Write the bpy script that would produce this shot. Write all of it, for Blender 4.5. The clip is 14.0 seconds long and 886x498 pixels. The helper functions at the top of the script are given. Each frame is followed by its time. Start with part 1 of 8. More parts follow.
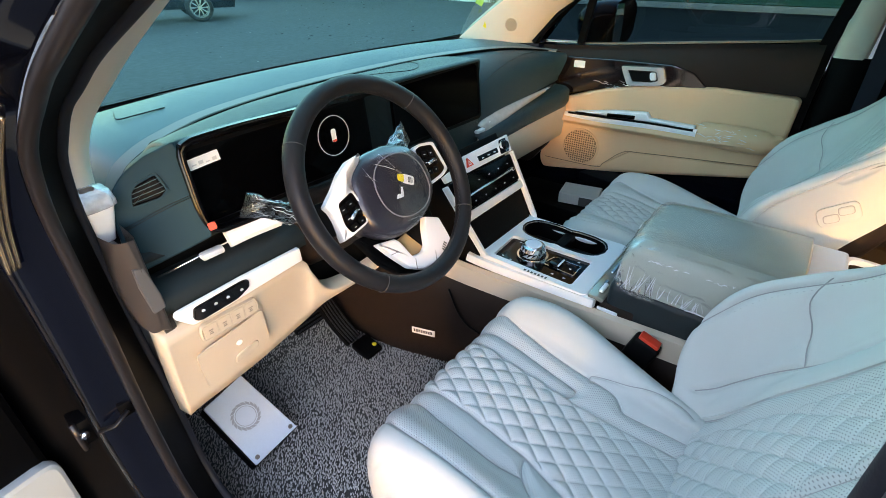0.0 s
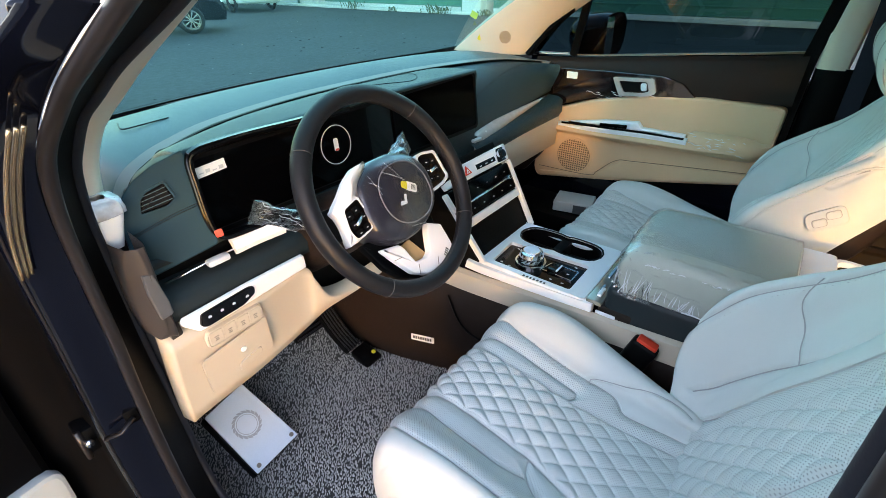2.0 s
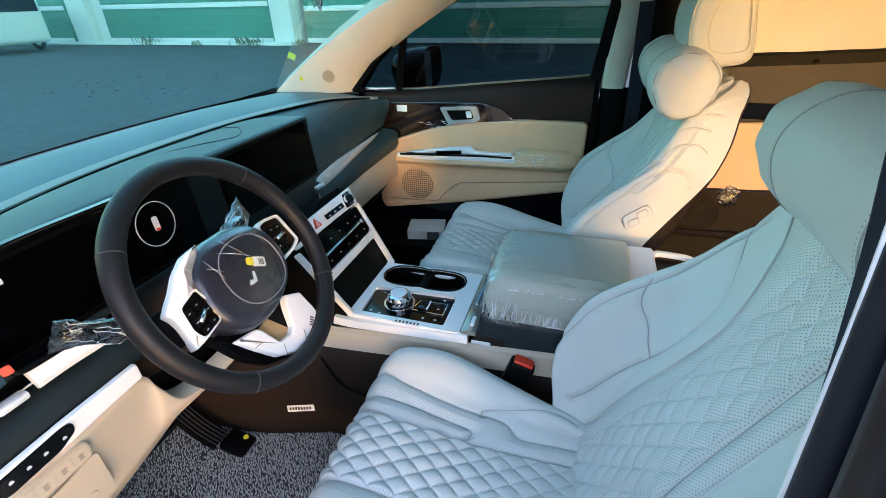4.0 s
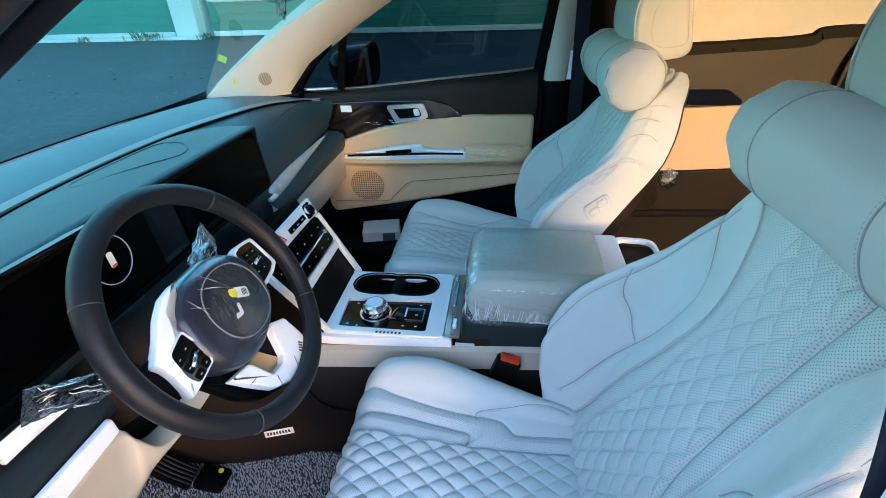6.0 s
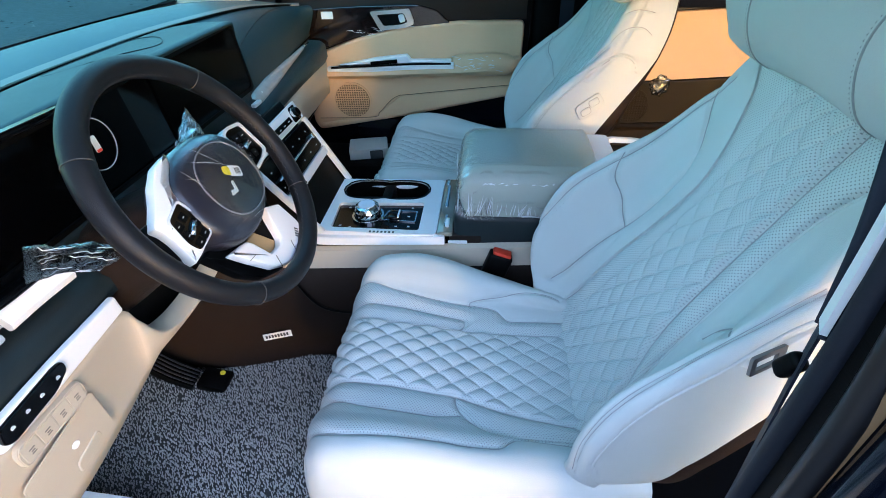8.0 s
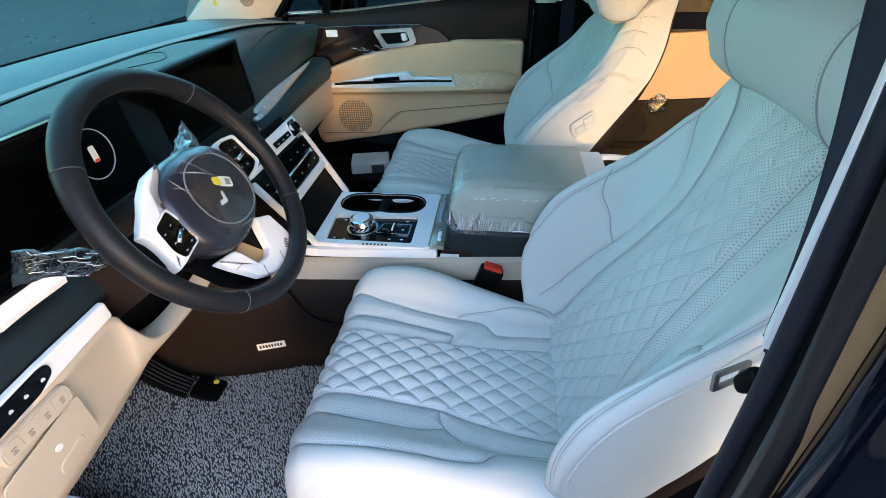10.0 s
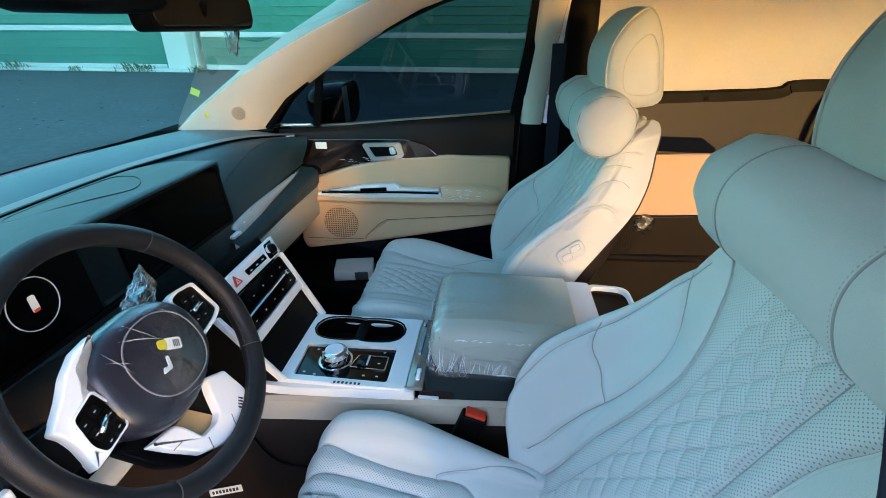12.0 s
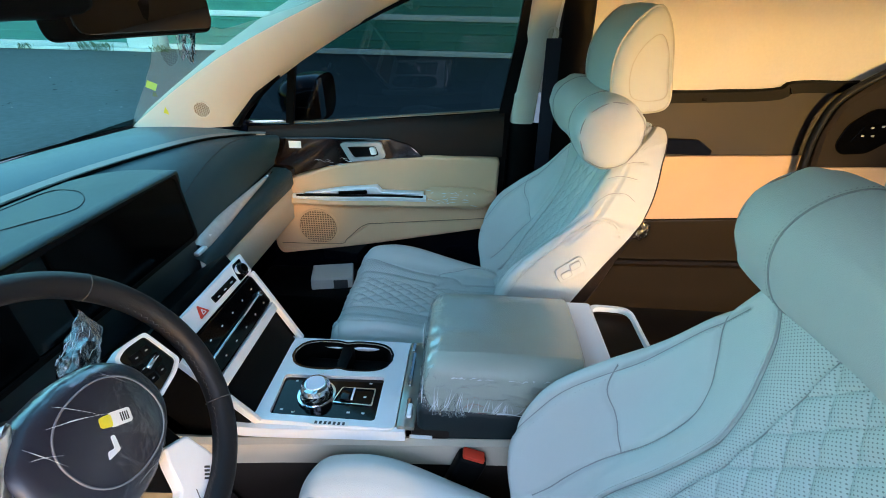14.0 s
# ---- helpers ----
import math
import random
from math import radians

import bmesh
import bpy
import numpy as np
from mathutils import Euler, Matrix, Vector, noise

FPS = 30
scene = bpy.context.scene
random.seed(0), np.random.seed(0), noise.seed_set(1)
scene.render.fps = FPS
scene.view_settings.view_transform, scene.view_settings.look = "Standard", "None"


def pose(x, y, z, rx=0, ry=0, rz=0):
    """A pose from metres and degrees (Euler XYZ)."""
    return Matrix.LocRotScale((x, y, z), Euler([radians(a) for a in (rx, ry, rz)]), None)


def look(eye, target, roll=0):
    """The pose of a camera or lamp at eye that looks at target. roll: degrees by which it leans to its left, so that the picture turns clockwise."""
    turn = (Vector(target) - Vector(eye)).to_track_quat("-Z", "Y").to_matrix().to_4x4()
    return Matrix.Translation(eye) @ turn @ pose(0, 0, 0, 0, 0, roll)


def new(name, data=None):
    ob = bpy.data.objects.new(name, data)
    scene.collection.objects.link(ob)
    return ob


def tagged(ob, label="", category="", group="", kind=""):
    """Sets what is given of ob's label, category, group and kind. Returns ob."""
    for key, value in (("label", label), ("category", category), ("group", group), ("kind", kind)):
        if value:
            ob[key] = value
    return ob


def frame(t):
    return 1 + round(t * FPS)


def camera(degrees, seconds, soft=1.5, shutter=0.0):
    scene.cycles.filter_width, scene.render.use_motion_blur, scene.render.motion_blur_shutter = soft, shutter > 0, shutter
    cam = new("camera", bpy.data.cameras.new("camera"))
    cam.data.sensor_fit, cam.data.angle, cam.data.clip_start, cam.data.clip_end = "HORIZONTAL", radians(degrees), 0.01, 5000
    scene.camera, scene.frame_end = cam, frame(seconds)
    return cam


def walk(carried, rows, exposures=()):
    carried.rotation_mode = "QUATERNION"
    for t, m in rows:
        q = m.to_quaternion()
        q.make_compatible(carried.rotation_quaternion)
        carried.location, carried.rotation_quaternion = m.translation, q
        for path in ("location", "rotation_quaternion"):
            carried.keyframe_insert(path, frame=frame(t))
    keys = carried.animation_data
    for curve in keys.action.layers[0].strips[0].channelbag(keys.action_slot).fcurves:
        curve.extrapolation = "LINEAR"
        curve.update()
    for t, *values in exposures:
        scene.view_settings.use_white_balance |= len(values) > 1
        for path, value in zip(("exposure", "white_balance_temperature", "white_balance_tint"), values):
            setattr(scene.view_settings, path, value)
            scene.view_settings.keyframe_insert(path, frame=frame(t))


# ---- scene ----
cam = camera(87.4, 14.0, 0.8)
PATH = [
    (0, (-0.945, 0.091, 1.453), (0.372, 1.15, 0.383), -0.8),
    (0.5, (-0.951, 0.092, 1.458), (0.385, 1.153, 0.415), -0.7),
    (1, (-0.96, 0.098, 1.454), (0.394, 1.14, 0.413), -0.1),
    (1.5, (-0.968, 0.1, 1.455), (0.392, 1.14, 0.421), -0.2),
    (2, (-0.972, 0.095, 1.455), (0.385, 1.14, 0.422), -0.6),
    (2.5, (-0.978, 0.1, 1.452), (0.396, 1.12, 0.416), -0.8),
    (3, (-0.967, 0.118, 1.452), (0.531, 0.975, 0.441), -1.6),
    (3.5, (-0.951, 0.101, 1.46), (0.608, 0.888, 0.487), -1.5),
    (4, (-0.924, 0.131, 1.492), (0.748, 0.659, 0.529), -1.5),
    (4.2, (-0.919, 0.167, 1.507), (0.791, 0.586, 0.556), -2.3),
    (6.3, (-0.922, 0.228, 1.52), (0.779, 0.456, 0.494), -1.7),
    (6.5, (-0.933, 0.231, 1.51), (0.75, 0.451, 0.452), -1.8),
    (7, (-0.932, 0.248, 1.478), (0.69, 0.387, 0.315), -2.0),
    (7.5, (-0.947, 0.24, 1.452), (0.643, 0.393, 0.248), -1.8),
    (8, (-0.982, 0.238, 1.438), (0.598, 0.416, 0.224), -2.0),
    (8.2, (-0.991, 0.235, 1.431), (0.579, 0.403, 0.203), -1.7),
    (10.3, (-0.986, 0.191, 1.443), (0.654, 0.435, 0.324), -1.8),
    (10.5, (-0.98, 0.185, 1.457), (0.693, 0.434, 0.39), -1.6),
    (11, (-0.955, 0.17, 1.481), (0.778, 0.421, 0.515), -0.8),
    (11.5, (-0.924, 0.167, 1.49), (0.821, 0.424, 0.547), -0.7),
    (12, (-0.864, 0.188, 1.516), (0.923, 0.384, 0.64), 0.1),
    (12.5, (-0.801, 0.208, 1.539), (0.988, 0.353, 0.658), 0.3),
    (13, (-0.767, 0.222, 1.539), (1.019, 0.337, 0.645), 1.0),
    (13.5, (-0.756, 0.229, 1.543), (1.033, 0.322, 0.653), 1.4),
    (14, (-0.744, 0.235, 1.54), (1.023, 0.322, 0.607), 1.3),
]
walk(cam, [(t, look(eye, target, roll)) for t, eye, target, roll in PATH],
     exposures=[(0, 4.81, 7450, 35), (2.5, 4.79, 7400, 35), (4.2, 4.66, 6650, 33), (6.3, 4.63, 5950, 31), (8.2, 4.60, 5950, 30), (10.3, 4.62, 6450, 31), (12, 4.56, 6300, 31), (14, 4.62, 6400, 31)])

# ---- world, sun and exposure ----
SUN_TO = Vector((1.0, 0.35, -0.050)).normalized()     # the way the sunlight travels
world = bpy.data.worlds.new("sky")
scene.world = world
world.use_nodes = True
wn = world.node_tree
sky = wn.nodes.new("ShaderNodeTexSky")
sky.sky_type = 'NISHITA'
sky.sun_disc = False
sky.sun_elevation = math.asin(-SUN_TO.z)
sky.sun_rotation = math.atan2(-SUN_TO.x, -SUN_TO.y)
sky.air_density, sky.dust_density, sky.ozone_density = 1.0, 0.25, 1.5
wn.nodes["Background"].inputs["Strength"].default_value = 0.15
wn.links.new(sky.outputs[0], wn.nodes["Background"].inputs["Color"])
sun = new("sun", bpy.data.lights.new("sun", 'SUN'))
sun.data.energy, sun.data.angle, sun.data.color = 0.100, radians(9.0), (1.0, 0.72, 0.14)
sun.matrix_world = look((0, 0, 0), SUN_TO)

# ---- materials ----
def material(name, base, rough=0.5, metal=0.0, vary=0.12, vscale=6.0, grain=0.0, gscale=400.0, bump=0.0, bscale=600.0,
             coat=0.0, perf=0.0, spec=0.5, kind="noise"):
    """A surface with large and fine variation, fine relief, and rows of small holes where perf is given."""
    m = bpy.data.materials.new(name)
    m.use_nodes = True
    nt = m.node_tree
    N, L = nt.nodes, nt.links
    bs = N["Principled BSDF"]
    bs.inputs["Roughness"].default_value = rough
    bs.inputs["Metallic"].default_value = metal
    bs.inputs["Coat Weight"].default_value = coat
    bs.inputs["Coat Roughness"].default_value = 0.06
    bs.inputs["Specular IOR Level"].default_value = spec
    tc = N.new("ShaderNodeTexCoord")
    n1 = N.new("ShaderNodeTexNoise")
    n1.inputs["Scale"].default_value, n1.inputs["Detail"].default_value = vscale, 4.0
    L.new(tc.outputs["Object"], n1.inputs["Vector"])
    n2 = N.new("ShaderNodeTexNoise")
    n2.inputs["Scale"].default_value, n2.inputs["Detail"].default_value = gscale, 2.0
    L.new(tc.outputs["Object"], n2.inputs["Vector"])
    mix = N.new("ShaderNodeMath"); mix.operation = 'MULTIPLY_ADD'
    L.new(n1.outputs[0], mix.inputs[0]); mix.inputs[1].default_value = vary * 2; mix.inputs[2].default_value = 1 - vary
    mix2 = N.new("ShaderNodeMath"); mix2.operation = 'MULTIPLY_ADD'
    L.new(n2.outputs[0], mix2.inputs[0]); mix2.inputs[1].default_value = grain * 2; mix2.inputs[2].default_value = 1 - grain
    mul = N.new("ShaderNodeMath"); mul.operation = 'MULTIPLY'
    L.new(mix.outputs[0], mul.inputs[0]); L.new(mix2.outputs[0], mul.inputs[1])
    col = N.new("ShaderNodeVectorMath"); col.operation = 'SCALE'
    col.inputs[0].default_value = base
    L.new(mul.outputs[0], col.inputs["Scale"])
    out = col.outputs[0]
    height = None
    if bump:
        v = N.new("ShaderNodeTexVoronoi") if kind == "leather" else N.new("ShaderNodeTexNoise")
        v.inputs["Scale"].default_value = bscale
        L.new(tc.outputs["Object"], v.inputs["Vector"])
        height = v.outputs[0]
    if perf:
        vp = N.new("ShaderNodeTexVoronoi")
        vp.inputs["Scale"].default_value, vp.inputs["Randomness"].default_value = 1.0 / perf, 0.0
        mp = N.new("ShaderNodeMapping"); mp.inputs["Rotation"].default_value[2] = radians(45)
        L.new(tc.outputs["UV"], mp.inputs["Vector"]); L.new(mp.outputs[0], vp.inputs["Vector"])
        vp.voronoi_dimensions = '2D'
        lt = N.new("ShaderNodeMath"); lt.operation = 'LESS_THAN'
        L.new(vp.outputs[0], lt.inputs[0]); lt.inputs[1].default_value = 0.20
        inv = N.new("ShaderNodeMath"); inv.operation = 'MULTIPLY_ADD'
        L.new(lt.outputs[0], inv.inputs[0]); inv.inputs[1].default_value = -0.58; inv.inputs[2].default_value = 1.0
        c2 = N.new("ShaderNodeVectorMath"); c2.operation = 'SCALE'
        L.new(out, c2.inputs[0]); L.new(inv.outputs[0], c2.inputs["Scale"])
        out = c2.outputs[0]
    L.new(out, bs.inputs["Base Color"])
    if bump:
        b = N.new("ShaderNodeBump")
        b.inputs["Strength"].default_value, b.inputs["Distance"].default_value = bump, 0.001
        L.new(height, b.inputs["Height"])
        L.new(b.outputs[0], bs.inputs["Normal"])
    rr = N.new("ShaderNodeMath"); rr.operation = 'MULTIPLY_ADD'
    L.new(n1.outputs[0], rr.inputs[0]); rr.inputs[1].default_value = rough * 0.3; rr.inputs[2].default_value = rough * 0.85
    L.new(rr.outputs[0], bs.inputs["Roughness"])
    return m


def glass(name, tint, gloss=1.0, rough=0.0, crinkle=0.0):
    """A thin pane: tinted passage and a Fresnel gloss."""
    m = bpy.data.materials.new(name)
    m.use_nodes = True
    N, L = m.node_tree.nodes, m.node_tree.links
    N.remove(N["Principled BSDF"])
    tr = N.new("ShaderNodeBsdfTransparent"); tr.inputs[0].default_value = (*tint, 1)
    gl = N.new("ShaderNodeBsdfGlossy"); gl.inputs["Roughness"].default_value = rough
    fr = N.new("ShaderNodeFresnel"); fr.inputs[0].default_value = 1.45
    k = N.new("ShaderNodeMath"); k.operation = 'MULTIPLY'; k.use_clamp = True; k.inputs[1].default_value = gloss
    if crinkle:
        tc = N.new("ShaderNodeTexCoord")
        nz = N.new("ShaderNodeTexNoise"); nz.inputs["Scale"].default_value, nz.inputs["Detail"].default_value = 55.0, 3.0
        nz.inputs["Distortion"].default_value = 1.5
        bp = N.new("ShaderNodeBump"); bp.inputs["Strength"].default_value, bp.inputs["Distance"].default_value = crinkle, 0.02
        L.new(tc.outputs["Object"], nz.inputs["Vector"]); L.new(nz.outputs[0], bp.inputs["Height"])
        L.new(bp.outputs[0], gl.inputs["Normal"]); L.new(bp.outputs[0], fr.inputs["Normal"])
    mx = N.new("ShaderNodeMixShader")
    L.new(fr.outputs[0], k.inputs[0]); L.new(k.outputs[0], mx.inputs[0])
    L.new(tr.outputs[0], mx.inputs[1]); L.new(gl.outputs[0], mx.inputs[2])
    L.new(mx.outputs[0], N["Material Output"].inputs[0])
    return m


LEATHER = material("light_leather", (0.55, 0.575, 0.555), 0.50, vary=0.05, grain=0.03, gscale=900, bump=0.25, bscale=900, kind="leather")
LEATHER_PERF = material("perforated_leather", (0.55, 0.58, 0.565), 0.45, vary=0.05, grain=0.03, gscale=900, bump=0.2, bscale=900, perf=0.0038, kind="leather")
PIPING = material("seam_piping", (0.50, 0.49, 0.44), 0.5, vary=0.05)
SEAM = material("seam_thread", (0.33, 0.335, 0.33), 0.7, vary=0.1)
BEIGE = material("beige_trim", (0.52, 0.45, 0.355), 0.45, vary=0.06, grain=0.04, gscale=700, bump=0.2, bscale=800)
BEIGE_DOOR = material("beige_door_leather", (0.70, 0.455, 0.275), 0.42, vary=0.06, grain=0.04, gscale=700, bump=0.2, bscale=700, kind="leather")
IVORY = material("ivory_trim", (0.74, 0.66, 0.55), 0.5, vary=0.05, bump=0.15, bscale=500)
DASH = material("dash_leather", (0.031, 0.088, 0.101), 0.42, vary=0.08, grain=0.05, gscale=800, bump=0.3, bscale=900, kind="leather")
# the dash leather again, with the front faces' shade put into its colour
DASH_SHADED = material("dash_leather_shaded", (0.012, 0.038, 0.046), 0.42, vary=0.08, grain=0.05, gscale=800, bump=0.3, bscale=900, kind="leather", spec=0.35)
DASH_LOW = material("dash_lower", (0.013, 0.021, 0.024), 0.42, vary=0.1, grain=0.05, gscale=700, bump=0.25, bscale=900, kind="leather", spec=0.25)
BROWN = material("dark_brown_trim", (0.019, 0.0125, 0.010), 0.45, vary=0.1, grain=0.06, gscale=600, bump=0.3, bscale=800, kind="leather", spec=0.15)
BROWN_REAR = material("brown_rear_trim", (0.014, 0.008, 0.005), 0.5, vary=0.1, grain=0.06, gscale=600, bump=0.3, bscale=800, kind="leather")
BLACK = material("black_plastic", (0.002, 0.002, 0.0023), 0.5, vary=0.12, bump=0.2, bscale=700, spec=0.09)
RUBBER = material("black_rubber", (0.010, 0.012, 0.018), 0.5, vary=0.15, bump=0.15, bscale=500, spec=0.25)
PIANO = material("piano_black", (0.002, 0.002, 0.0025), 0.08, vary=0.1, spec=0.25)
SCREEN = material("dark_screen", (0.0010, 0.0011, 0.0014), 0.10, vary=0.1, spec=0.04)
GLOSS_BROWN = material("gloss_brown_panel", (0.009, 0.006, 0.007), 0.09, vary=0.2, coat=0.7)
SILVER = material("satin_silver", (0.78, 0.81, 0.84), 0.30, metal=0.18, vary=0.05, grain=0.03, gscale=900)
WHITE = material("white_film", (0.82, 0.83, 0.84), 0.42, vary=0.04, grain=0.02)
BEZEL = material("satin_chrome", (0.80, 0.80, 0.80), 0.20, metal=0.6, vary=0.04)
CHROME = material("chrome", (0.75, 0.76, 0.78), 0.10, metal=1.0, vary=0.03)
RIBBON = material("ribbon_silver", (0.20, 0.178, 0.162), 0.45, metal=0.1, vary=0.08, grain=0.08, gscale=500)
WHEEL_LEATHER = material("wheel_leather", (0.010, 0.011, 0.014), 0.42, vary=0.1, bump=0.25, bscale=900, kind="leather", spec=0.25)
HUB = material("hub_navy", (0.020, 0.021, 0.032), 0.30, vary=0.1, bump=0.1, bscale=700)
PAINT = material("black_paint", (0.002, 0.003, 0.007), 0.06, vary=0.1, spec=0.3)
MAT_WEAVE = material("coil_mat", (0.046, 0.045, 0.043), 0.85, vary=0.12, vscale=9, grain=0.5, gscale=320, bump=1.0, bscale=260)
ENGRAVED = material("engraved_metal", (0.40, 0.44, 0.50), 0.35, metal=0.3, vary=0.1)
ALU = material("brushed_plate", (0.66, 0.74, 0.84), 0.42, metal=0.12, vary=0.05, grain=0.05, gscale=300)
RED = material("red_plastic", (0.75, 0.05, 0.02), 0.4, vary=0.05)
YELLOW = material("yellow_label", (0.80, 0.66, 0.03), 0.5, vary=0.05)
PAPER = material("label_paper", (0.84, 0.84, 0.82), 0.55, vary=0.04)
INK = material("label_ink", (0.05, 0.05, 0.05), 0.6, vary=0.1)
ICON = material("pale_icon", (0.55, 0.57, 0.58), 0.5, vary=0.05)
ORANGE = material("tan_insert", (0.50, 0.30, 0.13), 0.45, vary=0.08)
HEADLINER = material("headliner", (0.55, 0.50, 0.42), 0.9, vary=0.05, bump=0.3, bscale=900)
WEBBING = material("belt_webbing", (0.010, 0.014, 0.026), 0.6, vary=0.1, bump=0.4, bscale=700, spec=0.25)
SHADE_CLOTH = material("sunshade_cloth", (0.86, 0.82, 0.76), 0.8, vary=0.05, grain=0.04, gscale=120, bump=0.3, bscale=500)
CARD = material("cardboard_box", (0.52, 0.51, 0.48), 0.7, vary=0.06)
ASPHALT = material("asphalt", (0.055, 0.058, 0.060), 0.85, vary=0.55, vscale=0.9, grain=0.55, gscale=9, bump=0.9, bscale=40)
GREEN_WALL = material("green_shutter", (0.03, 0.24, 0.19), 0.5, vary=0.12, vscale=1.5, grain=0.05, gscale=20)
WHITE_WALL = material("pale_wall", (0.62, 0.65, 0.63), 0.7, vary=0.1, vscale=1.0, grain=0.08, gscale=15)
BLOCK_WALL = material("grey_block_wall", (0.30, 0.31, 0.32), 0.8, vary=0.15, vscale=0.6, grain=0.1, gscale=12)
TYRE = material("tyre", (0.012, 0.012, 0.013), 0.7, vary=0.1)
LEAF = material("weed_leaf", (0.06, 0.10, 0.03), 0.6, vary=0.3)
GLASS_FRONT = glass("windshield_glass", (0.25, 0.66, 0.63))
GLASS_SIDE = glass("side_glass", (0.026, 0.066, 0.080), 0.45)
WRAP = glass("clear_wrap", (0.96, 0.97, 0.97), 0.95, 0.10, 0.30)
SKIN = glass("smooth_film", (0.97, 0.975, 0.97), 0.32, 0.26, 0.03)
PLEAT = glass("pleated_film", (0.90, 0.91, 0.91), 3.0, 0.22, 0.10)
BAG = glass("stalk_bag", (0.84, 0.86, 0.89), 7.0, 0.16, 0.25)
FILM = glass("tight_film", (0.95, 0.96, 0.98), 0.16, 0.12, 0.10)
MIRROR_DIM = material("dimming_mirror_glass", (0.11, 0.105, 0.10), 0.02, metal=1.0, vary=0.02)
MIRROR = material("mirror_glass", (0.30, 0.31, 0.31), 0.02, metal=1.0, vary=0.02)


# ---- building helpers ----
def to_mesh(name, verts, faces, smooth=True, uv=None):
    me = bpy.data.meshes.new(name)
    me.from_pydata([tuple(v) for v in verts], [], [tuple(f) for f in faces])
    if uv is not None:
        lay = me.uv_layers.new(name="map")
        idx = np.empty(len(me.loops), dtype=np.int32)
        me.loops.foreach_get("vertex_index", idx)
        lay.data.foreach_set("uv", np.asarray(uv, dtype=np.float32)[idx].ravel())
    if smooth:
        me.polygons.foreach_set("use_smooth", [True] * len(me.polygons))
    me.update()
    return me


def part(name, me, mat, parent=None, label="", auto=False):
    """One mesh object under a thing or under a part."""
    if isinstance(me, bmesh.types.BMesh):
        b = me
        me = bpy.data.meshes.new(name)
        b.to_mesh(me)
        b.free()
    me.materials.append(mat)
    ob = new(name, me)
    if parent is not None:
        ob.parent = parent
    if label:
        ob["label"] = label
    return ob


def thing(name, label, category, at=(0, 0, 0), group="", kind=""):
    ob = new(name)
    ob.location = at
    ob.empty_display_size = 0.05
    return tagged(ob, label, category, group, kind)


def shift(me, v):
    me.transform(Matrix.Translation(v))
    return me


def put(me, m):
    me.transform(m)
    return me


def join(meshes):
    b = bmesh.new()
    for me in meshes:
        b.from_mesh(me)
    out = bpy.data.meshes.new("joined")
    b.to_mesh(out)
    b.free()
    return out


def sharp(me, angle=35):
    me.polygons.foreach_set("use_smooth", [True] * len(me.polygons))
    b = bmesh.new(); b.from_mesh(me)
    for e in b.edges:
        e.smooth = not (len(e.link_faces) == 2 and e.calc_face_angle(0) > radians(angle))
    b.to_mesh(me); b.free()
    return me


def box(sx, sy, sz, r=0.004, seg=2, at=(0, 0, 0)):
    b = bmesh.new()
    bmesh.ops.create_cube(b, size=1)
    for v in b.verts:
        v.co = (v.co.x * sx, v.co.y * sy, v.co.z * sz)
    if r:
        bmesh.ops.bevel(b, geom=list(b.edges), offset=r, segments=seg, profile=0.5, affect='EDGES')
    bmesh.ops.translate(b, verts=b.verts, vec=at)
    me = bpy.data.meshes.new("box")
    b.to_mesh(me); b.free()
    return sharp(me, 40)


def round_poly(pts, r, n=4):
    """A flat polygon with its corners rounded."""
    out = []
    k = len(pts)
    for i in range(k):
        p0, p, p2 = Vector(pts[i - 1]), Vector(pts[i]), Vector(pts[(i + 1) % k])
        a, c = (p0 - p), (p2 - p)
        d = min(r, a.length * 0.45, c.length * 0.45)
        s, e = p + a.normalized() * d, p + c.normalized() * d
        for j in range(n + 1):
            t = j / n
            out.append(tuple(s * (1 - t) ** 2 + p * 2 * t * (1 - t) + e * t ** 2))
    return out


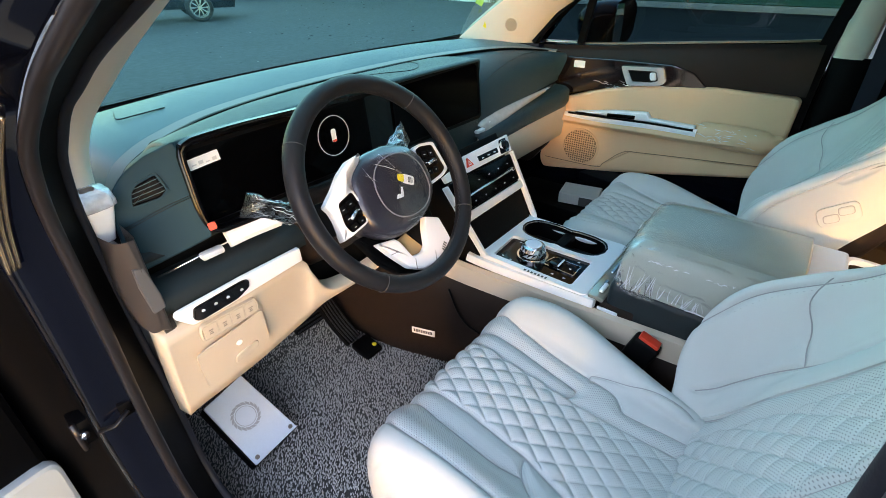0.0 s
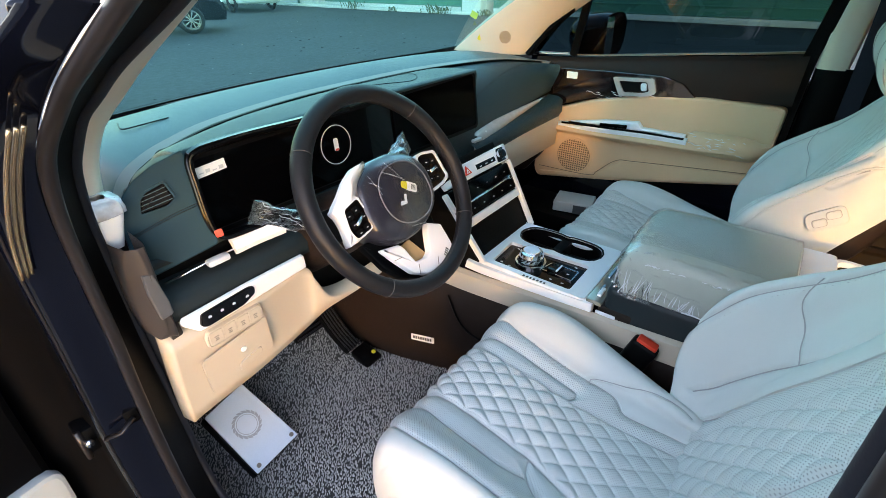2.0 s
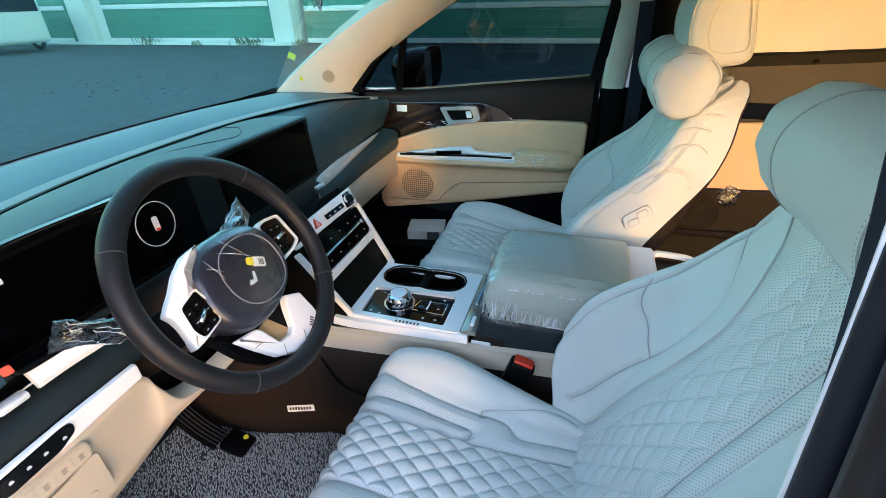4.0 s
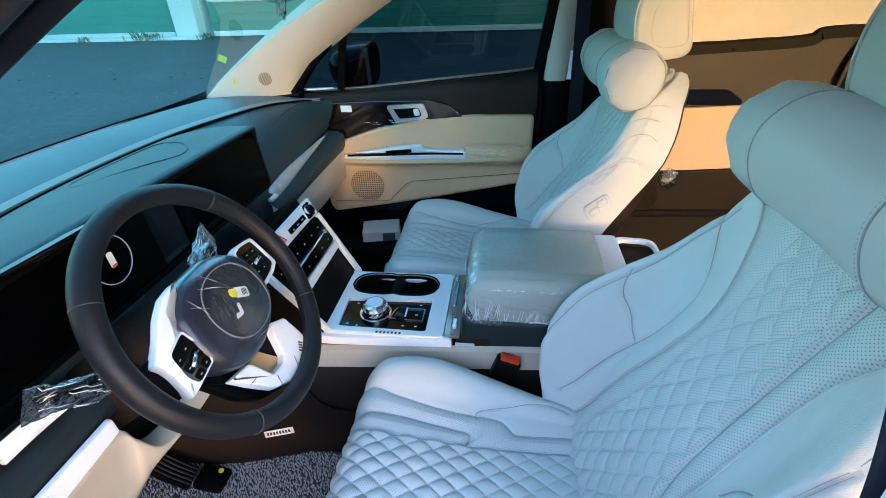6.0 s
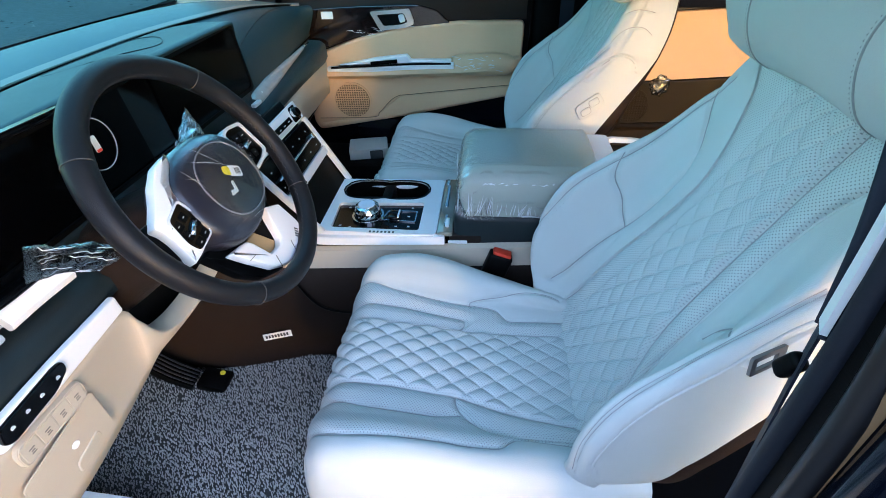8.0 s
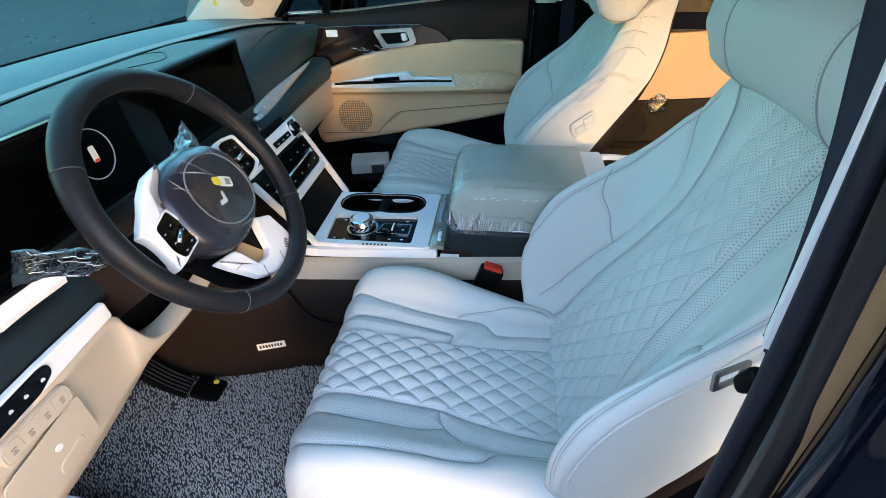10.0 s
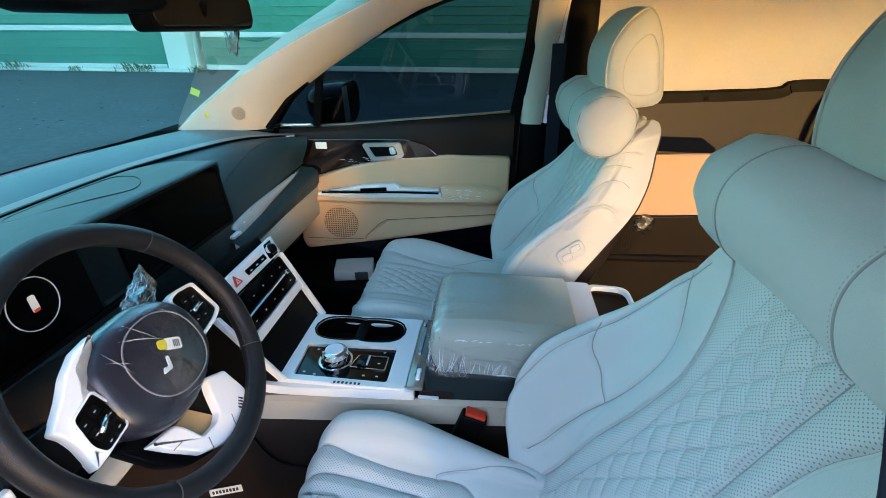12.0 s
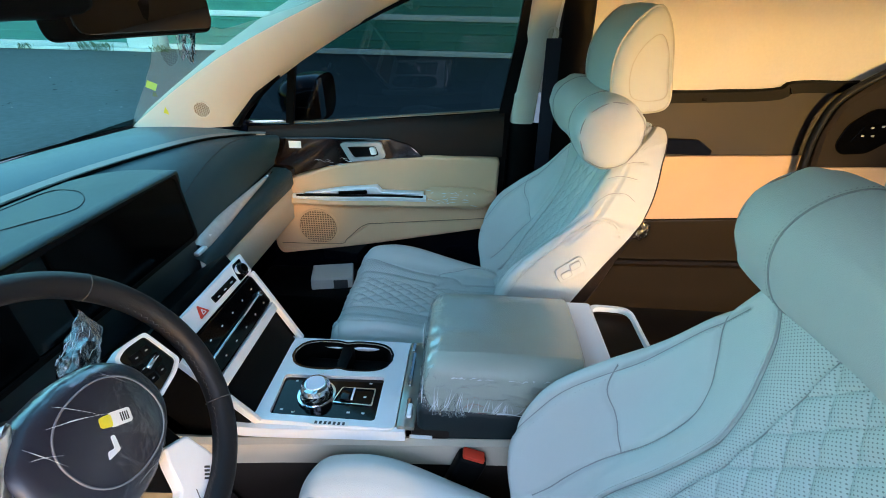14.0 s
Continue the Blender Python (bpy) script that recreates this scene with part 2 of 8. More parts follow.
def slab(pts, depth, m=None, bevel=0.003, seg=2, hole=None):
    """A flat outline (x, y) raised by depth along z, with eased edges; m turns it to its place."""
    b = bmesh.new()
    if hole:
        n = len(pts)
        assert len(hole) == n
        lo = [b.verts.new((x, y, 0)) for x, y in pts]; li = [b.verts.new((x, y, 0)) for x, y in hole]
        ho = [b.verts.new((x, y, depth)) for x, y in pts]; hi = [b.verts.new((x, y, depth)) for x, y in hole]
        for i in range(n):
            j = (i + 1) % n
            b.faces.new((ho[i], ho[j], hi[j], hi[i]))
            b.faces.new((lo[j], lo[i], li[i], li[j]))
            b.faces.new((lo[i], lo[j], ho[j], ho[i]))
            b.faces.new((li[j], li[i], hi[i], hi[j]))
        rim = [e for e in b.edges if e.verts[0].co.z == depth and e.verts[1].co.z == depth and
               ((e.verts[0] in ho and e.verts[1] in ho) or (e.verts[0] in hi and e.verts[1] in hi))]
    else:
        lo = [b.verts.new((x, y, 0)) for x, y in pts]
        hi = [b.verts.new((x, y, depth)) for x, y in pts]
        b.faces.new(hi)
        b.faces.new(lo[::-1])
        for i in range(len(pts)):
            j = (i + 1) % len(pts)
            b.faces.new((lo[i], lo[j], hi[j], hi[i]))
        rim = [e for e in b.edges if e.verts[0] in hi and e.verts[1] in hi]
    bmesh.ops.recalc_face_normals(b, faces=b.faces)
    if bevel:
        bmesh.ops.bevel(b, geom=rim, offset=bevel, segments=seg, profile=0.5, affect='EDGES')
    b.normal_update()
    for e in b.edges:
        fs = e.link_faces
        cap = [abs(g.normal.z) > 0.999 for g in fs]
        e.smooth = len(fs) == 2 and cap[0] == cap[1] and e.calc_face_angle(0) < radians(40)
    for g in b.faces:
        g.smooth = True
    me = bpy.data.meshes.new("slab")
    b.to_mesh(me); b.free()
    if m is not None:
        me.transform(m)
    return me


def plane_at(o, ax, ay):
    """A turn that lays flat outlines with x along ax and y along ay, at o."""
    ax = Vector(ax).normalized()
    az = ax.cross(Vector(ay)).normalized()
    ay = az.cross(ax)
    m = Matrix((ax, ay, az)).transposed().to_4x4()
    m.translation = o
    return m


def spline(pts, n=12, closed=False):
    """Points along a smooth line through pts."""
    P = [Vector(p) for p in pts]
    k = len(P)
    out = []
    last = k if closed else k - 1
    for i in range(last):
        p1, p2 = P[i], P[(i + 1) % k]
        p0 = P[i - 1] if (closed or i > 0) else p1 * 2 - p2
        p3 = P[(i + 2) % k] if (closed or i + 2 < k) else p2 * 2 - p1
        for j in range(n):
            t = j / n
            out.append(0.5 * ((2 * p1) + (p2 - p0) * t + (2 * p0 - 5 * p1 + 4 * p2 - p3) * t * t + (3 * p1 - p0 - 3 * p2 + p3) * t ** 3))
    if not closed:
        out.append(P[-1])
    return out


def tube(pts, r, n=10, closed=False, flat=1.0, up=None, cap=True):
    """A pipe along pts; r a number or one for each point; flat squeezes it along its second axis."""
    P = [Vector(p) for p in pts]
    k = len(P)
    V, F = [], []
    prev = None
    for i, p in enumerate(P):
        if closed:
            d = P[(i + 1) % k] - P[i - 1]
        else:
            d = P[min(i + 1, k - 1)] - P[max(i - 1, 0)]
        d.normalize()
        a = Vector(up) if up is not None else (prev if prev is not None else Vector((0, 0, 1)) if abs(d.z) < 0.9 else Vector((1, 0, 0)))
        a = (a - d * a.dot(d)).normalized()
        prev = a
        c = d.cross(a)
        rad = r[i] if isinstance(r, (list, tuple)) else r
        for j in range(n):
            t = 2 * math.pi * j / n
            V.append(p + a * (rad * flat * math.cos(t)) + c * (rad * math.sin(t)))
    rings = k if closed else k - 1
    for i in range(rings):
        for j in range(n):
            a0, b0 = i * n + j, i * n + (j + 1) % n
            a1, b1 = ((i + 1) % k) * n + j, ((i + 1) % k) * n + (j + 1) % n
            F.append((a0, b0, b1, a1))
    if not closed and cap:
        F.append(tuple(range(n))[::-1])
        F.append(tuple((k - 1) * n + j for j in range(n)))
    return to_mesh("tube", V, F)


def sweep(pts, profile, ups, closed=False):
    """A profile (a, b) carried along pts; a runs along ups, b across."""
    P = [Vector(p) for p in pts]
    k, n = len(P), len(profile)
    V, F = [], []
    for i, p in enumerate(P):
        d = (P[(i + 1) % k] - P[i - 1]) if closed else (P[min(i + 1, k - 1)] - P[max(i - 1, 0)])
        d.normalize()
        u = Vector(ups[i] if isinstance(ups, list) else ups)
        u = (u - d * u.dot(d)).normalized()
        c = d.cross(u)
        for a, b_ in profile:
            V.append(p + u * a + c * b_)
    for i in range(k if closed else k - 1):
        for j in range(n):
            a0, b0 = i * n + j, i * n + (j + 1) % n
            a1, b1 = ((i + 1) % k) * n + j, ((i + 1) % k) * n + (j + 1) % n
            F.append((a0, a1, b1, b0))
    if not closed:
        F.append(tuple(range(n)))
        F.append(tuple((k - 1) * n + j for j in range(n))[::-1])
    me = to_mesh("sweep", V, F)
    return sharp(me, 40)


def sheet(G, closed_u=False, uv=None):
    """A surface through a grid of points G[i][j]."""
    n, m = len(G), len(G[0])
    V = [tuple(p) for row in G for p in row]
    F = []
    for i in range(n - 1):
        for j in range(m if closed_u else m - 1):
            F.append((i * m + j, i * m + (j + 1) % m, (i + 1) * m + (j + 1) % m, (i + 1) * m + j))
    return to_mesh("sheet", V, F, uv=uv)


def disc(r, depth, n=28, bevel=0.002, m=None):
    return slab([(r * math.cos(2 * math.pi * i / n), r * math.sin(2 * math.pi * i / n)) for i in range(n)], depth, m, bevel)


def ring_mesh(r0, r1, depth, n=40, m=None, bevel=0.001):
    c = [(math.cos(2 * math.pi * i / n), math.sin(2 * math.pi * i / n)) for i in range(n)]
    return slab([(r1 * x, r1 * y) for x, y in c], depth, m, bevel, hole=[(r0 * x, r0 * y) for x, y in c])


def smooth01(a, b, x):
    t = np.clip((np.asarray(x, dtype=float) - a) / (b - a), 0, 1)
    return t * t * (3 - 2 * t)


def interp(x, xs, ys):
    """A smooth curve through knots."""
    x = np.asarray(x, dtype=float)
    xs, ys = np.asarray(xs, float), np.asarray(ys, float)
    d = np.gradient(ys, xs)
    i = np.clip(np.searchsorted(xs, x) - 1, 0, len(xs) - 2)
    h = xs[i + 1] - xs[i]
    t = np.clip((x - xs[i]) / h, 0, 1)
    return ((1 + 2 * t) * (1 - t) ** 2 * ys[i] + t * (1 - t) ** 2 * h * d[i] + t * t * (3 - 2 * t) * ys[i + 1] + t * t * (t - 1) * h * d[i + 1])
# bronze colour that stands in for warm reflections on the hinge post
WARM_GLINT = material("warm_glint", (0.50, 0.38, 0.24), 0.24, metal=0.8, vary=0.1)
TAN_BAND = material("tan_band", (0.20, 0.115, 0.055), 0.35, vary=0.1, grain=0.05, gscale=500)
# dash leather once more, end-face shade and teal skylight put into its colour
DASH_END_SHADED = material("dash_end_shaded", (0.012, 0.044, 0.058), 0.55, vary=0.08, grain=0.05, gscale=900, bump=0.12, bscale=1400, kind="leather", spec=0.14)
RAIL_BRONZE = material("rail_bronze", (0.085, 0.058, 0.036), 0.28, metal=0.4, vary=0.1)
BROWN_LOW = material("brown_lower_plastic", (0.013, 0.009, 0.006), 0.38, vary=0.25, vscale=6, grain=0.08, gscale=500, bump=0.2, bscale=700, spec=0.16)

# ---- ground and the yard outside ----
def ground():
    xs = [-3000, -200, -40, -12, -6, -3, 0, 3, 6, 9, 12, 15, 20, 40, 200, 3000]
    ys = [-3000, -200, -40, -15, -8, -4, 0, 4, 8, 12, 16, 20, 30, 60, 200, 3000]
    G = [[(x, y, 0.02 * math.sin(0.7 * x) * math.sin(0.5 * y) if abs(x) < 30 and abs(y) < 30 else 0.0) for x in xs] for y in ys]
    me = sheet(G)
    tagged(part("ground", me, ASPHALT), "grey worn asphalt yard around the vehicle", "ground", kind="structure")


def side_slab(pts, x, depth, face=-1, bevel=0.003, r=0.0, n=3, hole=None):
    """An outline in (y, z) at x, raised by depth towards the cabin (face -1: towards -x)."""
    if r:
        pts = round_poly(pts, r, n)
    m = plane_at((x, 0, 0), (0, face, 0), (0, 0, 1))
    pts = [(face * y, z) for y, z in pts]
    if face * 1 < 0:
        pts = pts[::-1]
    h = [(face * y, z) for y, z in hole][::(-1 if face < 0 else 1)] if hole else None
    return slab(pts, depth, m, bevel, hole=h)


def debris():
    """Grit, scraps and pale flakes strewn over the asphalt."""
    rng = random.Random(12)
    for name, mat, n, lab in (("gravel", RIBBON, 70, "pale grit scattered on the asphalt"), ("dead_leaf", TYRE, 240, "dark leaf scraps scattered on the asphalt")):
        V, F = [], []
        for k in range(n):
            y = rng.uniform(3.0, 15.5)
            x = rng.uniform(1.0, 14.5)
            s, a = rng.uniform(0.010, 0.035) * (1.0 if name == "gravel" else 1.5), rng.uniform(0, 6.28)
            h = s * (0.6 if name == "gravel" else 0.25)
            z = 0.02 * math.sin(0.7 * x) * math.sin(0.5 * y)
            i = len(V)
            for t in range(5):
                r = s * rng.uniform(0.6, 1.1)
                V.append((x + r * math.cos(a + t * 1.257), y + r * math.sin(a + t * 1.257), z - 0.005))
            V.append((x, y, z + h))
            F += [(i + t, i + (t + 1) % 5, i + 5) for t in range(5)]
        tagged(part(name, to_mesh(name, V, F, False), mat), lab, "debris", kind="stuff")


def yard():
    x = 15.2
    wall = thing("workshop_building", "long workshop front with green roller shutters and pale piers", "building", (x, 12, 0))
    def wp(name, me, mat, label="", parent=wall):
        ob = part(name, me, mat, parent, label)
        ob.matrix_parent_inverse = Matrix.Translation((-x, -12, 0))
        return ob
    wp("wall", box(0.5, 44.5, 7.0, 0.02, at=(x + 0.45, 32.8, 3.5)), WHITE_WALL)
    wp("wall", box(0.5, 46.0, 8.0, 0.02, at=(x + 6.75, -12.5, 4.0)), WHITE_WALL)
    wp("wall", box(6.3, 0.5, 7.0, 0.02, at=(x + 3.5, 10.8, 3.5)), WHITE_WALL)
    near_x = x
    for y0, y1 in ((-26.0, -12.2), (-11.2, 10.2), (11.6, 19.5), (21.5, 30.0)):
        x = near_x + (6.3 if y1 < 11 else 0)
        bands = (0.14, 1.16, 3.1) if y1 < 11 else (0.14, 1.35, 2.7)
        sh = wp("shutter", box(0.10, y1 - y0, 4.6, 0.01, at=(x + 0.17, (y0 + y1) / 2, 2.35)), GREEN_WALL, "teal green roller shutter")
        for z in np.arange(0.25, 4.6, 0.25):
            s = part("shutter_rib", box(0.05, y1 - y0 - 0.06, 0.035, 0.008, at=(x + 0.11, (y0 + y1) / 2, z)), GREEN_WALL, sh)
        for z in bands:
            s = part("stripe", box(0.04, y1 - y0 - 0.06, 0.16, 0.006, at=(x + 0.09, (y0 + y1) / 2, z)), WHITE_WALL, sh, "white stripe")
    x = near_x
    for y in (-11.7, 11.0, 20.5):
        wp("pier", box(0.4, 0.85, 5.0, 0.02, at=(x + (6.35 if y < 0 else 0.05), y, 2.5)), WHITE_WALL)
    wp("kerb", box(0.30, 26, 0.10, 0.02, at=(x - 0.28, 23.4, 0.05)), WHITE_WALL)
    for i, (y, s) in enumerate(((12.6, 1.0), (12.1, 0.8), (17.0, 1.1), (14.7, 0.6), (10.2, 0.7))):
        V, F = [], []
        for k in range(60):
            a, l = random.uniform(0, 6.28), random.uniform(0.12, 0.34) * s
            bx, by = random.gauss(0, 0.12 * s), random.gauss(0, 0.22 * s)
            dx, dy = math.cos(a) * l * 0.5, math.sin(a) * l * 0.5
            w = 0.02
            i0 = len(V)
            V += [(bx - dy * w / l, by + dx * w / l, 0), (bx + dy * w / l, by - dx * w / l, 0), (bx + dx * 0.6 + w, by + dy * 0.6, l * 0.8), (bx + dx, by + dy, l)]
            F += [(i0, i0 + 1, i0 + 2), (i0, i0 + 2, i0 + 3)]
        w = part("weed", shift(to_mesh("weed", V, F), (x - 0.4, y, 0.0)), LEAF)
        tagged(w, "small green weed clump at the wall's foot", "weed", group="weeds along the wall", kind="stuff")


def parked_car():
    """A dark saloon parked ahead, its front wheel towards the yard."""
    at = Vector((4.95, 15.30, 0))
    car = thing("parked_car", "dark parked car with multi-spoke alloy wheels", "car", at)
    R = Matrix.Rotation(radians(-20), 4, 'Z')
    prof = [(-2.3, 0.35), (-2.35, 0.7), (-2.2, 0.95), (-1.3, 1.05), (-0.7, 1.42), (0.7, 1.45), (1.35, 1.02), (2.2, 0.86), (2.4, 0.6), (2.35, 0.3)]
    pts = [tuple(p) for p in spline([(a, b, 0) for a, b in prof], 5)]
    body = slab([(p[0], p[1]) for p in pts], 1.8, plane_at((0, 0.9, 0), (1, 0, 0), (0, 0, 1)), 0.12, 4)
    part("body", put(body, R), PAINT, car)
    for sx in (-1.4, 1.42):
        for sy in (-0.92, 0.92):
            s = 1 if sy > 0 else -1
            base = R @ Matrix.Translation((sx, sy, 0.35)) @ Matrix.Rotation(radians(-90 * s), 4, 'X')
            tyre = part("wheel", put(tube([(0.29 * math.cos(t), 0.29 * math.sin(t), 0) for t in np.linspace(0, 2 * math.pi, 36, endpoint=False)], 0.062, 10, True, 1.6, up=(0, 0, 1)), base), TYRE, car)
            part("rim", put(ring_mesh(0.215, 0.245, 0.05, 36, shift_m(0.06)), base), CHROME, tyre)
            part("hub_cap", put(disc(0.05, 0.03, 16, 0.004, shift_m(0.07)), base), CHROME, tyre)
            part("brake_disc", put(disc(0.2, 0.02, 24, 0.002, shift_m(0.0)), base), BLACK, tyre)
            for k in range(10):
                sp = slab([(0.03, -0.012), (0.225, -0.020), (0.225, 0.020), (0.03, 0.012)], 0.03, Matrix.Rotation(2 * math.pi * k / 10, 4, 'Z') @ shift_m(0.065), 0.003)
                part("spoke", put(sp, base), CHROME, tyre)
    for sy in (-0.7, 0.7):
        part("headlight", put(box(0.10, 0.34, 0.14, 0.03, 2, (2.28, sy, 0.72)), R), SILVER, car, "clear headlight")
    part("windscreen", put(box(0.03, 1.4, 0.5, 0.01, 2, (0, 0, 0)), R @ Matrix.Translation((1.05, 0, 1.22)) @ Matrix.Rotation(radians(-52), 4, 'Y')), SCREEN, car)
    # a pale van farther on, in front of the shutters
    van = thing("parked_van", "white van parked by the workshop wall", "van", (11.8, 21.5, 0))
    part("body", box(1.9, 4.6, 1.7, 0.15, 4, (0, 0, 1.15)), WHITE_WALL, van)
    for sx in (-0.93, 0.93):
        for sy in (-1.5, 1.5):
            part("wheel", put(tube([(0.28 * math.cos(t), 0.28 * math.sin(t), 0) for t in np.linspace(0, 2 * math.pi, 28, endpoint=False)], 0.07, 8, True), Matrix.Translation((sx, sy, 0.35)) @ Matrix.Rotation(radians(90), 4, 'Y')), TYRE, van)
    part("windscreen", box(1.6, 0.05, 0.6, 0.02, 2, (0, -2.29, 1.6)), SCREEN, van)


def shift_m(z):
    return Matrix.Translation((0, 0, z))


def far_shade():
    """An unseen block added on the driver's side of the yard, between the low sun and the front doors."""
    b = thing("unseen_sun_blocker", "plain pale block across the yard", "building", (-24, 0, 0))
    part("wall", box(6.0, 60.0, 7.5, 0.05, 2, (0, SHADE_Y + 30.0, 3.75)), BLOCK_WALL, b)


# ---- the cabin shell ----
def roof_z(x, y):
    return 1.745 - 0.10 * (abs(x) / 0.72) ** 2.5 - 0.368 * max(0, y - 0.1) ** 1.5


def left_pillar():
    """The driver's A-pillar trim, a rounded ivory moulding that meets the dash end."""
    L = spline([(-0.640, 0.42, 1.575), (-0.726, 0.62, 1.427), (-0.757, 0.71, 1.372), (-0.773, 0.77, 1.331), (-0.785, 0.81, 1.301), (-0.793, 0.85, 1.260), (-0.800, 0.88, 1.216), (-0.803, 0.90, 1.150), (-0.803, 0.90, 1.09)], 6)
    R = spline([(-0.600, 0.45, 1.585), (-0.682, 0.66, 1.424), (-0.709, 0.75, 1.362), (-0.722, 0.82, 1.316), (-0.733, 0.87, 1.281), (-0.744, 0.90, 1.250), (-0.758, 0.92, 1.202), (-0.766, 0.93, 1.140), (-0.770, 0.93, 1.09)], 6)
    rows = []
    for a, b in zip(L, R):
        row = [a + Vector((-0.02, 0.012, 0))]
        for k in np.linspace(0, 1, 9):
            row.append(a * (1 - k) + b * k + Vector((0.004, -0.020, 0.006)) * math.sin(math.pi * k) ** 0.7)
        row += [b + Vector((0.006, 0.02, 0)), b + Vector((0.004, 0.08, 0.0)), b + Vector((-0.01, 0.22, 0.0))]
        rows.append(row[::-1])
    tagged(part("pillar_trim", sheet(rows), IVORY), "ivory A-pillar trim", "pillar trim", kind="structure")


def shell():
    # floor pan with the toe board rising ahead
    G = []
    for y, z in ((-2.0, 0.40), (-0.5, 0.40), (0.4, 0.40), (0.95, 0.40), (1.10, 0.43), (1.22, 0.52), (1.34, 0.70), (1.40, 1.0), (1.42, 1.16)):
        G.append([(x, y, z) for x in np.linspace(-0.86, 0.86, 9)])
    tagged(part("floor", sheet(G), BLACK), "black carpeted cabin floor", "floor", kind="structure")
    # headliner and roof skin
    G, H = [], []
    for y in np.linspace(-2.0, 0.50, 16):
        G.append([(x, y, roof_z(x, y)) for x in np.linspace(-0.70, 0.70, 17)][::-1])
        H.append([(x, y, roof_z(x, y) + 0.05) for x in np.linspace(-0.74, 0.74, 17)])
    tagged(part("ceiling", sheet(G), HEADLINER), "ivory fabric headliner", "ceiling", kind="structure")
    tagged(part("roof", sheet(H), PAINT), "black painted roof skin", "roof", kind="structure")
    # windscreen
    G = []
    for t in np.linspace(0, 1, 9):
        row = []
        for s in np.linspace(-1, 1, 17):
            x = s * (0.735 * (1 - t) + 0.60 * t)
            yb = 1.335 + 0.10 * (1 - s * s)
            yt = 0.50 + 0.07 * (1 - s * s)
            y = yb * (1 - t) + yt * t + 0.05 * math.sin(math.pi * t)
            z = 1.165 * (1 - t) + (roof_z(x, 0.5) + 0.01) * t + 0.02 * math.sin(math.pi * t)
            row.append((x, y, z))
        G.append(row)
    ws = tagged(part("window_1", sheet(G), GLASS_FRONT), "clear windscreen with a faint green tint", "window", kind="structure")
    # black ceramic band along the screen's foot
    band = part("frit_band", sheet([[Vector(p) + Vector((0, -0.004, 0.002)) for p in G[0]], [Vector(p) * 0.955 + Vector(q) * 0.045 + Vector((0, -0.004, 0.002)) for p, q in zip(G[0], G[2])]]), BLACK, ws, "black edge band")
    # A-pillar trims
    for s in (-1, 1):
        if s < 0:
            left_pillar()
            continue
        rows = []
        for (yo, zo, xo), (yi, zi, xi) in zip(
                ((1.03, 1.165, 0.775), (0.99, 1.21, 0.775), (0.93, 1.275, 0.765), (0.76, 1.385, 0.745), (0.60, 1.475, 0.72), (0.44, 1.555, 0.69), (0.30, 1.60, 0.67)),
                ((1.335, 1.165, 0.725), (1.26, 1.225, 0.715), (1.17, 1.285, 0.70), (0.99, 1.40, 0.67), (0.83, 1.49, 0.64), (0.66, 1.575, 0.61), (0.50, 1.63, 0.585))):
            row = []
            for k in np.linspace(0, 1, 9):
                bulge = 0.026 * math.sin(math.pi * k) ** 0.8
                row.append((s * (xo * (1 - k) + xi * k - bulge), yo * (1 - k) + yi * k - bulge * 0.6, zo * (1 - k) + zi * k))
            # the return edge towards the door opening
            row.insert(0, (s * (xo + 0.03), yo - 0.012, zo))
            rows.append(row if s > 0 else row[::-1])
        tagged(part("pillar_trim", sheet(rows), IVORY), "ivory A-pillar trim", "pillar trim", kind="structure")
    for s in (1,):
        # outer painted pillar and cowl
        rows = []
        for yo, zo, xo, yi in ((1.05, 1.13, 0.90, 1.45), (0.90, 1.30, 0.85, 1.25), (0.60, 1.50, 0.78, 0.90), (0.30, 1.645, 0.72, 0.52)):
            rows.append([(s * xo, yo, zo), (s * (xo + 0.02), yo + 0.06, zo + 0.02), (s * (xo - 0.015), yo + 0.13, zo + 0.02), (s * (xo - 0.05), yo + 0.16, zo + 0.0)])
        tagged(part("pillar_outer", sheet(rows), PAINT), "black painted outer windscreen pillar", "pillar", kind="structure")
    # left side: sill, body below the doors, rear side with its window, B-pillar
    tagged(part("sill_left", box(0.14, 1.25, 0.16, 0.03, 3, (-0.885, 0.55, 0.40)), PAINT), "black painted door sill", "sill", kind="structure")
    tagged(part("scuff_plate", box(0.10, 0.95, 0.012, 0.004, 2, (-0.85, 0.55, 0.487)), BLACK), "black sill scuff plate", "sill", kind="structure")
    tagged(part("wall_left_rear", box(0.10, 0.35, 1.16, 0.03, 3, (-0.86, -1.85, 1.02)), BROWN), "left rear quarter behind the open sliding door", "wall", kind="structure")
    tagged(part("wall_left_top", box(0.08, 2.1, 0.08, 0.02, 2, (-0.745, -1.0, 1.715)), IVORY), "ivory roof rail trim", "trim", kind="structure")
    tagged(part("sill_left_rear", box(0.14, 1.6, 0.12, 0.03, 3, (-0.885, -0.75, 0.40)), PAINT), "black painted step sill", "sill", kind="structure")
    rows = []
    for z, xi in ((0.48, -0.778), (0.80, -0.772), (0.99, -0.767), (1.12, -0.760), (1.22, -0.757), (1.40, -0.746), (1.60, -0.722), (1.70, -0.705)):
        rows.append([(xi - 0.01, -0.14, z), (xi + 0.002, -0.02, z), (xi, 0.012, z), (xi - 0.004, 0.019, z), (xi - 0.012, 0.021, z), (xi - 0.07, 0.016, z), (xi - 0.11, -0.01, z), (xi - 0.11, -0.14, z)])
    tagged(part("pillar_b_left", sheet(rows, True), RUBBER), "black B-pillar beside the driver's seat", "pillar", kind="structure")
    rows = []
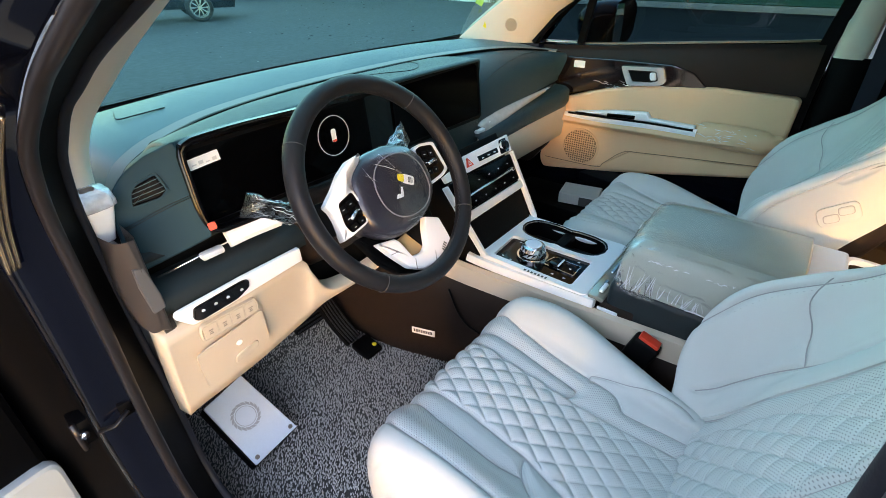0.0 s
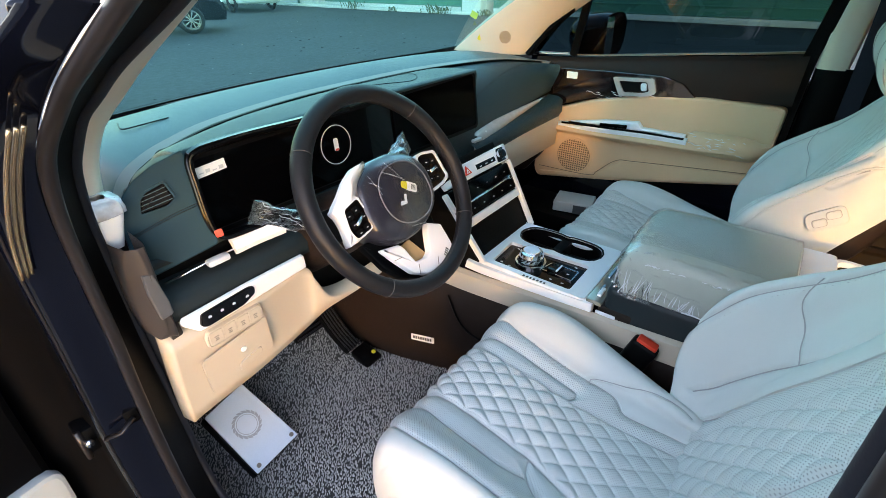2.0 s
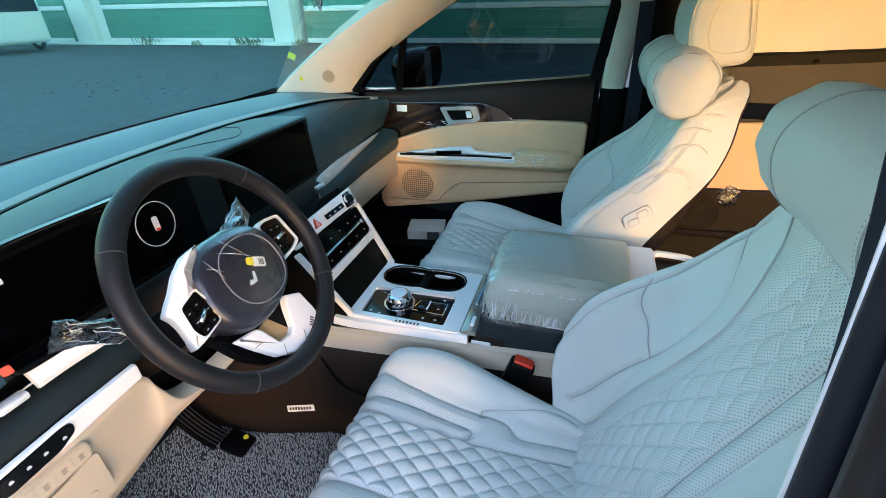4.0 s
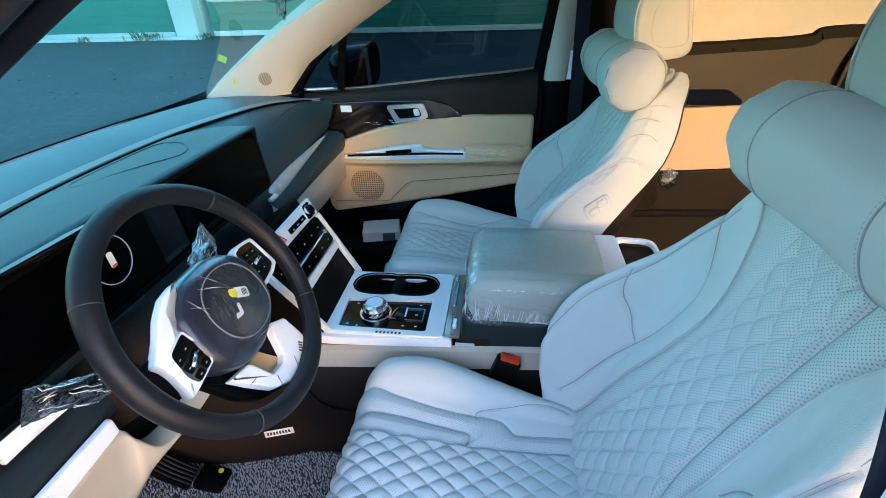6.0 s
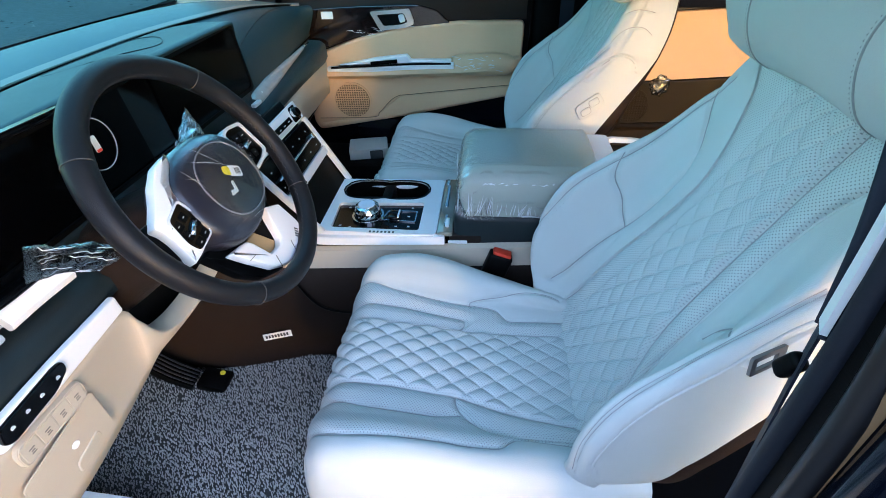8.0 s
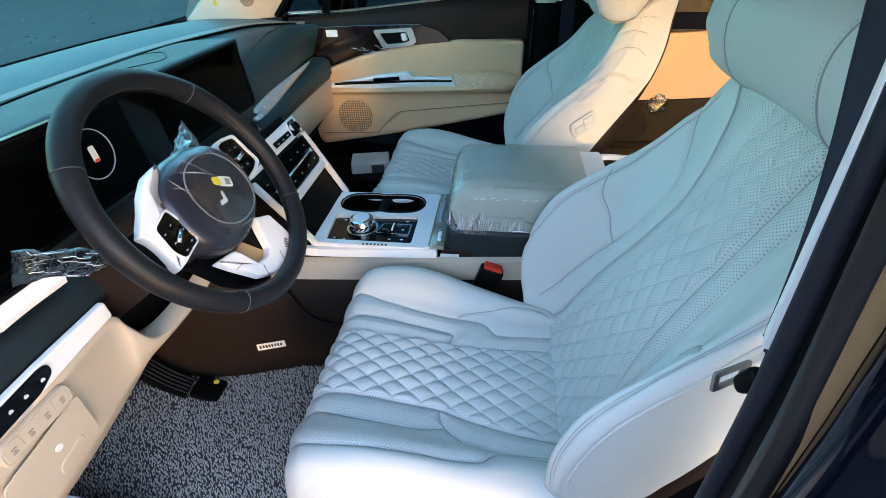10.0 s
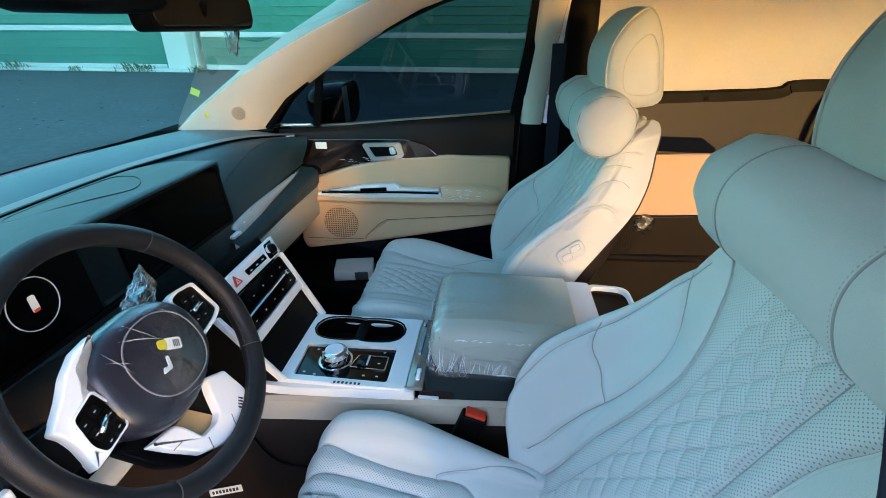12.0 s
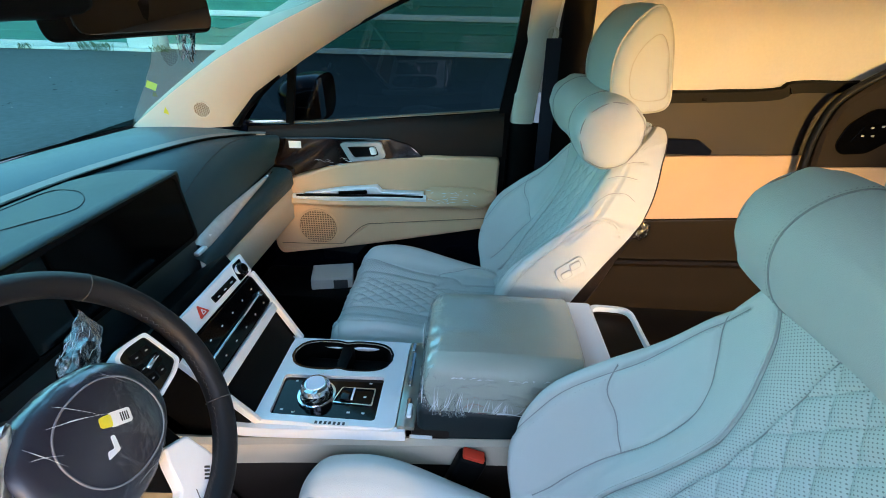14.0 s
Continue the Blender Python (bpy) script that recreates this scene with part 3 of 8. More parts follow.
    for z, xi in ((0.48, -0.778), (0.80, -0.772), (0.99, -0.767), (1.12, -0.760), (1.22, -0.757), (1.40, -0.746), (1.60, -0.722), (1.70, -0.705)):
        rows.append([(xi - 0.060, 0.012, z), (xi - 0.066, 0.024, z), (xi - 0.078, 0.030, z), (xi - 0.094, 0.026, z), (xi - 0.108, 0.010, z), (xi - 0.116, -0.03, z), (xi - 0.118, -0.14, z)])
    tagged(part("pillar_b_outer", sheet(rows), PAINT), "glossy black outer face of the B-pillar", "pillar", kind="structure")
    # added tan strip: the pillar's warm sky reflection painted as colour
    rows = []
    for z, xi in ((0.80, -0.772), (0.99, -0.767), (1.12, -0.760), (1.22, -0.757), (1.40, -0.746), (1.60, -0.722)):
        rows.append([(xi - 0.046, 0.019, z), (xi - 0.047, 0.0255, z), (xi - 0.052, 0.0275, z), (xi - 0.058, 0.0265, z), (xi - 0.062, 0.021, z)])
    tagged(part("pillar_reflection", sheet(rows), TAN_BAND), "tan trim band down the B-pillar", "trim", kind="structure")
    strip = spline([(-0.758, 0.022, 1.212), (-0.757, 0.026, 1.30), (-0.752, 0.031, 1.42), (-0.732, 0.040, 1.58)], 6)
    tagged(part("pillar_edge_trim", sweep(strip, [(-0.002, -0.0090), (-0.002, 0.0065), (0.002, 0.0065), (0.002, -0.0090)], (0.45, 0.89, 0)), WHITE), "pale edge strip on the B-pillar", "trim", kind="structure")
    # rubber seals round the driver's door opening
    ring = [(-0.735, 0.10, 1.640), (-0.750, 0.30, 1.575), (-0.790, 0.45, 1.480), (-0.809, 0.52, 1.434), (-0.827, 0.58, 1.393), (-0.833, 0.63, 1.366), (-0.838, 0.68, 1.334), (-0.846, 0.72, 1.300), (-0.851, 0.75, 1.263), (-0.854, 0.777, 1.205),
            (-0.855, 0.79, 1.139), (-0.856, 0.80, 0.99), (-0.859, 0.81, 0.867), (-0.862, 0.81, 0.725), (-0.862, 0.80, 0.58), (-0.855, 0.74, 0.488), (-0.845, 0.50, 0.482), (-0.835, 0.14, 0.482), (-0.822, 0.028, 0.55), (-0.816, 0.022, 0.9), (-0.812, 0.024, 1.15), (-0.797, 0.025, 1.30), (-0.775, 0.028, 1.46), (-0.75, 0.035, 1.60)]
    ring2 = [(-0.700, 0.10, 1.640), (-0.708, 0.34, 1.560), (-0.732, 0.49, 1.475), (-0.752, 0.56, 1.430), (-0.780, 0.64, 1.381), (-0.791, 0.70, 1.344), (-0.801, 0.74, 1.316), (-0.807, 0.78, 1.278), (-0.813, 0.81, 1.237), (-0.815, 0.835, 1.170),
             (-0.814, 0.845, 1.108), (-0.811, 0.86, 0.925), (-0.806, 0.87, 0.80), (-0.804, 0.87, 0.68), (-0.806, 0.85, 0.56), (-0.805, 0.78, 0.495), (-0.80, 0.50, 0.492), (-0.80, 0.14, 0.492), (-0.790, 0.030, 0.55), (-0.786, 0.024, 0.9), (-0.782, 0.025, 1.15), (-0.772, 0.026, 1.30), (-0.754, 0.029, 1.46), (-0.728, 0.04, 1.60)]
    A, B = spline(ring, 8, True), spline(ring2, 8, True)
    tagged(part("door_seal", tube(A, 0.0090, 12, True), SEAL), "black rubber door seal", "seal", kind="structure")
    tagged(part("door_seal_inner", tube(B, 0.0075, 12, True), RUBBER), "inner black rubber door seal", "seal", kind="structure")
    tagged(part("door_frame", sheet([A + [A[0]], B + [B[0]]]), BLACK), "black door opening flange", "door frame", kind="structure")
    # kick panel and hinge post ahead of the driver's opening
    line = [(-0.815, 0.535, 1.436), (-0.834, 0.595, 1.396), (-0.845, 0.695, 1.336), (-0.858, 0.765, 1.265), (-0.862, 0.79, 1.205), (-0.862, 0.805, 1.139), (-0.864, 0.815, 0.99), (-0.867, 0.825, 0.867), (-0.870, 0.825, 0.725), (-0.870, 0.815, 0.58), (-0.868, 0.80, 0.46)]
    post = []
    for i, p in enumerate(spline(line, 5)):
        k = min(1.0, i / 25)
        w = 0.030 + 0.018 * k
        e = min(1.0, max(0.1, (i - 6) / 14))
        post.append([p, p + Vector((-0.006, 0.004, 0)), p + Vector((-w * 0.6, 0.012, 0.004)), p + Vector((-w, 0.020, 0.006)), p + Vector((-w - 0.006, 0.034, 0.004)), p + Vector((-w - 0.010 * e, 0.034 + 0.066 * e, 0)), p + Vector((-w - 0.05 * e, 0.04 + 0.085 * e, 0)), p + Vector((-w - 0.075 * e, 0.05 + 0.11 * e, 0))])
    tagged(part("hinge_post", sheet([r[:5] for r in post]), PAINT), "black painted hinge post", "pillar", kind="structure")
    tagged(part("hinge_post_head", sheet([r[4:] for r in post[:25]]), PAINT), "glossy black head of the hinge post", "pillar", kind="structure")
    # lower outer part of the post in flat black, the door's shade as colour
    tagged(part("hinge_post_shade", sheet([r[4:] for r in post[24:]]), BLACK), "dull black gap ahead of the hinge post", "pillar", kind="structure")
    edge = [p + Vector((-0.030 - 0.018 * min(1.0, i / 25) - 0.002, 0.022, 0.006)) for i, p in enumerate(spline(line, 5))]
    tagged(part("post_edge", tube(edge[18:], 0.0022, 6), SEAL), "dull edge of the hinge post flange", "seal", kind="structure")
    # check strap, hinge and painted warm reflections at the front of the door opening
    hinge = thing("door_hinge", "black door hinge with a bright bolt on the hinge post", "hinge", (-0.934, 0.915, 0.765))
    part("hinge_leaf", box(0.030, 0.045, 0.055, 0.006, 2), BLACK, hinge)
    part("bolt", put(tube([(0, 0, 0), (0, 0, 0.012)], 0.007, 6), Matrix.Translation((-0.004, -0.024, 0.006)) @ Matrix.Rotation(radians(90), 4, 'X')), CHROME, hinge, "bright hinge bolt")
    part("pin", tube([(-0.012, -0.022, -0.032), (-0.012, -0.022, 0.032)], 0.005, 10), SEAL, hinge)
    strap = thing("check_strap", "black door check strap bolted to the hinge post", "door strap", (-0.895, 0.830, 0.812))
    part("arm", tube([(-0.026, 0.006, -0.010), (-0.006, -0.010, -0.004), (0.018, -0.006, 0.008)], [0.006, 0.005, 0.007], 8, flat=0.5), SEAL, strap)
    part("bracket", box(0.022, 0.008, 0.030, 0.003, 2, (0.018, 0.000, 0.008)), BLACK, strap)
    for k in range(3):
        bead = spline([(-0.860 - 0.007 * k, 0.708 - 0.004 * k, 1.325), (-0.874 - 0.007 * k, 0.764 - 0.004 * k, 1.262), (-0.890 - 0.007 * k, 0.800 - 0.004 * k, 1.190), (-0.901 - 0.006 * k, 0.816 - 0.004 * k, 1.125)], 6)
        tagged(part("post_glint", tube(bead, 0.0026, 8), WARM_GLINT), "bronze-toned bead along the hinge post", "trim", kind="structure")
    tagged(part("kick_panel", box(0.05, 0.62, 0.42, 0.02, 2, (-0.815, 1.20, 0.60)), BLACK), "black kick panel", "trim", kind="structure")
    # right side outer body and rear end
    tagged(part("wall_right", box(0.08, 3.4, 0.80, 0.02, 2, (0.90, -0.35, 0.76)), PAINT), "right body side below the windows", "wall", kind="structure")
    tagged(part("wall_right_top", box(0.08, 2.3, 0.09, 0.02, 2, (0.745, -0.90, 1.715)), IVORY), "ivory roof rail trim", "trim", kind="structure")
    tagged(part("wall_rear", box(1.7, 0.06, 1.3, 0.02, 2, (0, -2.02, 1.02)), BROWN_REAR), "rear end of the cabin", "wall", kind="structure")


QUILT_THREAD = material("quilt_thread", (0.66, 0.70, 0.70), 0.6, vary=0.06)
SEAL = material("seal_rubber_worn", (0.012, 0.011, 0.012), 0.34, vary=0.2, spec=0.5)
SHADE_Y = -7.55

# ---- seats ----
def quilt(a, b, pa, pb):
    """Puffed lozenges: 0 on the stitch lines, 1 in the middle of each."""
    u, v = a / pa + b / pb, a / pa - b / pb
    return (np.abs(np.sin(math.pi * u)) * np.abs(np.sin(math.pi * v))) ** 0.45


def groove(d, w):
    return np.exp(-(d / w) ** 2)


def split_sheet(P, uv, region, flip=False):
    """Cut a grid surface into meshes by the region number of each face."""
    n, m = P.shape[:2]
    out = {}
    I, J = np.meshgrid(np.arange(n - 1), np.arange(m - 1), indexing="ij")
    quads = np.stack([I * m + J, I * m + J + 1, (I + 1) * m + J + 1, (I + 1) * m + J], -1).reshape(-1, 4)
    if flip:
        quads = quads[:, ::-1]
    reg = region[:-1, :-1].reshape(-1)
    V, U = P.reshape(-1, 3), uv.reshape(-1, 2)
    for k in np.unique(reg):
        q = quads[reg == k]
        used, inv = np.unique(q, return_inverse=True)
        out[int(k)] = to_mesh("patch", V[used], inv.reshape(-1, 4), uv=U[used])
    return out


def grid_normals(P):
    du, dv = np.gradient(P, axis=0), np.gradient(P, axis=1)
    N = np.cross(dv, du)
    return N / np.maximum(np.linalg.norm(N, axis=2, keepdims=True), 1e-9)


def line_gap(A, B, line):
    """Distance from each grid point (A, B) to a line of points."""
    pts = spline([(p[0], p[1], 0) for p in line], 4)
    best = np.full(A.shape, 9.0)
    for p, q in zip(pts[:-1], pts[1:]):
        dx, dy = q.x - p.x, q.y - p.y
        l2 = dx * dx + dy * dy + 1e-12
        t = np.clip(((A - p.x) * dx + (B - p.y) * dy) / l2, 0, 1)
        best = np.minimum(best, np.hypot(A - p.x - t * dx, B - p.y - t * dy))
    return best


def lay(P, N, A, B, pts, lift, free):
    """Carry flat points (a, b) onto a grid surface P, whose own flat coordinates are A and B."""
    gi = (np.gradient(A, axis=0), np.gradient(B, axis=0))
    gj = (np.gradient(A, axis=1), np.gradient(B, axis=1))
    pi, pj = np.gradient(P, axis=0), np.gradient(P, axis=1)
    out = []
    for a, b in pts:
        d = np.where(free, (A - a) ** 2 + (B - b) ** 2, 9.0)
        i, j = np.unravel_index(int(np.argmin(d)), d.shape)
        if d[i, j] > 0.0001:
            continue
        m = np.array(((gi[0][i, j], gj[0][i, j]), (gi[1][i, j], gj[1][i, j])))
        r = np.array((a - A[i, j], b - B[i, j]))
        k = np.clip(np.linalg.lstsq(m, r, rcond=None)[0], -1, 1)
        out.append(Vector(P[i, j] + pi[i, j] * k[0] + pj[i, j] * k[1] + N[i, j] * lift))
    return out


def space_gap(P, line):
    """Distance from each point of a grid to a line in space."""
    best = np.full(P.shape[:2], 9.0)
    pts = [np.array(p) for p in spline(line, 4)]
    for p, q in zip(pts[:-1], pts[1:]):
        d = q - p
        t = np.clip(((P - p) @ d) / (d @ d + 1e-12), 0, 1)
        best = np.minimum(best, np.linalg.norm(P - p - t[..., None] * d, axis=2))
    return best


def limit(z, line):
    """The line's first coordinate at each value of its second."""
    line = sorted(line, key=lambda p: p[1])
    return np.interp(z, [p[1] for p in line], [p[0] for p in line])


def dash_mesh(lines, step, size):
    """Short sewn stitches along lines laid on a surface."""
    V, F = [], []
    for line in lines:
        for k in range(0, len(line) - 1, step):
            p, q = line[k], line[k + 1]
            d = (q - p)
            if d.length < 1e-5 or d.length > 0.02:
                continue
            c, d = (p + q) / 2, d.normalized() * size
            up = Vector((0, 0.5, 0.9))
            w = d.cross(up).normalized() * size * 0.36
            h = w.cross(d).normalized() * size * 0.36
            i = len(V)
            V += [c - d - h, c - w, c + h * 1.2, c + w, c + d - h]
            F += [(i, i + 2, i + 1), (i, i + 3, i + 2), (i + 4, i + 1, i + 2), (i + 4, i + 2, i + 3)]
    return to_mesh("stitches", V, F, False)


# seams of the cushion and the backrest as (across, along) lines; across counts towards the console
CUSHION_LINES = dict(
    edge_in=[(.174, .58), (.168, .50), (.150, .43), (.138, .36), (.135, .30), (.136, .24), (.132, .212), (.120, .197), (.111, .188), (.109, .17), (.113, .10), (.115, .02)],
    edge_out=[(-.188, .58), (-.193, .513), (-.202, .476), (-.205, .42), (-.202, .35), (-.198, .294), (-.198, .253), (-.192, .205), (-.175, .188), (-.166, .17), (-.168, .10), (-.17, .02)],
    strip_in=[(.118, .58), (.113, .50), (.109, .43), (.102, .36), (.099, .30), (.096, .277), (.085, .274), (.072, .280), (.067, .287)],
    quilt_in=[(.080, .58), (.071, .474), (.063, .41), (.066, .34), (.067, .287), (.073, .2), (.081, .07), (.083, .01)],
    quilt_out=[(-.084, .58), (-.084, .467), (-.085, .40), (-.087, .334), (-.087, .281), (-.097, .235), (-.111, .17), (-.123, .097), (-.133, .02)],
    strip_out=[(-.120, .58), (-.126, .49), (-.134, .42), (-.136, .36), (-.134, .31), (-.124, .270)],
    end_out=[(-.087, .281), (-.100, .279), (-.115, .272), (-.130, .259), (-.145, .236), (-.154, .214), (-.159, .18), (-.160, .10), (-.16, .02)])
BACK_LINES = dict(
    wing_in=[(.192, .78), (.188, .84), (.178, .89), (.162, .94), (.138, 1.0), (.126, 1.05), (.126, 1.08), (.138, 1.11), (.158, 1.14), (.183, 1.18), (.197, 1.21)],
    edge_in=[(.156, .755), (.148, .81), (.135, .863), (.124, .905), (.094, .99), (.075, 1.06), (.071, 1.09), (.079, 1.13), (.097, 1.17), (.116, 1.205), (.145, 1.238), (.16, 1.265)],
    quilt_in=[(.12, .76), (.105, .82), (.085, .88), (.064, .95), (.054, 1.017), (.043, 1.074), (.041, 1.144), (.042, 1.19), (.046, 1.26)],
    quilt_out=[(-.137, .76), (-.128, .83), (-.113, .87), (-.097, .92), (-.088, .98), (-.086, 1.07), (-.087, 1.10), (-.090, 1.15), (-.097, 1.22), (-.10, 1.26)],
    edge_out=[(-.150, .76), (-.140, .82), (-.130, .888), (-.124, .98), (-.122, 1.077), (-.128, 1.14), (-.138, 1.175), (-.15, 1.2), (-.168, 1.24)],
    cross_in=[(.224, 1.060), (.212, 1.02), (.197, .993), (.178, .962), (.162, .940)],
    cross_out=[(-.151, .985), (-.162, 1.013), (-.19, 1.045), (-.222, 1.066)],
    stitch_in=[(.249, .85), (.240, .922), (.234, .987), (.226, 1.03), (.213, 1.074), (.204, 1.115), (.190, 1.16), (.168, 1.21)])


# seams on the backrest's side: arches near the shoulder, then the panel's welt and the stitched line as (height, across) shares
SIDE_LINES = [
    [(-.217, -.088, 1.136), (-.210, -.109, 1.160), (-.203, -.139, 1.174), (-.205, -.170, 1.173), (-.205, -.195, 1.153)],
    [(-.186, -.125, 1.203), (-.189, -.144, 1.209), (-.190, -.165, 1.209), (-.189, -.195, 1.202)],
    [(-.185, -.164, 1.237), (-.181, -.179, 1.241), (-.169, -.207, 1.237)]]
FLANK_LINES = [
    [(-.255, .487, .69), (-.257, .474, .725), (-.253, .455, .765), (-.247, .425, .790), (-.243, .37, .793), (-.242, .321, .787), (-.235, .24, .775), (-.231, .174, .764), (-.226, .109, .753), (-.222, .04, .742)],
    [(-.262, .44, .70), (-.265, .421, .735), (-.262, .387, .755), (-.257, .33, .756), (-.252, .273, .753), (-.243, .19, .748), (-.234, .105, .741)]]
PANEL_LINE = [(.105, -.915), (.20, -.884), (.35, -.884), (.50, -.878), (.57, -.872), (.62, -.885), (.652, -.915), (.66, -.935), (.65, -.962), (.62, -.985)]
STITCH_LINE = [(.12, -.850), (.20, -.840), (.28, -.836), (.34, -.836), (.41, -.830), (.48, -.812), (.54, -.812), (.60, -.824), (.66, -.854)]
REAR_LINE = [(.655, -.940), (.71, -.948), (.76, -.956), (.81, -.972), (.86, -.984), (.94, -.986)]


def front_seat(name, at, side, back=0.0, raise_head=0.0, fine=1.0, drop=0.0, reach=0.0):
    """A quilted leather front seat. side: +1 where the console lies towards +x, -1 where towards -x."""
    seat = thing(name, "light grey quilted leather front seat with perforated inserts", "car seat", at, group="front seats")
    # --- cushion ---
    nf, ns = int(330 * fine), int(300 * fine)
    f = np.linspace(0, 1, nf)
    s = np.linspace(-1, 1, ns)
    cy = interp(f, [0, 0.35, 0.6, 0.74, 0.83, 0.91, 1.0], [-0.02, 0.24, 0.418, 0.489, 0.516, 0.525, 0.505]) + reach * smooth01(0.1, 0.7, f)
    cz = interp(f, [0, 0.35, 0.6, 0.74, 0.83, 0.91, 1.0], [0.725, 0.738, 0.765, 0.757, 0.715, 0.63, 0.53]) - drop
    a = np.abs(s)
    lx = interp(a, [0, 0.55, 0.72, 0.85, 0.93, 1.0], [0, 0.158, 0.205, 0.245, 0.262, 0.262]) * np.sign(s)
    lz = interp(a, [0, 0.45, 0.55, 0.66, 0.76, 0.85, 0.93, 1.0], [0.0, 0.002, 0.012, 0.036, 0.045, 0.02, -0.05, -0.18])
    bol = interp(f, [0, 0.1, 0.3, 0.5, 0.75, 1], [0.20, 0.45, 0.85, 1.0, 0.55, 0.1])
    wid = interp(f, [0, 0.15, 0.35, 0.6, 0.8, 0.92, 1], [0.86, 0.92, 0.98, 1.0, 0.94, 0.88, 0.84])
    P = np.zeros((nf, ns, 3))
    taper = interp(f, [0, 0.16, 0.32, 0.5, 0.7, 1.0], [0.80, 0.80, 0.90, 0.985, 1.0, 1.0])
    P[..., 0] = lx[None, :] * wid[:, None] * np.where((s[None, :] > 0.5), 1 - (1 - taper[:, None]) * smooth01(0.5, 0.72, s)[None, :], 1.0)
    P[..., 1] = cy[:, None] - 0.05 * np.clip(a - 0.6, 0, 1)[None, :] ** 1.5 * smooth01(0.55, 0.85, f)[:, None] * 2.2
    P[..., 2] = cz[:, None] + np.where(lz > 0, lz, 0)[None, :] * bol[:, None] + np.where(lz < 0, lz, 0)[None, :] * np.where(f < 0.75, 1.0, 1 - 0.75 * smooth01(0.75, 0.95, f))[:, None]
    N = grid_normals(P)
    X = P[..., 0].copy()
    Y = np.cumsum(np.r_[0, np.hypot(np.diff(cy), np.diff(cz))])[:, None] * np.ones((1, ns)) - 0.02
    Xs = X
    ln = CUSHION_LINES
    gap = {k: line_gap(Xs, Y, v) for k, v in ln.items()}
    near = np.minimum.reduce([gap[k] for k in gap])
    e_in, e_out, q_in, q_out = (limit(Y, ln[k]) for k in ("edge_in", "edge_out", "quilt_in", "quilt_out"))
    inside = (Xs < e_in) & (Xs > e_out) & (Y < 0.56)
    inq = (Xs < q_in) & (Xs > q_out) & (Y < 0.555)
    room = np.minimum(q_in - Xs, Xs - q_out)
    amp = 0.0042 + 0.0052 * smooth01(0.05, 0.33, Y)
    H = np.where(inq, amp * quilt(Xs + 0.010, Y, 0.0345, 0.0525) ** 0.75 * smooth01(0, 0.008, room), 0)
    H += np.where(inside & ~inq, 0.0075 * (1 - np.exp(-(near / 0.012) ** 1.4)), 0)
    H += np.where(~inside, 0.006 * (1 - np.exp(-(np.minimum(gap["edge_in"], gap["edge_out"]) / 0.016) ** 1.5)), 0)
    H -= 0.0030 * groove(near, 0.0032)
    H -= 0.004 * groove(np.abs(Y - 0.555 + 0.25 * np.clip(np.abs(X) - 0.1, 0, 1)), 0.004) * (np.abs(X) < 0.235)
    bolster_seam = [(.131, .262), (.143, .264), (.154, .23), (.159, .18), (.161, .13), (.158, .10), (.150, .08)]
    H -= 0.003 * groove(line_gap(Xs, Y, bolster_seam), 0.0035)
    H += 0.0014 * np.array([[noise.noise((x * 9, y * 9, 3.1)) for x in X[0, ::5].repeat(5)[:ns]] for y in Y[:, 0]])
    flank = [spline([(x, y + reach * float(smooth01(0.0, 0.42, y)), z - drop) for x, y, z in l], 6) for l in FLANK_LINES]
    H -= 0.0045 * groove(np.minimum.reduce([space_gap(P, [tuple(p) for p in l]) for l in flank]), 0.0035)
    bare = P.copy()
    P = P + N * H[..., None]
    uv = np.stack([X, Y], -1)
    me = split_sheet(P, uv, np.where(inside, 1, 0))
    part("cushion_bolster", me[0], LEATHER, seat)
    part("cushion_insert", me[1], LEATHER_PERF, seat, "quilted perforated leather insert")
    top = (a[None, :] < 0.9) & (Y > -1)
    for l in flank:
        near_row = []
        for p in l:
            i, j = np.unravel_index(int(np.argmin(np.sum((bare - np.array(p)) ** 2, axis=2))), bare.shape[:2])
            near_row.append(Vector(bare[i, j]))
        for _ in range(3):
            near_row = near_row[:1] + [(near_row[k - 1] + near_row[k] + near_row[k + 1]) / 3 for k in range(1, len(near_row) - 1)] + near_row[-1:]
        part("cushion_welt", tube([p + Vector((0, 0, 0.003)) for p in near_row], 0.0024, 6), LEATHER, seat)
        part("cushion_seam", tube(near_row, 0.0013, 6), SEAM, seat)
    line = [Vector(P[i, int(round(1.90 / 2 * (ns - 1)))]) for i in range(4, nf - 60, 6)]
    part("cushion_piping", tube(line, 0.0028, 6), PIPING, seat)
    def fine_points(line, n=7):
        return [(p.x, p.y) for p in spline([(q[0], q[1], 0) for q in line], n)]
    for k in list(ln) + ["bolster"]:
        flat = fine_points(ln[k] if k in ln else bolster_seam)
        line = lay(P, N, Xs, Y, flat, 0.0006, top)
        if len(line) > 3:
            part("cushion_seam", tube(line, 0.0009, 5), SEAM, seat)
        if k in ("edge_in", "strip_in", "strip_out", "edge_out"):
            line = lay(P, N, Xs, Y, [(p[0] + 0.0042, p[1]) for p in flat], 0.0004, top)
            part("cushion_topstitch", dash_mesh([line], 1, 0.0016), QUILT_THREAD, seat)["kind"] = "stuff"
    rows = []
    for fam in (1, -1):
        for k in range(-12, 20):
            pts = []
            for b_ in np.arange(0.0, 0.55, 0.0048):
                x = (k - fam * b_ / 0.0525) * 0.0345 - 0.010
                if limit(b_, ln["quilt_out"]) + 0.002 < x < limit(b_, ln["quilt_in"]) - 0.002:
                    pts.append((x, b_))
            if len(pts) > 2:
                rows.append(lay(P, N, Xs, Y, pts, 0.0003, top))
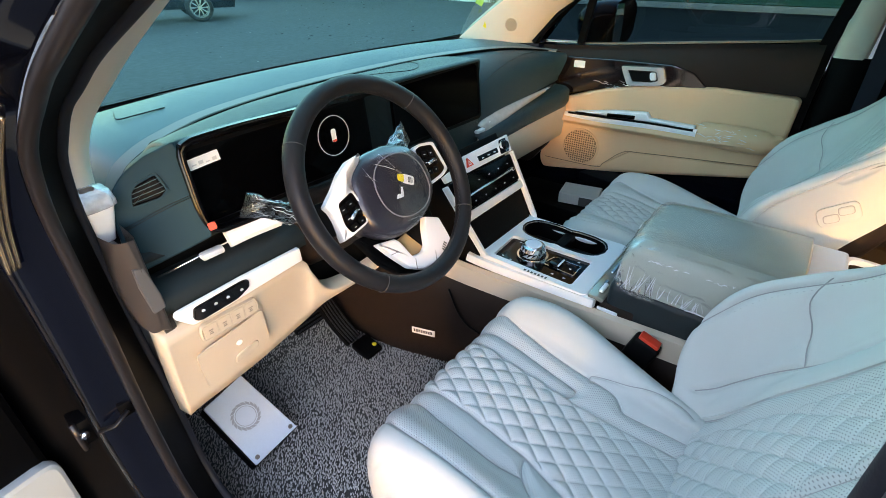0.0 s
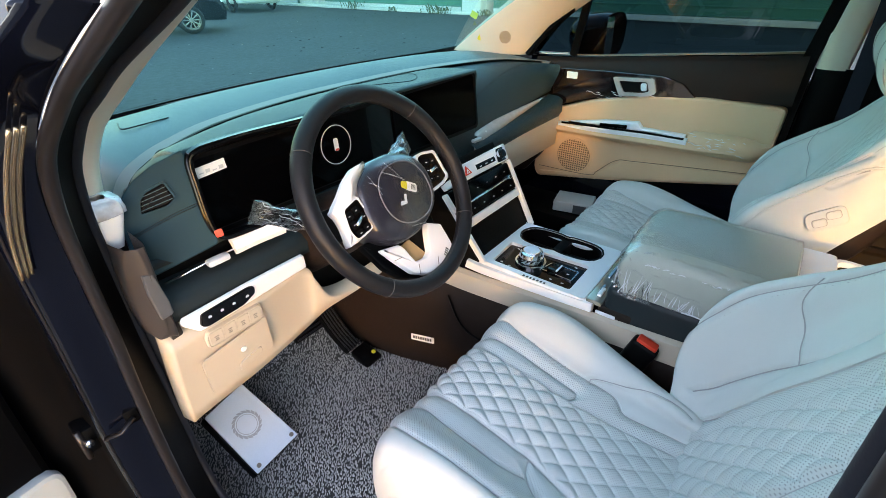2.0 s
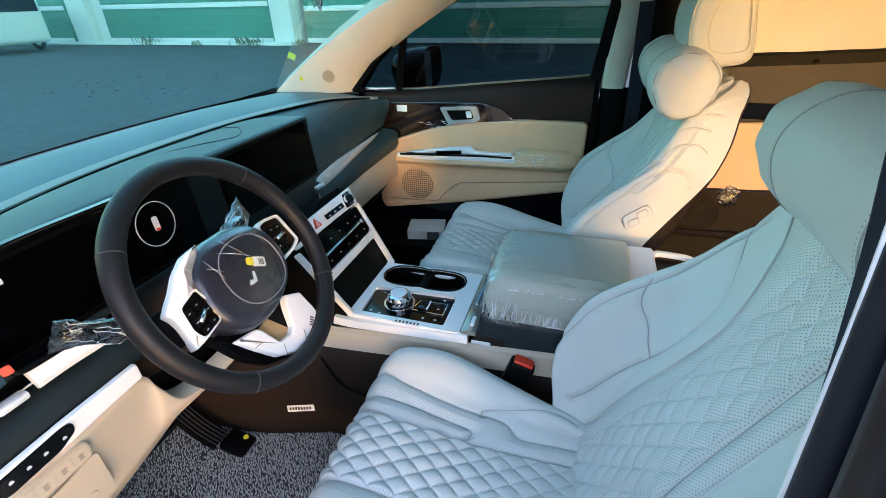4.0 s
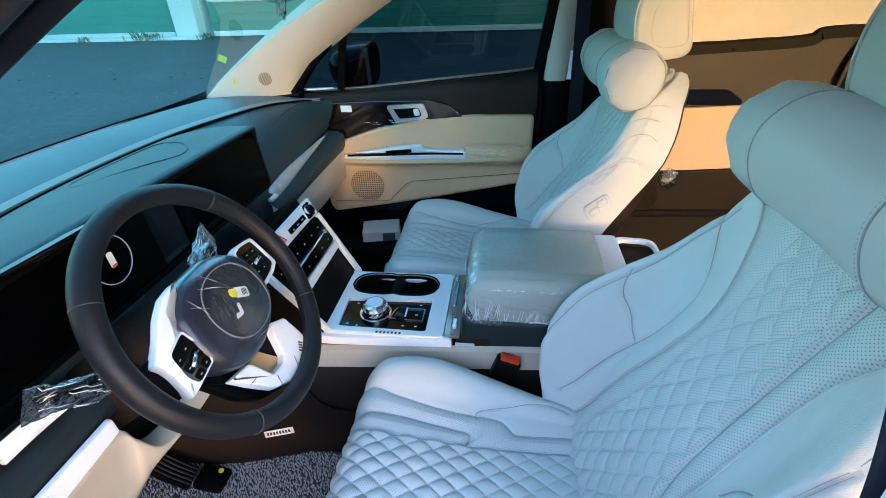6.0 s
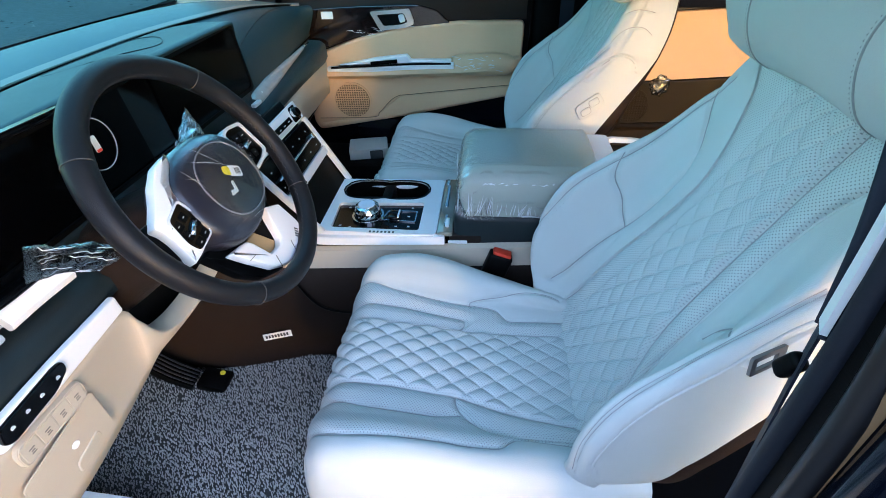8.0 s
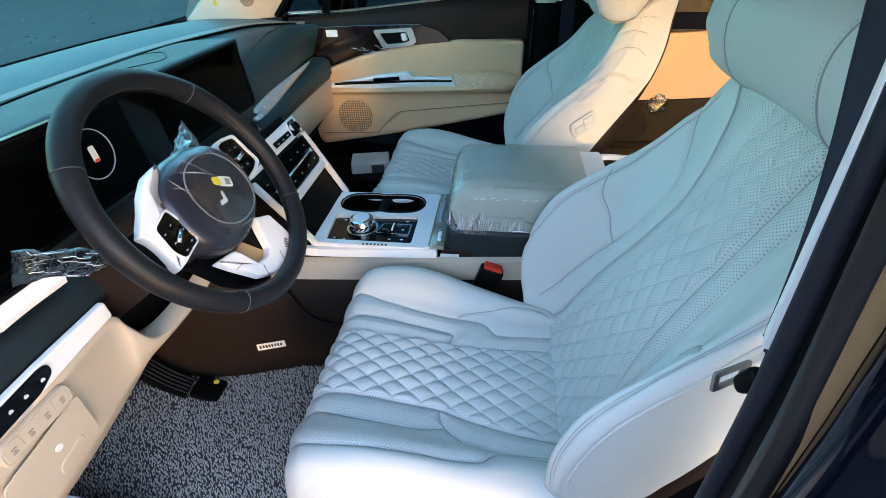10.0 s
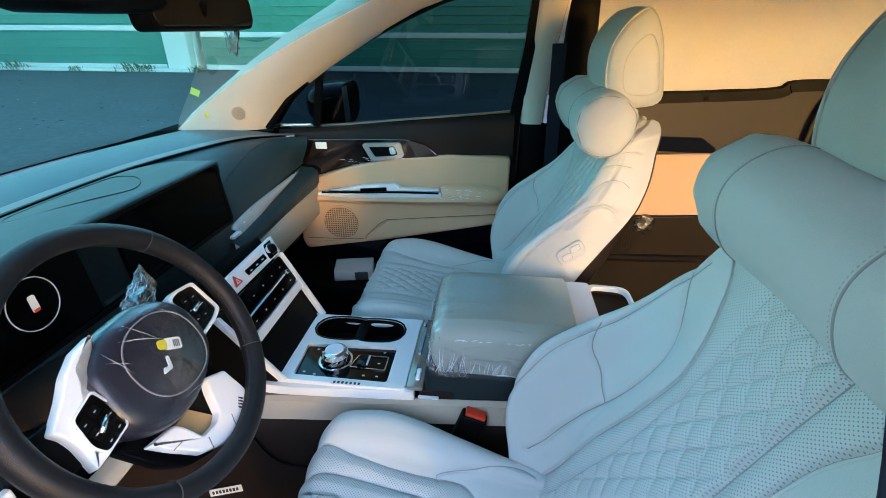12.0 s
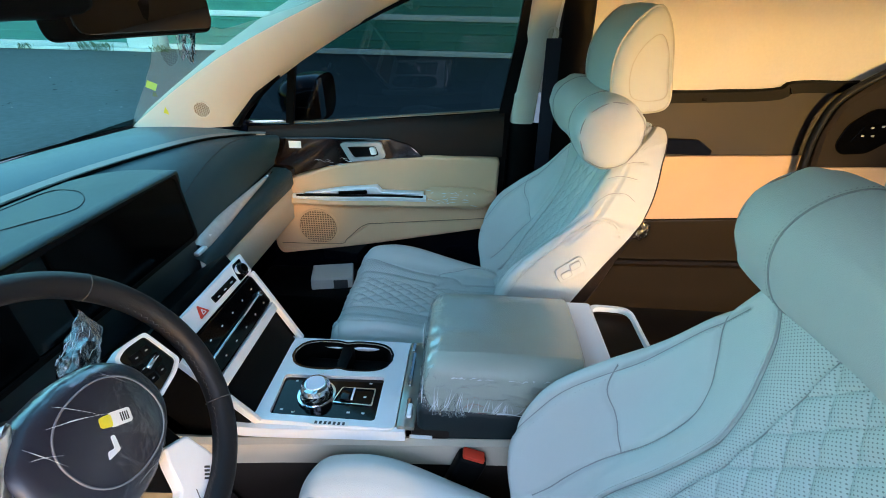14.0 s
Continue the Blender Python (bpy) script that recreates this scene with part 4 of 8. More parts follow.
    part("cushion_thread", dash_mesh(rows, 1, 0.0017), QUILT_THREAD, seat)["kind"] = "stuff"
    # --- backrest ---
    nv, nu = int(350 * fine), int(330 * fine)
    v = np.linspace(0, 1, nv)
    u = np.linspace(-1, 1, nu)
    a = np.abs(u)
    by = interp(v, [0, 0.12, 0.35, 0.6, 0.8, 1.0], [0.075, 0.045, -0.015, -0.085, -0.135, -0.175])
    bz = interp(v, [0, 0.12, 0.35, 0.6, 0.8, 1.0], [0.715, 0.785, 0.93, 1.09, 1.215, 1.325])
    half = interp(v, [0, 0.05, 0.12, 0.22, 0.34, 0.48, 0.62, 0.78, 0.92, 1.0], [0.205, 0.242, 0.268, 0.282, 0.284, 0.273, 0.248, 0.211, 0.166, 0.105])
    bol = interp(v, [0, 0.1, 0.26, 0.38, 0.48, 0.60, 0.75, 1.0], [0.030, 0.070, 0.115, 0.116, 0.082, 0.036, 0.010, 0.0])
    bol_far = interp(v, [0, 0.1, 0.26, 0.38, 0.48, 0.60, 0.75, 1.0], [0.055, 0.098, 0.124, 0.116, 0.082, 0.036, 0.010, 0.0])
    lean = math.atan2(0.175 + 0.075, 1.325 - 0.715)
    fwd = np.array([0, math.cos(lean), math.sin(lean)])
    q = np.interp(a, [0, 0.50, 0.62, 0.72, 0.82, 0.90, 0.96, 1.0], [0, 0.0, 0.22, 0.65, 0.98, 0.88, 0.56, 0.12])
    w = max(2, int(nu / 62))
    q = np.convolve(np.pad(q, w, mode="edge"), np.ones(2 * w + 1) / (2 * w + 1), mode="valid")
    P = np.zeros((nv, nu, 3))
    uu = np.sin(u * math.pi / 2 * 0.98) * 0.35 + u * 0.65
    P[..., 0] = uu[None, :] * half[:, None]
    P[..., 0] *= (1 - 0.13 * np.clip((a - 0.86) / 0.14, 0, 1) ** 2)[None, :]
    depth = np.where(q[None, :] > 0, q[None, :] * np.where(u[None, :] > 0, bol_far[:, None], bol[:, None]), q[None, :] * 0.08)
    edge = -np.clip((a - 0.78) / 0.22, 0, 1) ** 2.2
    amp = interp(v, [0, 0.3, 0.55, 0.70, 0.82, 0.92, 1.0], [0.085, 0.096, 0.110, 0.116, 0.108, 0.085, 0.035])
    depth = depth + edge[None, :] * amp[:, None]
    top = -0.055 * smooth01(0.84, 1.0, v) ** 2
    depth = depth + top[:, None]
    P[..., 1] = by[:, None] + fwd[1] * depth
    P[..., 2] = bz[:, None] + fwd[2] * depth
    N = -grid_normals(P)
    N = np.where((N[..., 1:2] < 0) & (a[None, :, None] < 0.9), -N, N)
    X, Z = P[..., 0].copy(), P[..., 2].copy()
    along = np.linalg.norm(np.diff(P, axis=1), axis=2)
    c = nu // 2
    Xs = X.copy()
    for rng_, sg in ((range(c, nu - 1), 1), (range(c, 0, -1), -1)):
        for j in rng_:
            dx, d = (X[:, j + sg] - X[:, j]) * sg, along[:, j] if sg > 0 else along[:, j - 1]
            Xs[:, j + sg] = Xs[:, j] + sg * np.where(dx > 0.00002, dx, d)
    S = np.cumsum(np.r_[0, np.hypot(np.diff(by), np.diff(bz))])[:, None] * np.ones((1, nu))
    free = (a[None, :] < 2) & (S > -1)
    # the side panel below its welt is set in and leans back towards the shell
    lead = np.interp(v, [p[0] for p in PANEL_LINE[:6]], [-p[1] for p in PANEL_LINE[:6]])
    past = np.clip((a[None, :] - lead[:, None]) / 0.12, 0, 1) * smooth01(0.70, 0.48, v)[:, None]
    P[..., 0] -= np.sign(u)[None, :] * (0.005 * smooth01(0, 0.10, past) + 0.020 * past)
    base = P.copy()
    def on_side(line, sd=1):
        pts = []
        for p in spline([(q[0], q[1] * sd, 0) for q in line], 6):
            pts.append(Vector(base[int(np.clip(round(p.x * (nv - 1)), 0, nv - 1)), int(np.clip(round((p.y + 1) / 2 * (nu - 1)), 0, nu - 1))]))
        for _ in range(2):
            pts = pts[:1] + [(pts[k - 1] + pts[k] + pts[k + 1]) / 3 for k in range(1, len(pts) - 1)] + pts[-1:]
        return pts
    side_gap = np.minimum.reduce([space_gap(base, l) for l in SIDE_LINES + [[tuple(p) for p in on_side(l)] for l in (PANEL_LINE, STITCH_LINE)]])
    ln = BACK_LINES
    gap = {k: np.where(free, line_gap(Xs, Z, w_), 9.0) for k, w_ in ln.items()}
    e_in, e_out, q_in, q_out = (limit(Z, ln[k]) for k in ("edge_in", "edge_out", "quilt_in", "quilt_out"))
    inside = (Xs < e_in) & (Xs > e_out) & free
    inq = (Xs < q_in) & (Xs > q_out) & free
    room = np.minimum(q_in - Xs, Xs - q_out)
    seams = np.minimum.reduce([side_gap] + [gap[k] for k in ("wing_in", "edge_in", "edge_out", "cross_in", "cross_out", "stitch_in")])
    H = np.where(inq, 0.0090 * quilt(Xs + 0.020, S, 0.040, 0.060) ** 0.65 * smooth01(0, 0.008, room), 0)
    strip = np.minimum(np.minimum(gap["edge_in"], gap["edge_out"]), np.minimum(gap["quilt_in"], gap["quilt_out"]))
    H += np.where(inside & ~inq, 0.0060 * (1 - np.exp(-(strip / 0.011) ** 1.4)), 0)
    wing = np.minimum(gap["wing_in"], np.minimum(gap["edge_in"], gap["edge_out"]))
    H += np.where(~inside, 0.0045 * (1 - np.exp(-(wing / 0.014) ** 1.5)), 0)
    H -= 0.0042 * groove(seams, 0.0034)
    H -= 0.0022 * groove(np.minimum(gap["quilt_in"], gap["quilt_out"]), 0.003)
    H += 0.0014 * np.array([[noise.noise((x * 9, y * 9, 7.7)) for x in X[60, ::5].repeat(5)[:nu]] for y in S[:, 0]])
    arc = np.cumsum(np.concatenate([np.zeros((nv, 1)), np.linalg.norm(np.diff(P, axis=1), axis=2)], axis=1), axis=1)
    arc = arc - arc[:, nu // 2:nu // 2 + 1]
    P = P + N * H[..., None]
    uv = np.stack([arc, S], -1)
    me = split_sheet(P, uv, np.where(inside, 1, 0), True)
    part("backrest_bolster", me[0], LEATHER, seat)
    part("backrest_insert", me[1], LEATHER_PERF, seat, "quilted perforated leather insert")
    # sewn seams along the panel joints, cords on the insert's edges
    for k in ("wing_in", "edge_in", "edge_out", "cross_in", "cross_out", "quilt_in", "quilt_out", "stitch_in"):
        flat = fine_points(ln[k])
        line = lay(P, N, Xs, Z, flat, 0.0005, free)
        if len(line) < 4:
            continue
        part("backrest_seam", tube(line, 0.0008 if k[:5] in ("quilt", "stitc") else 0.0011, 5), SEAM, seat)
        if k in ("edge_in", "edge_out"):
            cord = lay(P, N, Xs, Z, [(p[0] + (0.0042 if k == "edge_in" else -0.0042), p[1]) for p in flat], 0.0006, free)
            part("backrest_cord", tube(cord, 0.0019, 6), LEATHER, seat)
        if k == "stitch_in":
            row = lay(P, N, Xs, Z, [(p[0] - 0.0055, p[1]) for p in flat], 0.0004, free)
            part("backrest_topstitch", dash_mesh([row], 1, 0.0016), SEAM, seat)["kind"] = "stuff"
    rows = []
    for fam in (1, -1):
        for k in range(-14, 26):
            pts = []
            for b_ in np.arange(0.02, 0.60, 0.0052):
                x = (k - fam * b_ / 0.060) * 0.040 - 0.020
                z = float(np.interp(b_, S[:, 0], bz))
                if limit(z, ln["quilt_out"]) + 0.002 < x < limit(z, ln["quilt_in"]) - 0.002:
                    pts.append((x, b_))
            if len(pts) > 2:
                rows.append(lay(P, N, Xs, S, pts, 0.0003, free))
    part("backrest_thread", dash_mesh(rows, 1, 0.0019), QUILT_THREAD, seat)["kind"] = "stuff"
    for line in SIDE_LINES:
        pts = []
        for p in spline(line, 6):
            d = np.sum((base - np.array(p)) ** 2, axis=2)
            i, j = np.unravel_index(int(np.argmin(d)), d.shape)
            pts.append(Vector(P[i, j]))
        soft = [(pts[max(0, k - 2)] + pts[max(0, k - 1)] + pts[k] + pts[min(len(pts) - 1, k + 1)] + pts[min(len(pts) - 1, k + 2)]) / 5 for k in range(len(pts))]
        part("side_seam", tube(soft, 0.0008, 5), SEAM, seat)
    part("panel_welt", tube(on_side(PANEL_LINE), 0.0026, 6), LEATHER, seat)
    part("panel_seam", tube(on_side([(p[0], p[1] - 0.009) for p in PANEL_LINE[:6]] + [(p[0] - 0.012, p[1] - 0.003) for p in PANEL_LINE[6:]]), 0.0012, 5), SEAM, seat)
    out = Vector((-0.002, 0.0015, 0.001))
    for shift_by in (-0.007, 0.007):
        row = [p + out for p in on_side([(p[0], p[1] + shift_by) for p in STITCH_LINE])]
        fine_row = [p.lerp(q, k / 4) for p, q in zip(row, row[1:]) for k in range(4)]
        part("side_topstitch", dash_mesh([fine_row], 1, 0.0017), SEAM, seat)["kind"] = "stuff"
    # dark shell behind, with leather sides
    G, G2 = [], []
    for i in range(0, nv, 7):
        l, r = P[i, 0], P[i, -1]
        w = abs(r[0])
        row, row2 = [], []
        for k in np.linspace(0, math.pi, 15):
            x = -w * math.cos(k)
            d = (0.012 + 0.060 * float(smooth01(0.72, 0.35, i / nv))) * math.sin(k) ** 0.55
            row.append((x, l[1] - d * 0.93, l[2] - d * 0.33))
        G.append(row)
    part("backrest_shell", sheet(G), BROWN, seat, "dark plastic back shell")
    for sd in (-1, 1):
        part("backrest_piping", tube(on_side(REAR_LINE, -sd), 0.0026, 6), PIPING, seat)
    # seat base with its tracks
    part("seat_base", box(0.44, 0.46, 0.16, 0.03, 3, (0, 0.22, 0.58)), BLACK, seat, "black plastic seat base")
    for sd in (-1, 1):
        part("track", box(0.04, 0.56, 0.10, 0.01, 2, (sd * 0.19, 0.20, 0.45)), BLACK, seat)
    part("side_valance", box(0.02, 0.44, 0.13, 0.012, 3, (-0.235 * side, 0.22, 0.60)), BLACK, seat, "black side valance")
    # headrest
    HB = -0.048 - back
    prof = [(y, z + raise_head) for y, z in ((-0.075, 1.355), (-0.062, 1.41), (-0.068, 1.47), (-0.10, 1.525), (-0.14, 1.548), (-0.172, 1.50), (-0.19, 1.42), (-0.197, 1.352), (-0.15, 1.335), (-0.10, 1.338))]
    loop = [(p[1], p[2]) for p in spline([(0, y + HB, z) for y, z in prof], 5, True)]
    c = np.array([-0.13 + HB, 1.44 + raise_head])
    rows = []
    for x, k in ((-0.133, 0.0), (-0.132, 0.55), (-0.130, 0.86), (-0.124, 0.965), (-0.112, 1.0), (-0.06, 1.03), (0, 1.045), (0.06, 1.03), (0.112, 1.0), (0.124, 0.965), (0.130, 0.86), (0.132, 0.55), (0.133, 0.0)):
        rows.append([(x, *(c + (np.array(p) - c) * k)) for p in loop])
    head = part("headrest", sheet(rows, True), LEATHER, seat, "light grey leather headrest")
    for sd in (-1, 1):
        part("headrest_piping", tube([(sd * 0.1215, *(c + (np.array(p) - c) * 0.985)) for p in loop], 0.003, 6, True), PIPING, head)
        sub = [(sd * 0.1325, *(c + np.array((-0.012, -0.012)) + (np.array(p) - c) * 0.62)) for p in loop]
        part("headrest_seam", tube(sub, 0.0009, 5, True), PIPING, head)
        part("headrest_post", tube([(sd * 0.07, -0.205 - back * 0.6, 1.25), (sd * 0.07, -0.198 - back, 1.37)], 0.007, 12), CHROME, seat, "chrome headrest post")
    seat.location = at
    return seat


def neck_pillow(at, long=1.0):
    p = thing("neck_pillow", "light grey leather bone-shaped neck pillow strapped under the headrest", "neck pillow", at, group="neck pillows")
    rows = []
    n = 72
    xs = [x * 1.1 for x in (-0.187, -0.186, -0.184, -0.180, -0.172, -0.155, -0.13, -0.09, -0.045, 0, 0.045, 0.09, 0.13, 0.155, 0.172, 0.180, 0.184, 0.186, 0.187)]
    ks = [0.0, 0.45, 0.72, 0.88, 0.955, 0.99, 1.0, 0.985, 0.945, 0.925, 0.945, 0.985, 1.0, 0.99, 0.955, 0.88, 0.72, 0.45, 0.0]
    for x, k in zip(xs, ks):
        pk = smooth01(0.165, 0.200, abs(x)) * 0.030
        rows.append([(x + 0.004 * min(1.0, k * 1.1) * noise.noise((math.cos(t) * 1.5, math.sin(t) * 1.5, x * 9)), (1 + pk * math.cos(9 * t + 0.6)) * 0.074 * k * math.cos(t) * (1 + 0.04 * math.sin(3 * t)), (1 + pk * math.cos(9 * t + 0.6)) * 0.078 * k * math.sin(t)) for t in np.linspace(0, 2 * math.pi, n, endpoint=False)])
    rows = [[(q[0] * long, q[1], q[2]) for q in r] for r in rows]
    body = part("cover", sheet(rows, True), LEATHER, p)
    for sx, q in ((-0.1125, 0.998), (0.1125, 0.998), (-0.1975, 0.895), (0.1975, 0.895)):
        part("seam", tube([(sx * long, 0.0735 * math.cos(t) * (1 + 0.04 * math.sin(3 * t)) * q, 0.0775 * math.sin(t) * q) for t in np.linspace(0, 2 * math.pi, n, endpoint=False)], 0.0013, 6, True), SEAM, body)
    for sx in (-0.1125, 0.1125):
        ring = [(sx * long + 0.003, 0.0752 * math.cos(t) * (1 + 0.04 * math.sin(3 * t)), 0.0792 * math.sin(t)) for t in np.linspace(0, 2 * math.pi, 97)]
        part("topstitch", dash_mesh([[Vector(q) for q in ring]], 1, 0.0016), SEAM, body)["kind"] = "stuff"
    return p

# ---- dashboard ----
VENT_FILM = material("wrapped_silver", (0.50, 0.47, 0.44), 0.26, metal=0.25, vary=0.25, vscale=40, bump=0.4, bscale=60)
# lighter copy of the cheek, its lit look put into the colour
CHEEK_LIT = material("cheek_lit", (0.085, 0.088, 0.092), 0.40, vary=0.08, grain=0.05, gscale=700, bump=0.2, bscale=900)
CHEEK = material("grey_brown_cheek", (0.040, 0.036, 0.035), 0.42, vary=0.1, grain=0.05, gscale=700, bump=0.25, bscale=900, kind="leather", spec=0.3)

def base_y(x):
    return 1.325 + 0.10 * (1 - (x / 0.74) ** 2)


RIB_X = [-0.752, -0.742, -0.715, -0.67, -0.60, -0.48, -0.25, 0.0, 0.25, 0.48, 0.60, 0.67, 0.715, 0.742, 0.752]
RIB_Y = [0.885, 0.935, 0.970, 1.000, 1.035, 1.080, 1.143, 1.168, 1.143, 1.080, 1.035, 1.000, 0.970, 0.935, 0.905]
RIB_Z = [1.080, 1.123, 1.150, 1.165, 1.174, 1.180, 1.175, 1.170, 1.172, 1.172, 1.168, 1.160, 1.154, 1.150, 1.148]


def dash_edge(x):
    """The lower edge of the padded upper dash: hood over the displays, then the faces beside them."""
    k = smooth01(-0.685, -0.668, x) * (1 - smooth01(0.195, 0.225, x))
    y = 0.868 * k + (1 - k) * (0.872 if x < 0 else 0.905 - 0.03 * (x - 0.2))
    z = (1.212 - 0.02 * abs(x + 0.23) ** 2) * k + (1 - k) * (1.062 if x < 0 else 1.010 + 0.085 * (x - 0.2))
    return y, z


def dashboard():
    d = thing("dashboard", "slate blue padded dashboard with a silver ribbon and beige lower panel", "dashboard", (0, 1.1, 0.9))
    inv = Matrix.Translation((0, -1.1, -0.9))
    def dp(name, me, mat, label="", parent=d):
        ob = part(name, me, mat, parent, label)
        if parent is d:
            ob.matrix_parent_inverse = inv
        return ob
    xs = np.unique(np.r_[np.linspace(-0.752, 0.752, 60), np.linspace(-0.69, -0.66, 9), np.linspace(0.19, 0.23, 9)])
    ry, rz = interp(xs, RIB_X, RIB_Y), interp(xs, RIB_X, RIB_Z)
    G = []
    for x, y, z in zip(xs, ry, rz):
        yb = max(base_y(x), y + 0.06)
        row = []
        for t in np.linspace(0, 1, 12):
            row.append((x, yb * (1 - t) + (y + 0.012) * t, (1.158 + 0.004) * (1 - t) + z * t + 0.022 * math.sin(math.pi * t) ** 0.8 * (1 - 0.5 * (x / 0.75) ** 4)))
        G.append(row)
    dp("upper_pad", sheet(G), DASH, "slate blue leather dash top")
    rib = spline([(x, y, z + 0.002) for x, y, z in zip(RIB_X, RIB_Y, RIB_Z)], 8)
    dp("ribbon_trim", sweep(rib, [(-0.003, -0.0150), (0.003, -0.0140), (0.0035, 0.0120), (-0.003, 0.0130)], (0, -0.12, 1)), RIBBON, "brushed silver ribbon trim")
    for dy, dz in ((0.0165, 0.0010), (-0.0180, -0.0005)):
        dp("ribbon_shadow_gap", sweep([Vector(p) + Vector((0, dy, dz)) for p in rib], [(-0.006, -0.003), (0.002, -0.003), (0.002, 0.003), (-0.006, 0.003)], (0, 0, 1)), BLACK)
    G = []
    for x, y, z in zip(xs, ry, rz):
        ye, ze = dash_edge(x)
        hood = smooth01(-0.685, -0.668, x) * (1 - smooth01(0.195, 0.225, x))
        row = []
        for t in np.linspace(0, 1, 14):
            bul = (0.012 + 0.022 * (1 - hood)) * math.sin(math.pi * t)
            row.append((x, (y - 0.012) * (1 - t) + ye * t - bul * (1 - hood) * (0.9 if x > 0 else -0.6), (z - 0.003) * (1 - t) + ze * t + bul))
        row.append((x, ye - 0.002, ze - 0.006))
        row.append((x, ye + 0.012, ze - 0.014))
        row.append((x, ye + 0.05, ze - 0.016))
        G.append(row)
    dp("upper_front_pad", sheet(G), DASH_SHADED, "slate blue leather dash front")
    seam_row = []
    for i, x in enumerate(xs):
        if 0.235 < x < 0.70:
            c = 10.0 - 7.5 * (x - 0.235) / 0.465
            k0 = int(c)
            seam_row.append(Vector(G[i][k0]).lerp(Vector(G[i][k0 + 1]), c - k0) + Vector((0, -0.0006, 0.0004)))
    dp("front_seam", tube(seam_row, 0.0010, 5), DASH_LOW)
    # inset speaker cover on the hood and the slot by the screen's foot
    loop = [(0.090, 1.085), (0.078, 1.02), (0.045, 0.965), (0.0, 0.927), (-0.04, 0.917), (-0.085, 0.945), (-0.14, 0.99), (-0.19, 1.04), (-0.15, 1.09), (-0.03, 1.105)]
    hz = lambda y: float(np.interp(y, [0.91, 0.95, 0.985, 1.04, 1.09, 1.12], [1.2105, 1.2095, 1.2057, 1.1965, 1.1857, 1.1777]))
    dp("speaker_cover_edge", tube([(p.x, p.y, hz(p.y)) for p in spline([(x, y, 0) for x, y in loop], 6, True)], 0.0011, 5, True), DASH_LOW)
    dp("sensor_slot", tube(spline([(-0.617, 1.226, 1.1858), (-0.632, 1.165, 1.1868), (-0.60, 1.158, 1.1885), (-0.541, 1.160, 1.1905)], 6), 0.0014, 5), DASH_LOW)
    # stitch line along the left face and a closing end cheek
    cheek = [(0.80, 0.93), (0.83, 1.015), (0.86, 1.040), (0.90, 1.048), (0.95, 1.05), (1.20, 1.06), (1.20, 0.70), (0.92, 0.70), (0.84, 0.80)]
    for x, f in ((-0.775, 1), (0.765, -1)):
        pts = cheek if f > 0 else [(y + 0.06, z) for y, z in cheek]
        dp("end_cheek", side_slab(pts, x - 0.01 * f, 0.02, 1 if f > 0 else -1, 0.006, 0.02), CHEEK if f > 0 else BROWN)
    # air vent in the left face
    o, nx, ny = Vector((-0.7196, 0.863, 1.1496)), Vector((0.83, -0.30, 0.10)), Vector((0.06, 0.25, 0.96))
    m = plane_at(o, nx, ny)
    face = round_poly([(-0.069, -0.120), (0.015, -0.109), (0.060, -0.102), (0.060, -0.083), (0.058, -0.012), (0.066, 0.034), (0.066, 0.060), (0.018, 0.050), (-0.017, 0.035), (-0.036, 0.020), (-0.048, 0.006), (-0.060, -0.037), (-0.066, -0.084)], 0.006)
    dp("end_face", slab(face, 0.020, m @ Matrix.Translation((0, 0, -0.021)), 0.003), DASH_END_SHADED, "slate leather dash end face")
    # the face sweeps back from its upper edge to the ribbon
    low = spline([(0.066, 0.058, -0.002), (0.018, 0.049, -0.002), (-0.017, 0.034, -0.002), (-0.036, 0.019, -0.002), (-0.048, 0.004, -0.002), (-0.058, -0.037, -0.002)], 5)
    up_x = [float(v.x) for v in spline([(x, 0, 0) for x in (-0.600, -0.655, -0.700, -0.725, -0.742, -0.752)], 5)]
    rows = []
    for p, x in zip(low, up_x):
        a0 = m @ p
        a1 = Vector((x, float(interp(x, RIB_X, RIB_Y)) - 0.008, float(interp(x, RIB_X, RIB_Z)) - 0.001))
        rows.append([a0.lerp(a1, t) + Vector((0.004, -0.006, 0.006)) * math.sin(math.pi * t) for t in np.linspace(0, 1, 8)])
    dp("face_sweep", sheet(rows[::-1]), DASH_END_SHADED, "slate leather sweep under the ribbon")
    for k in (0.0, 0.0035):
        dp("face_seam", tube([m @ Vector((x, y - k, -0.0008)) for x, y in ((-0.055, -0.046), (-0.030, -0.041), (-0.007, -0.036), (0.021, -0.031), (0.054, -0.027))], 0.0008, 5), DASH_LOW)
    out = round_poly([(-0.030, -0.020), (0.016, -0.019), (0.031, -0.009), (0.024, 0.023), (-0.009, 0.015), (-0.022, 0.004)], 0.004)
    inn = [(a * 0.86 + 0.0005, b * 0.84) for a, b in out]
    vent = dp("air_vent", slab(out, 0.005, m, 0.002, hole=inn), DASH_END_SHADED, "side air vent")
    part("vent_cavity", slab(inn, 0.002, m), BLACK, vent).matrix_parent_inverse = Matrix()
    for k in range(4):
        yy = -0.0125 + k * 0.0068
        x0 = -0.025 + max(0, yy + 0.006) * 0.9
        x1 = 0.025 - max(0, yy + 0.004) * 0.25
        part("slat", slab([(x0, yy - 0.0005), (x1, yy - 0.0005 + 0.005), (x1, yy + 0.0005 + 0.005), (x0, yy + 0.0005)], 0.0035, m, 0.0002), DASH, vent)
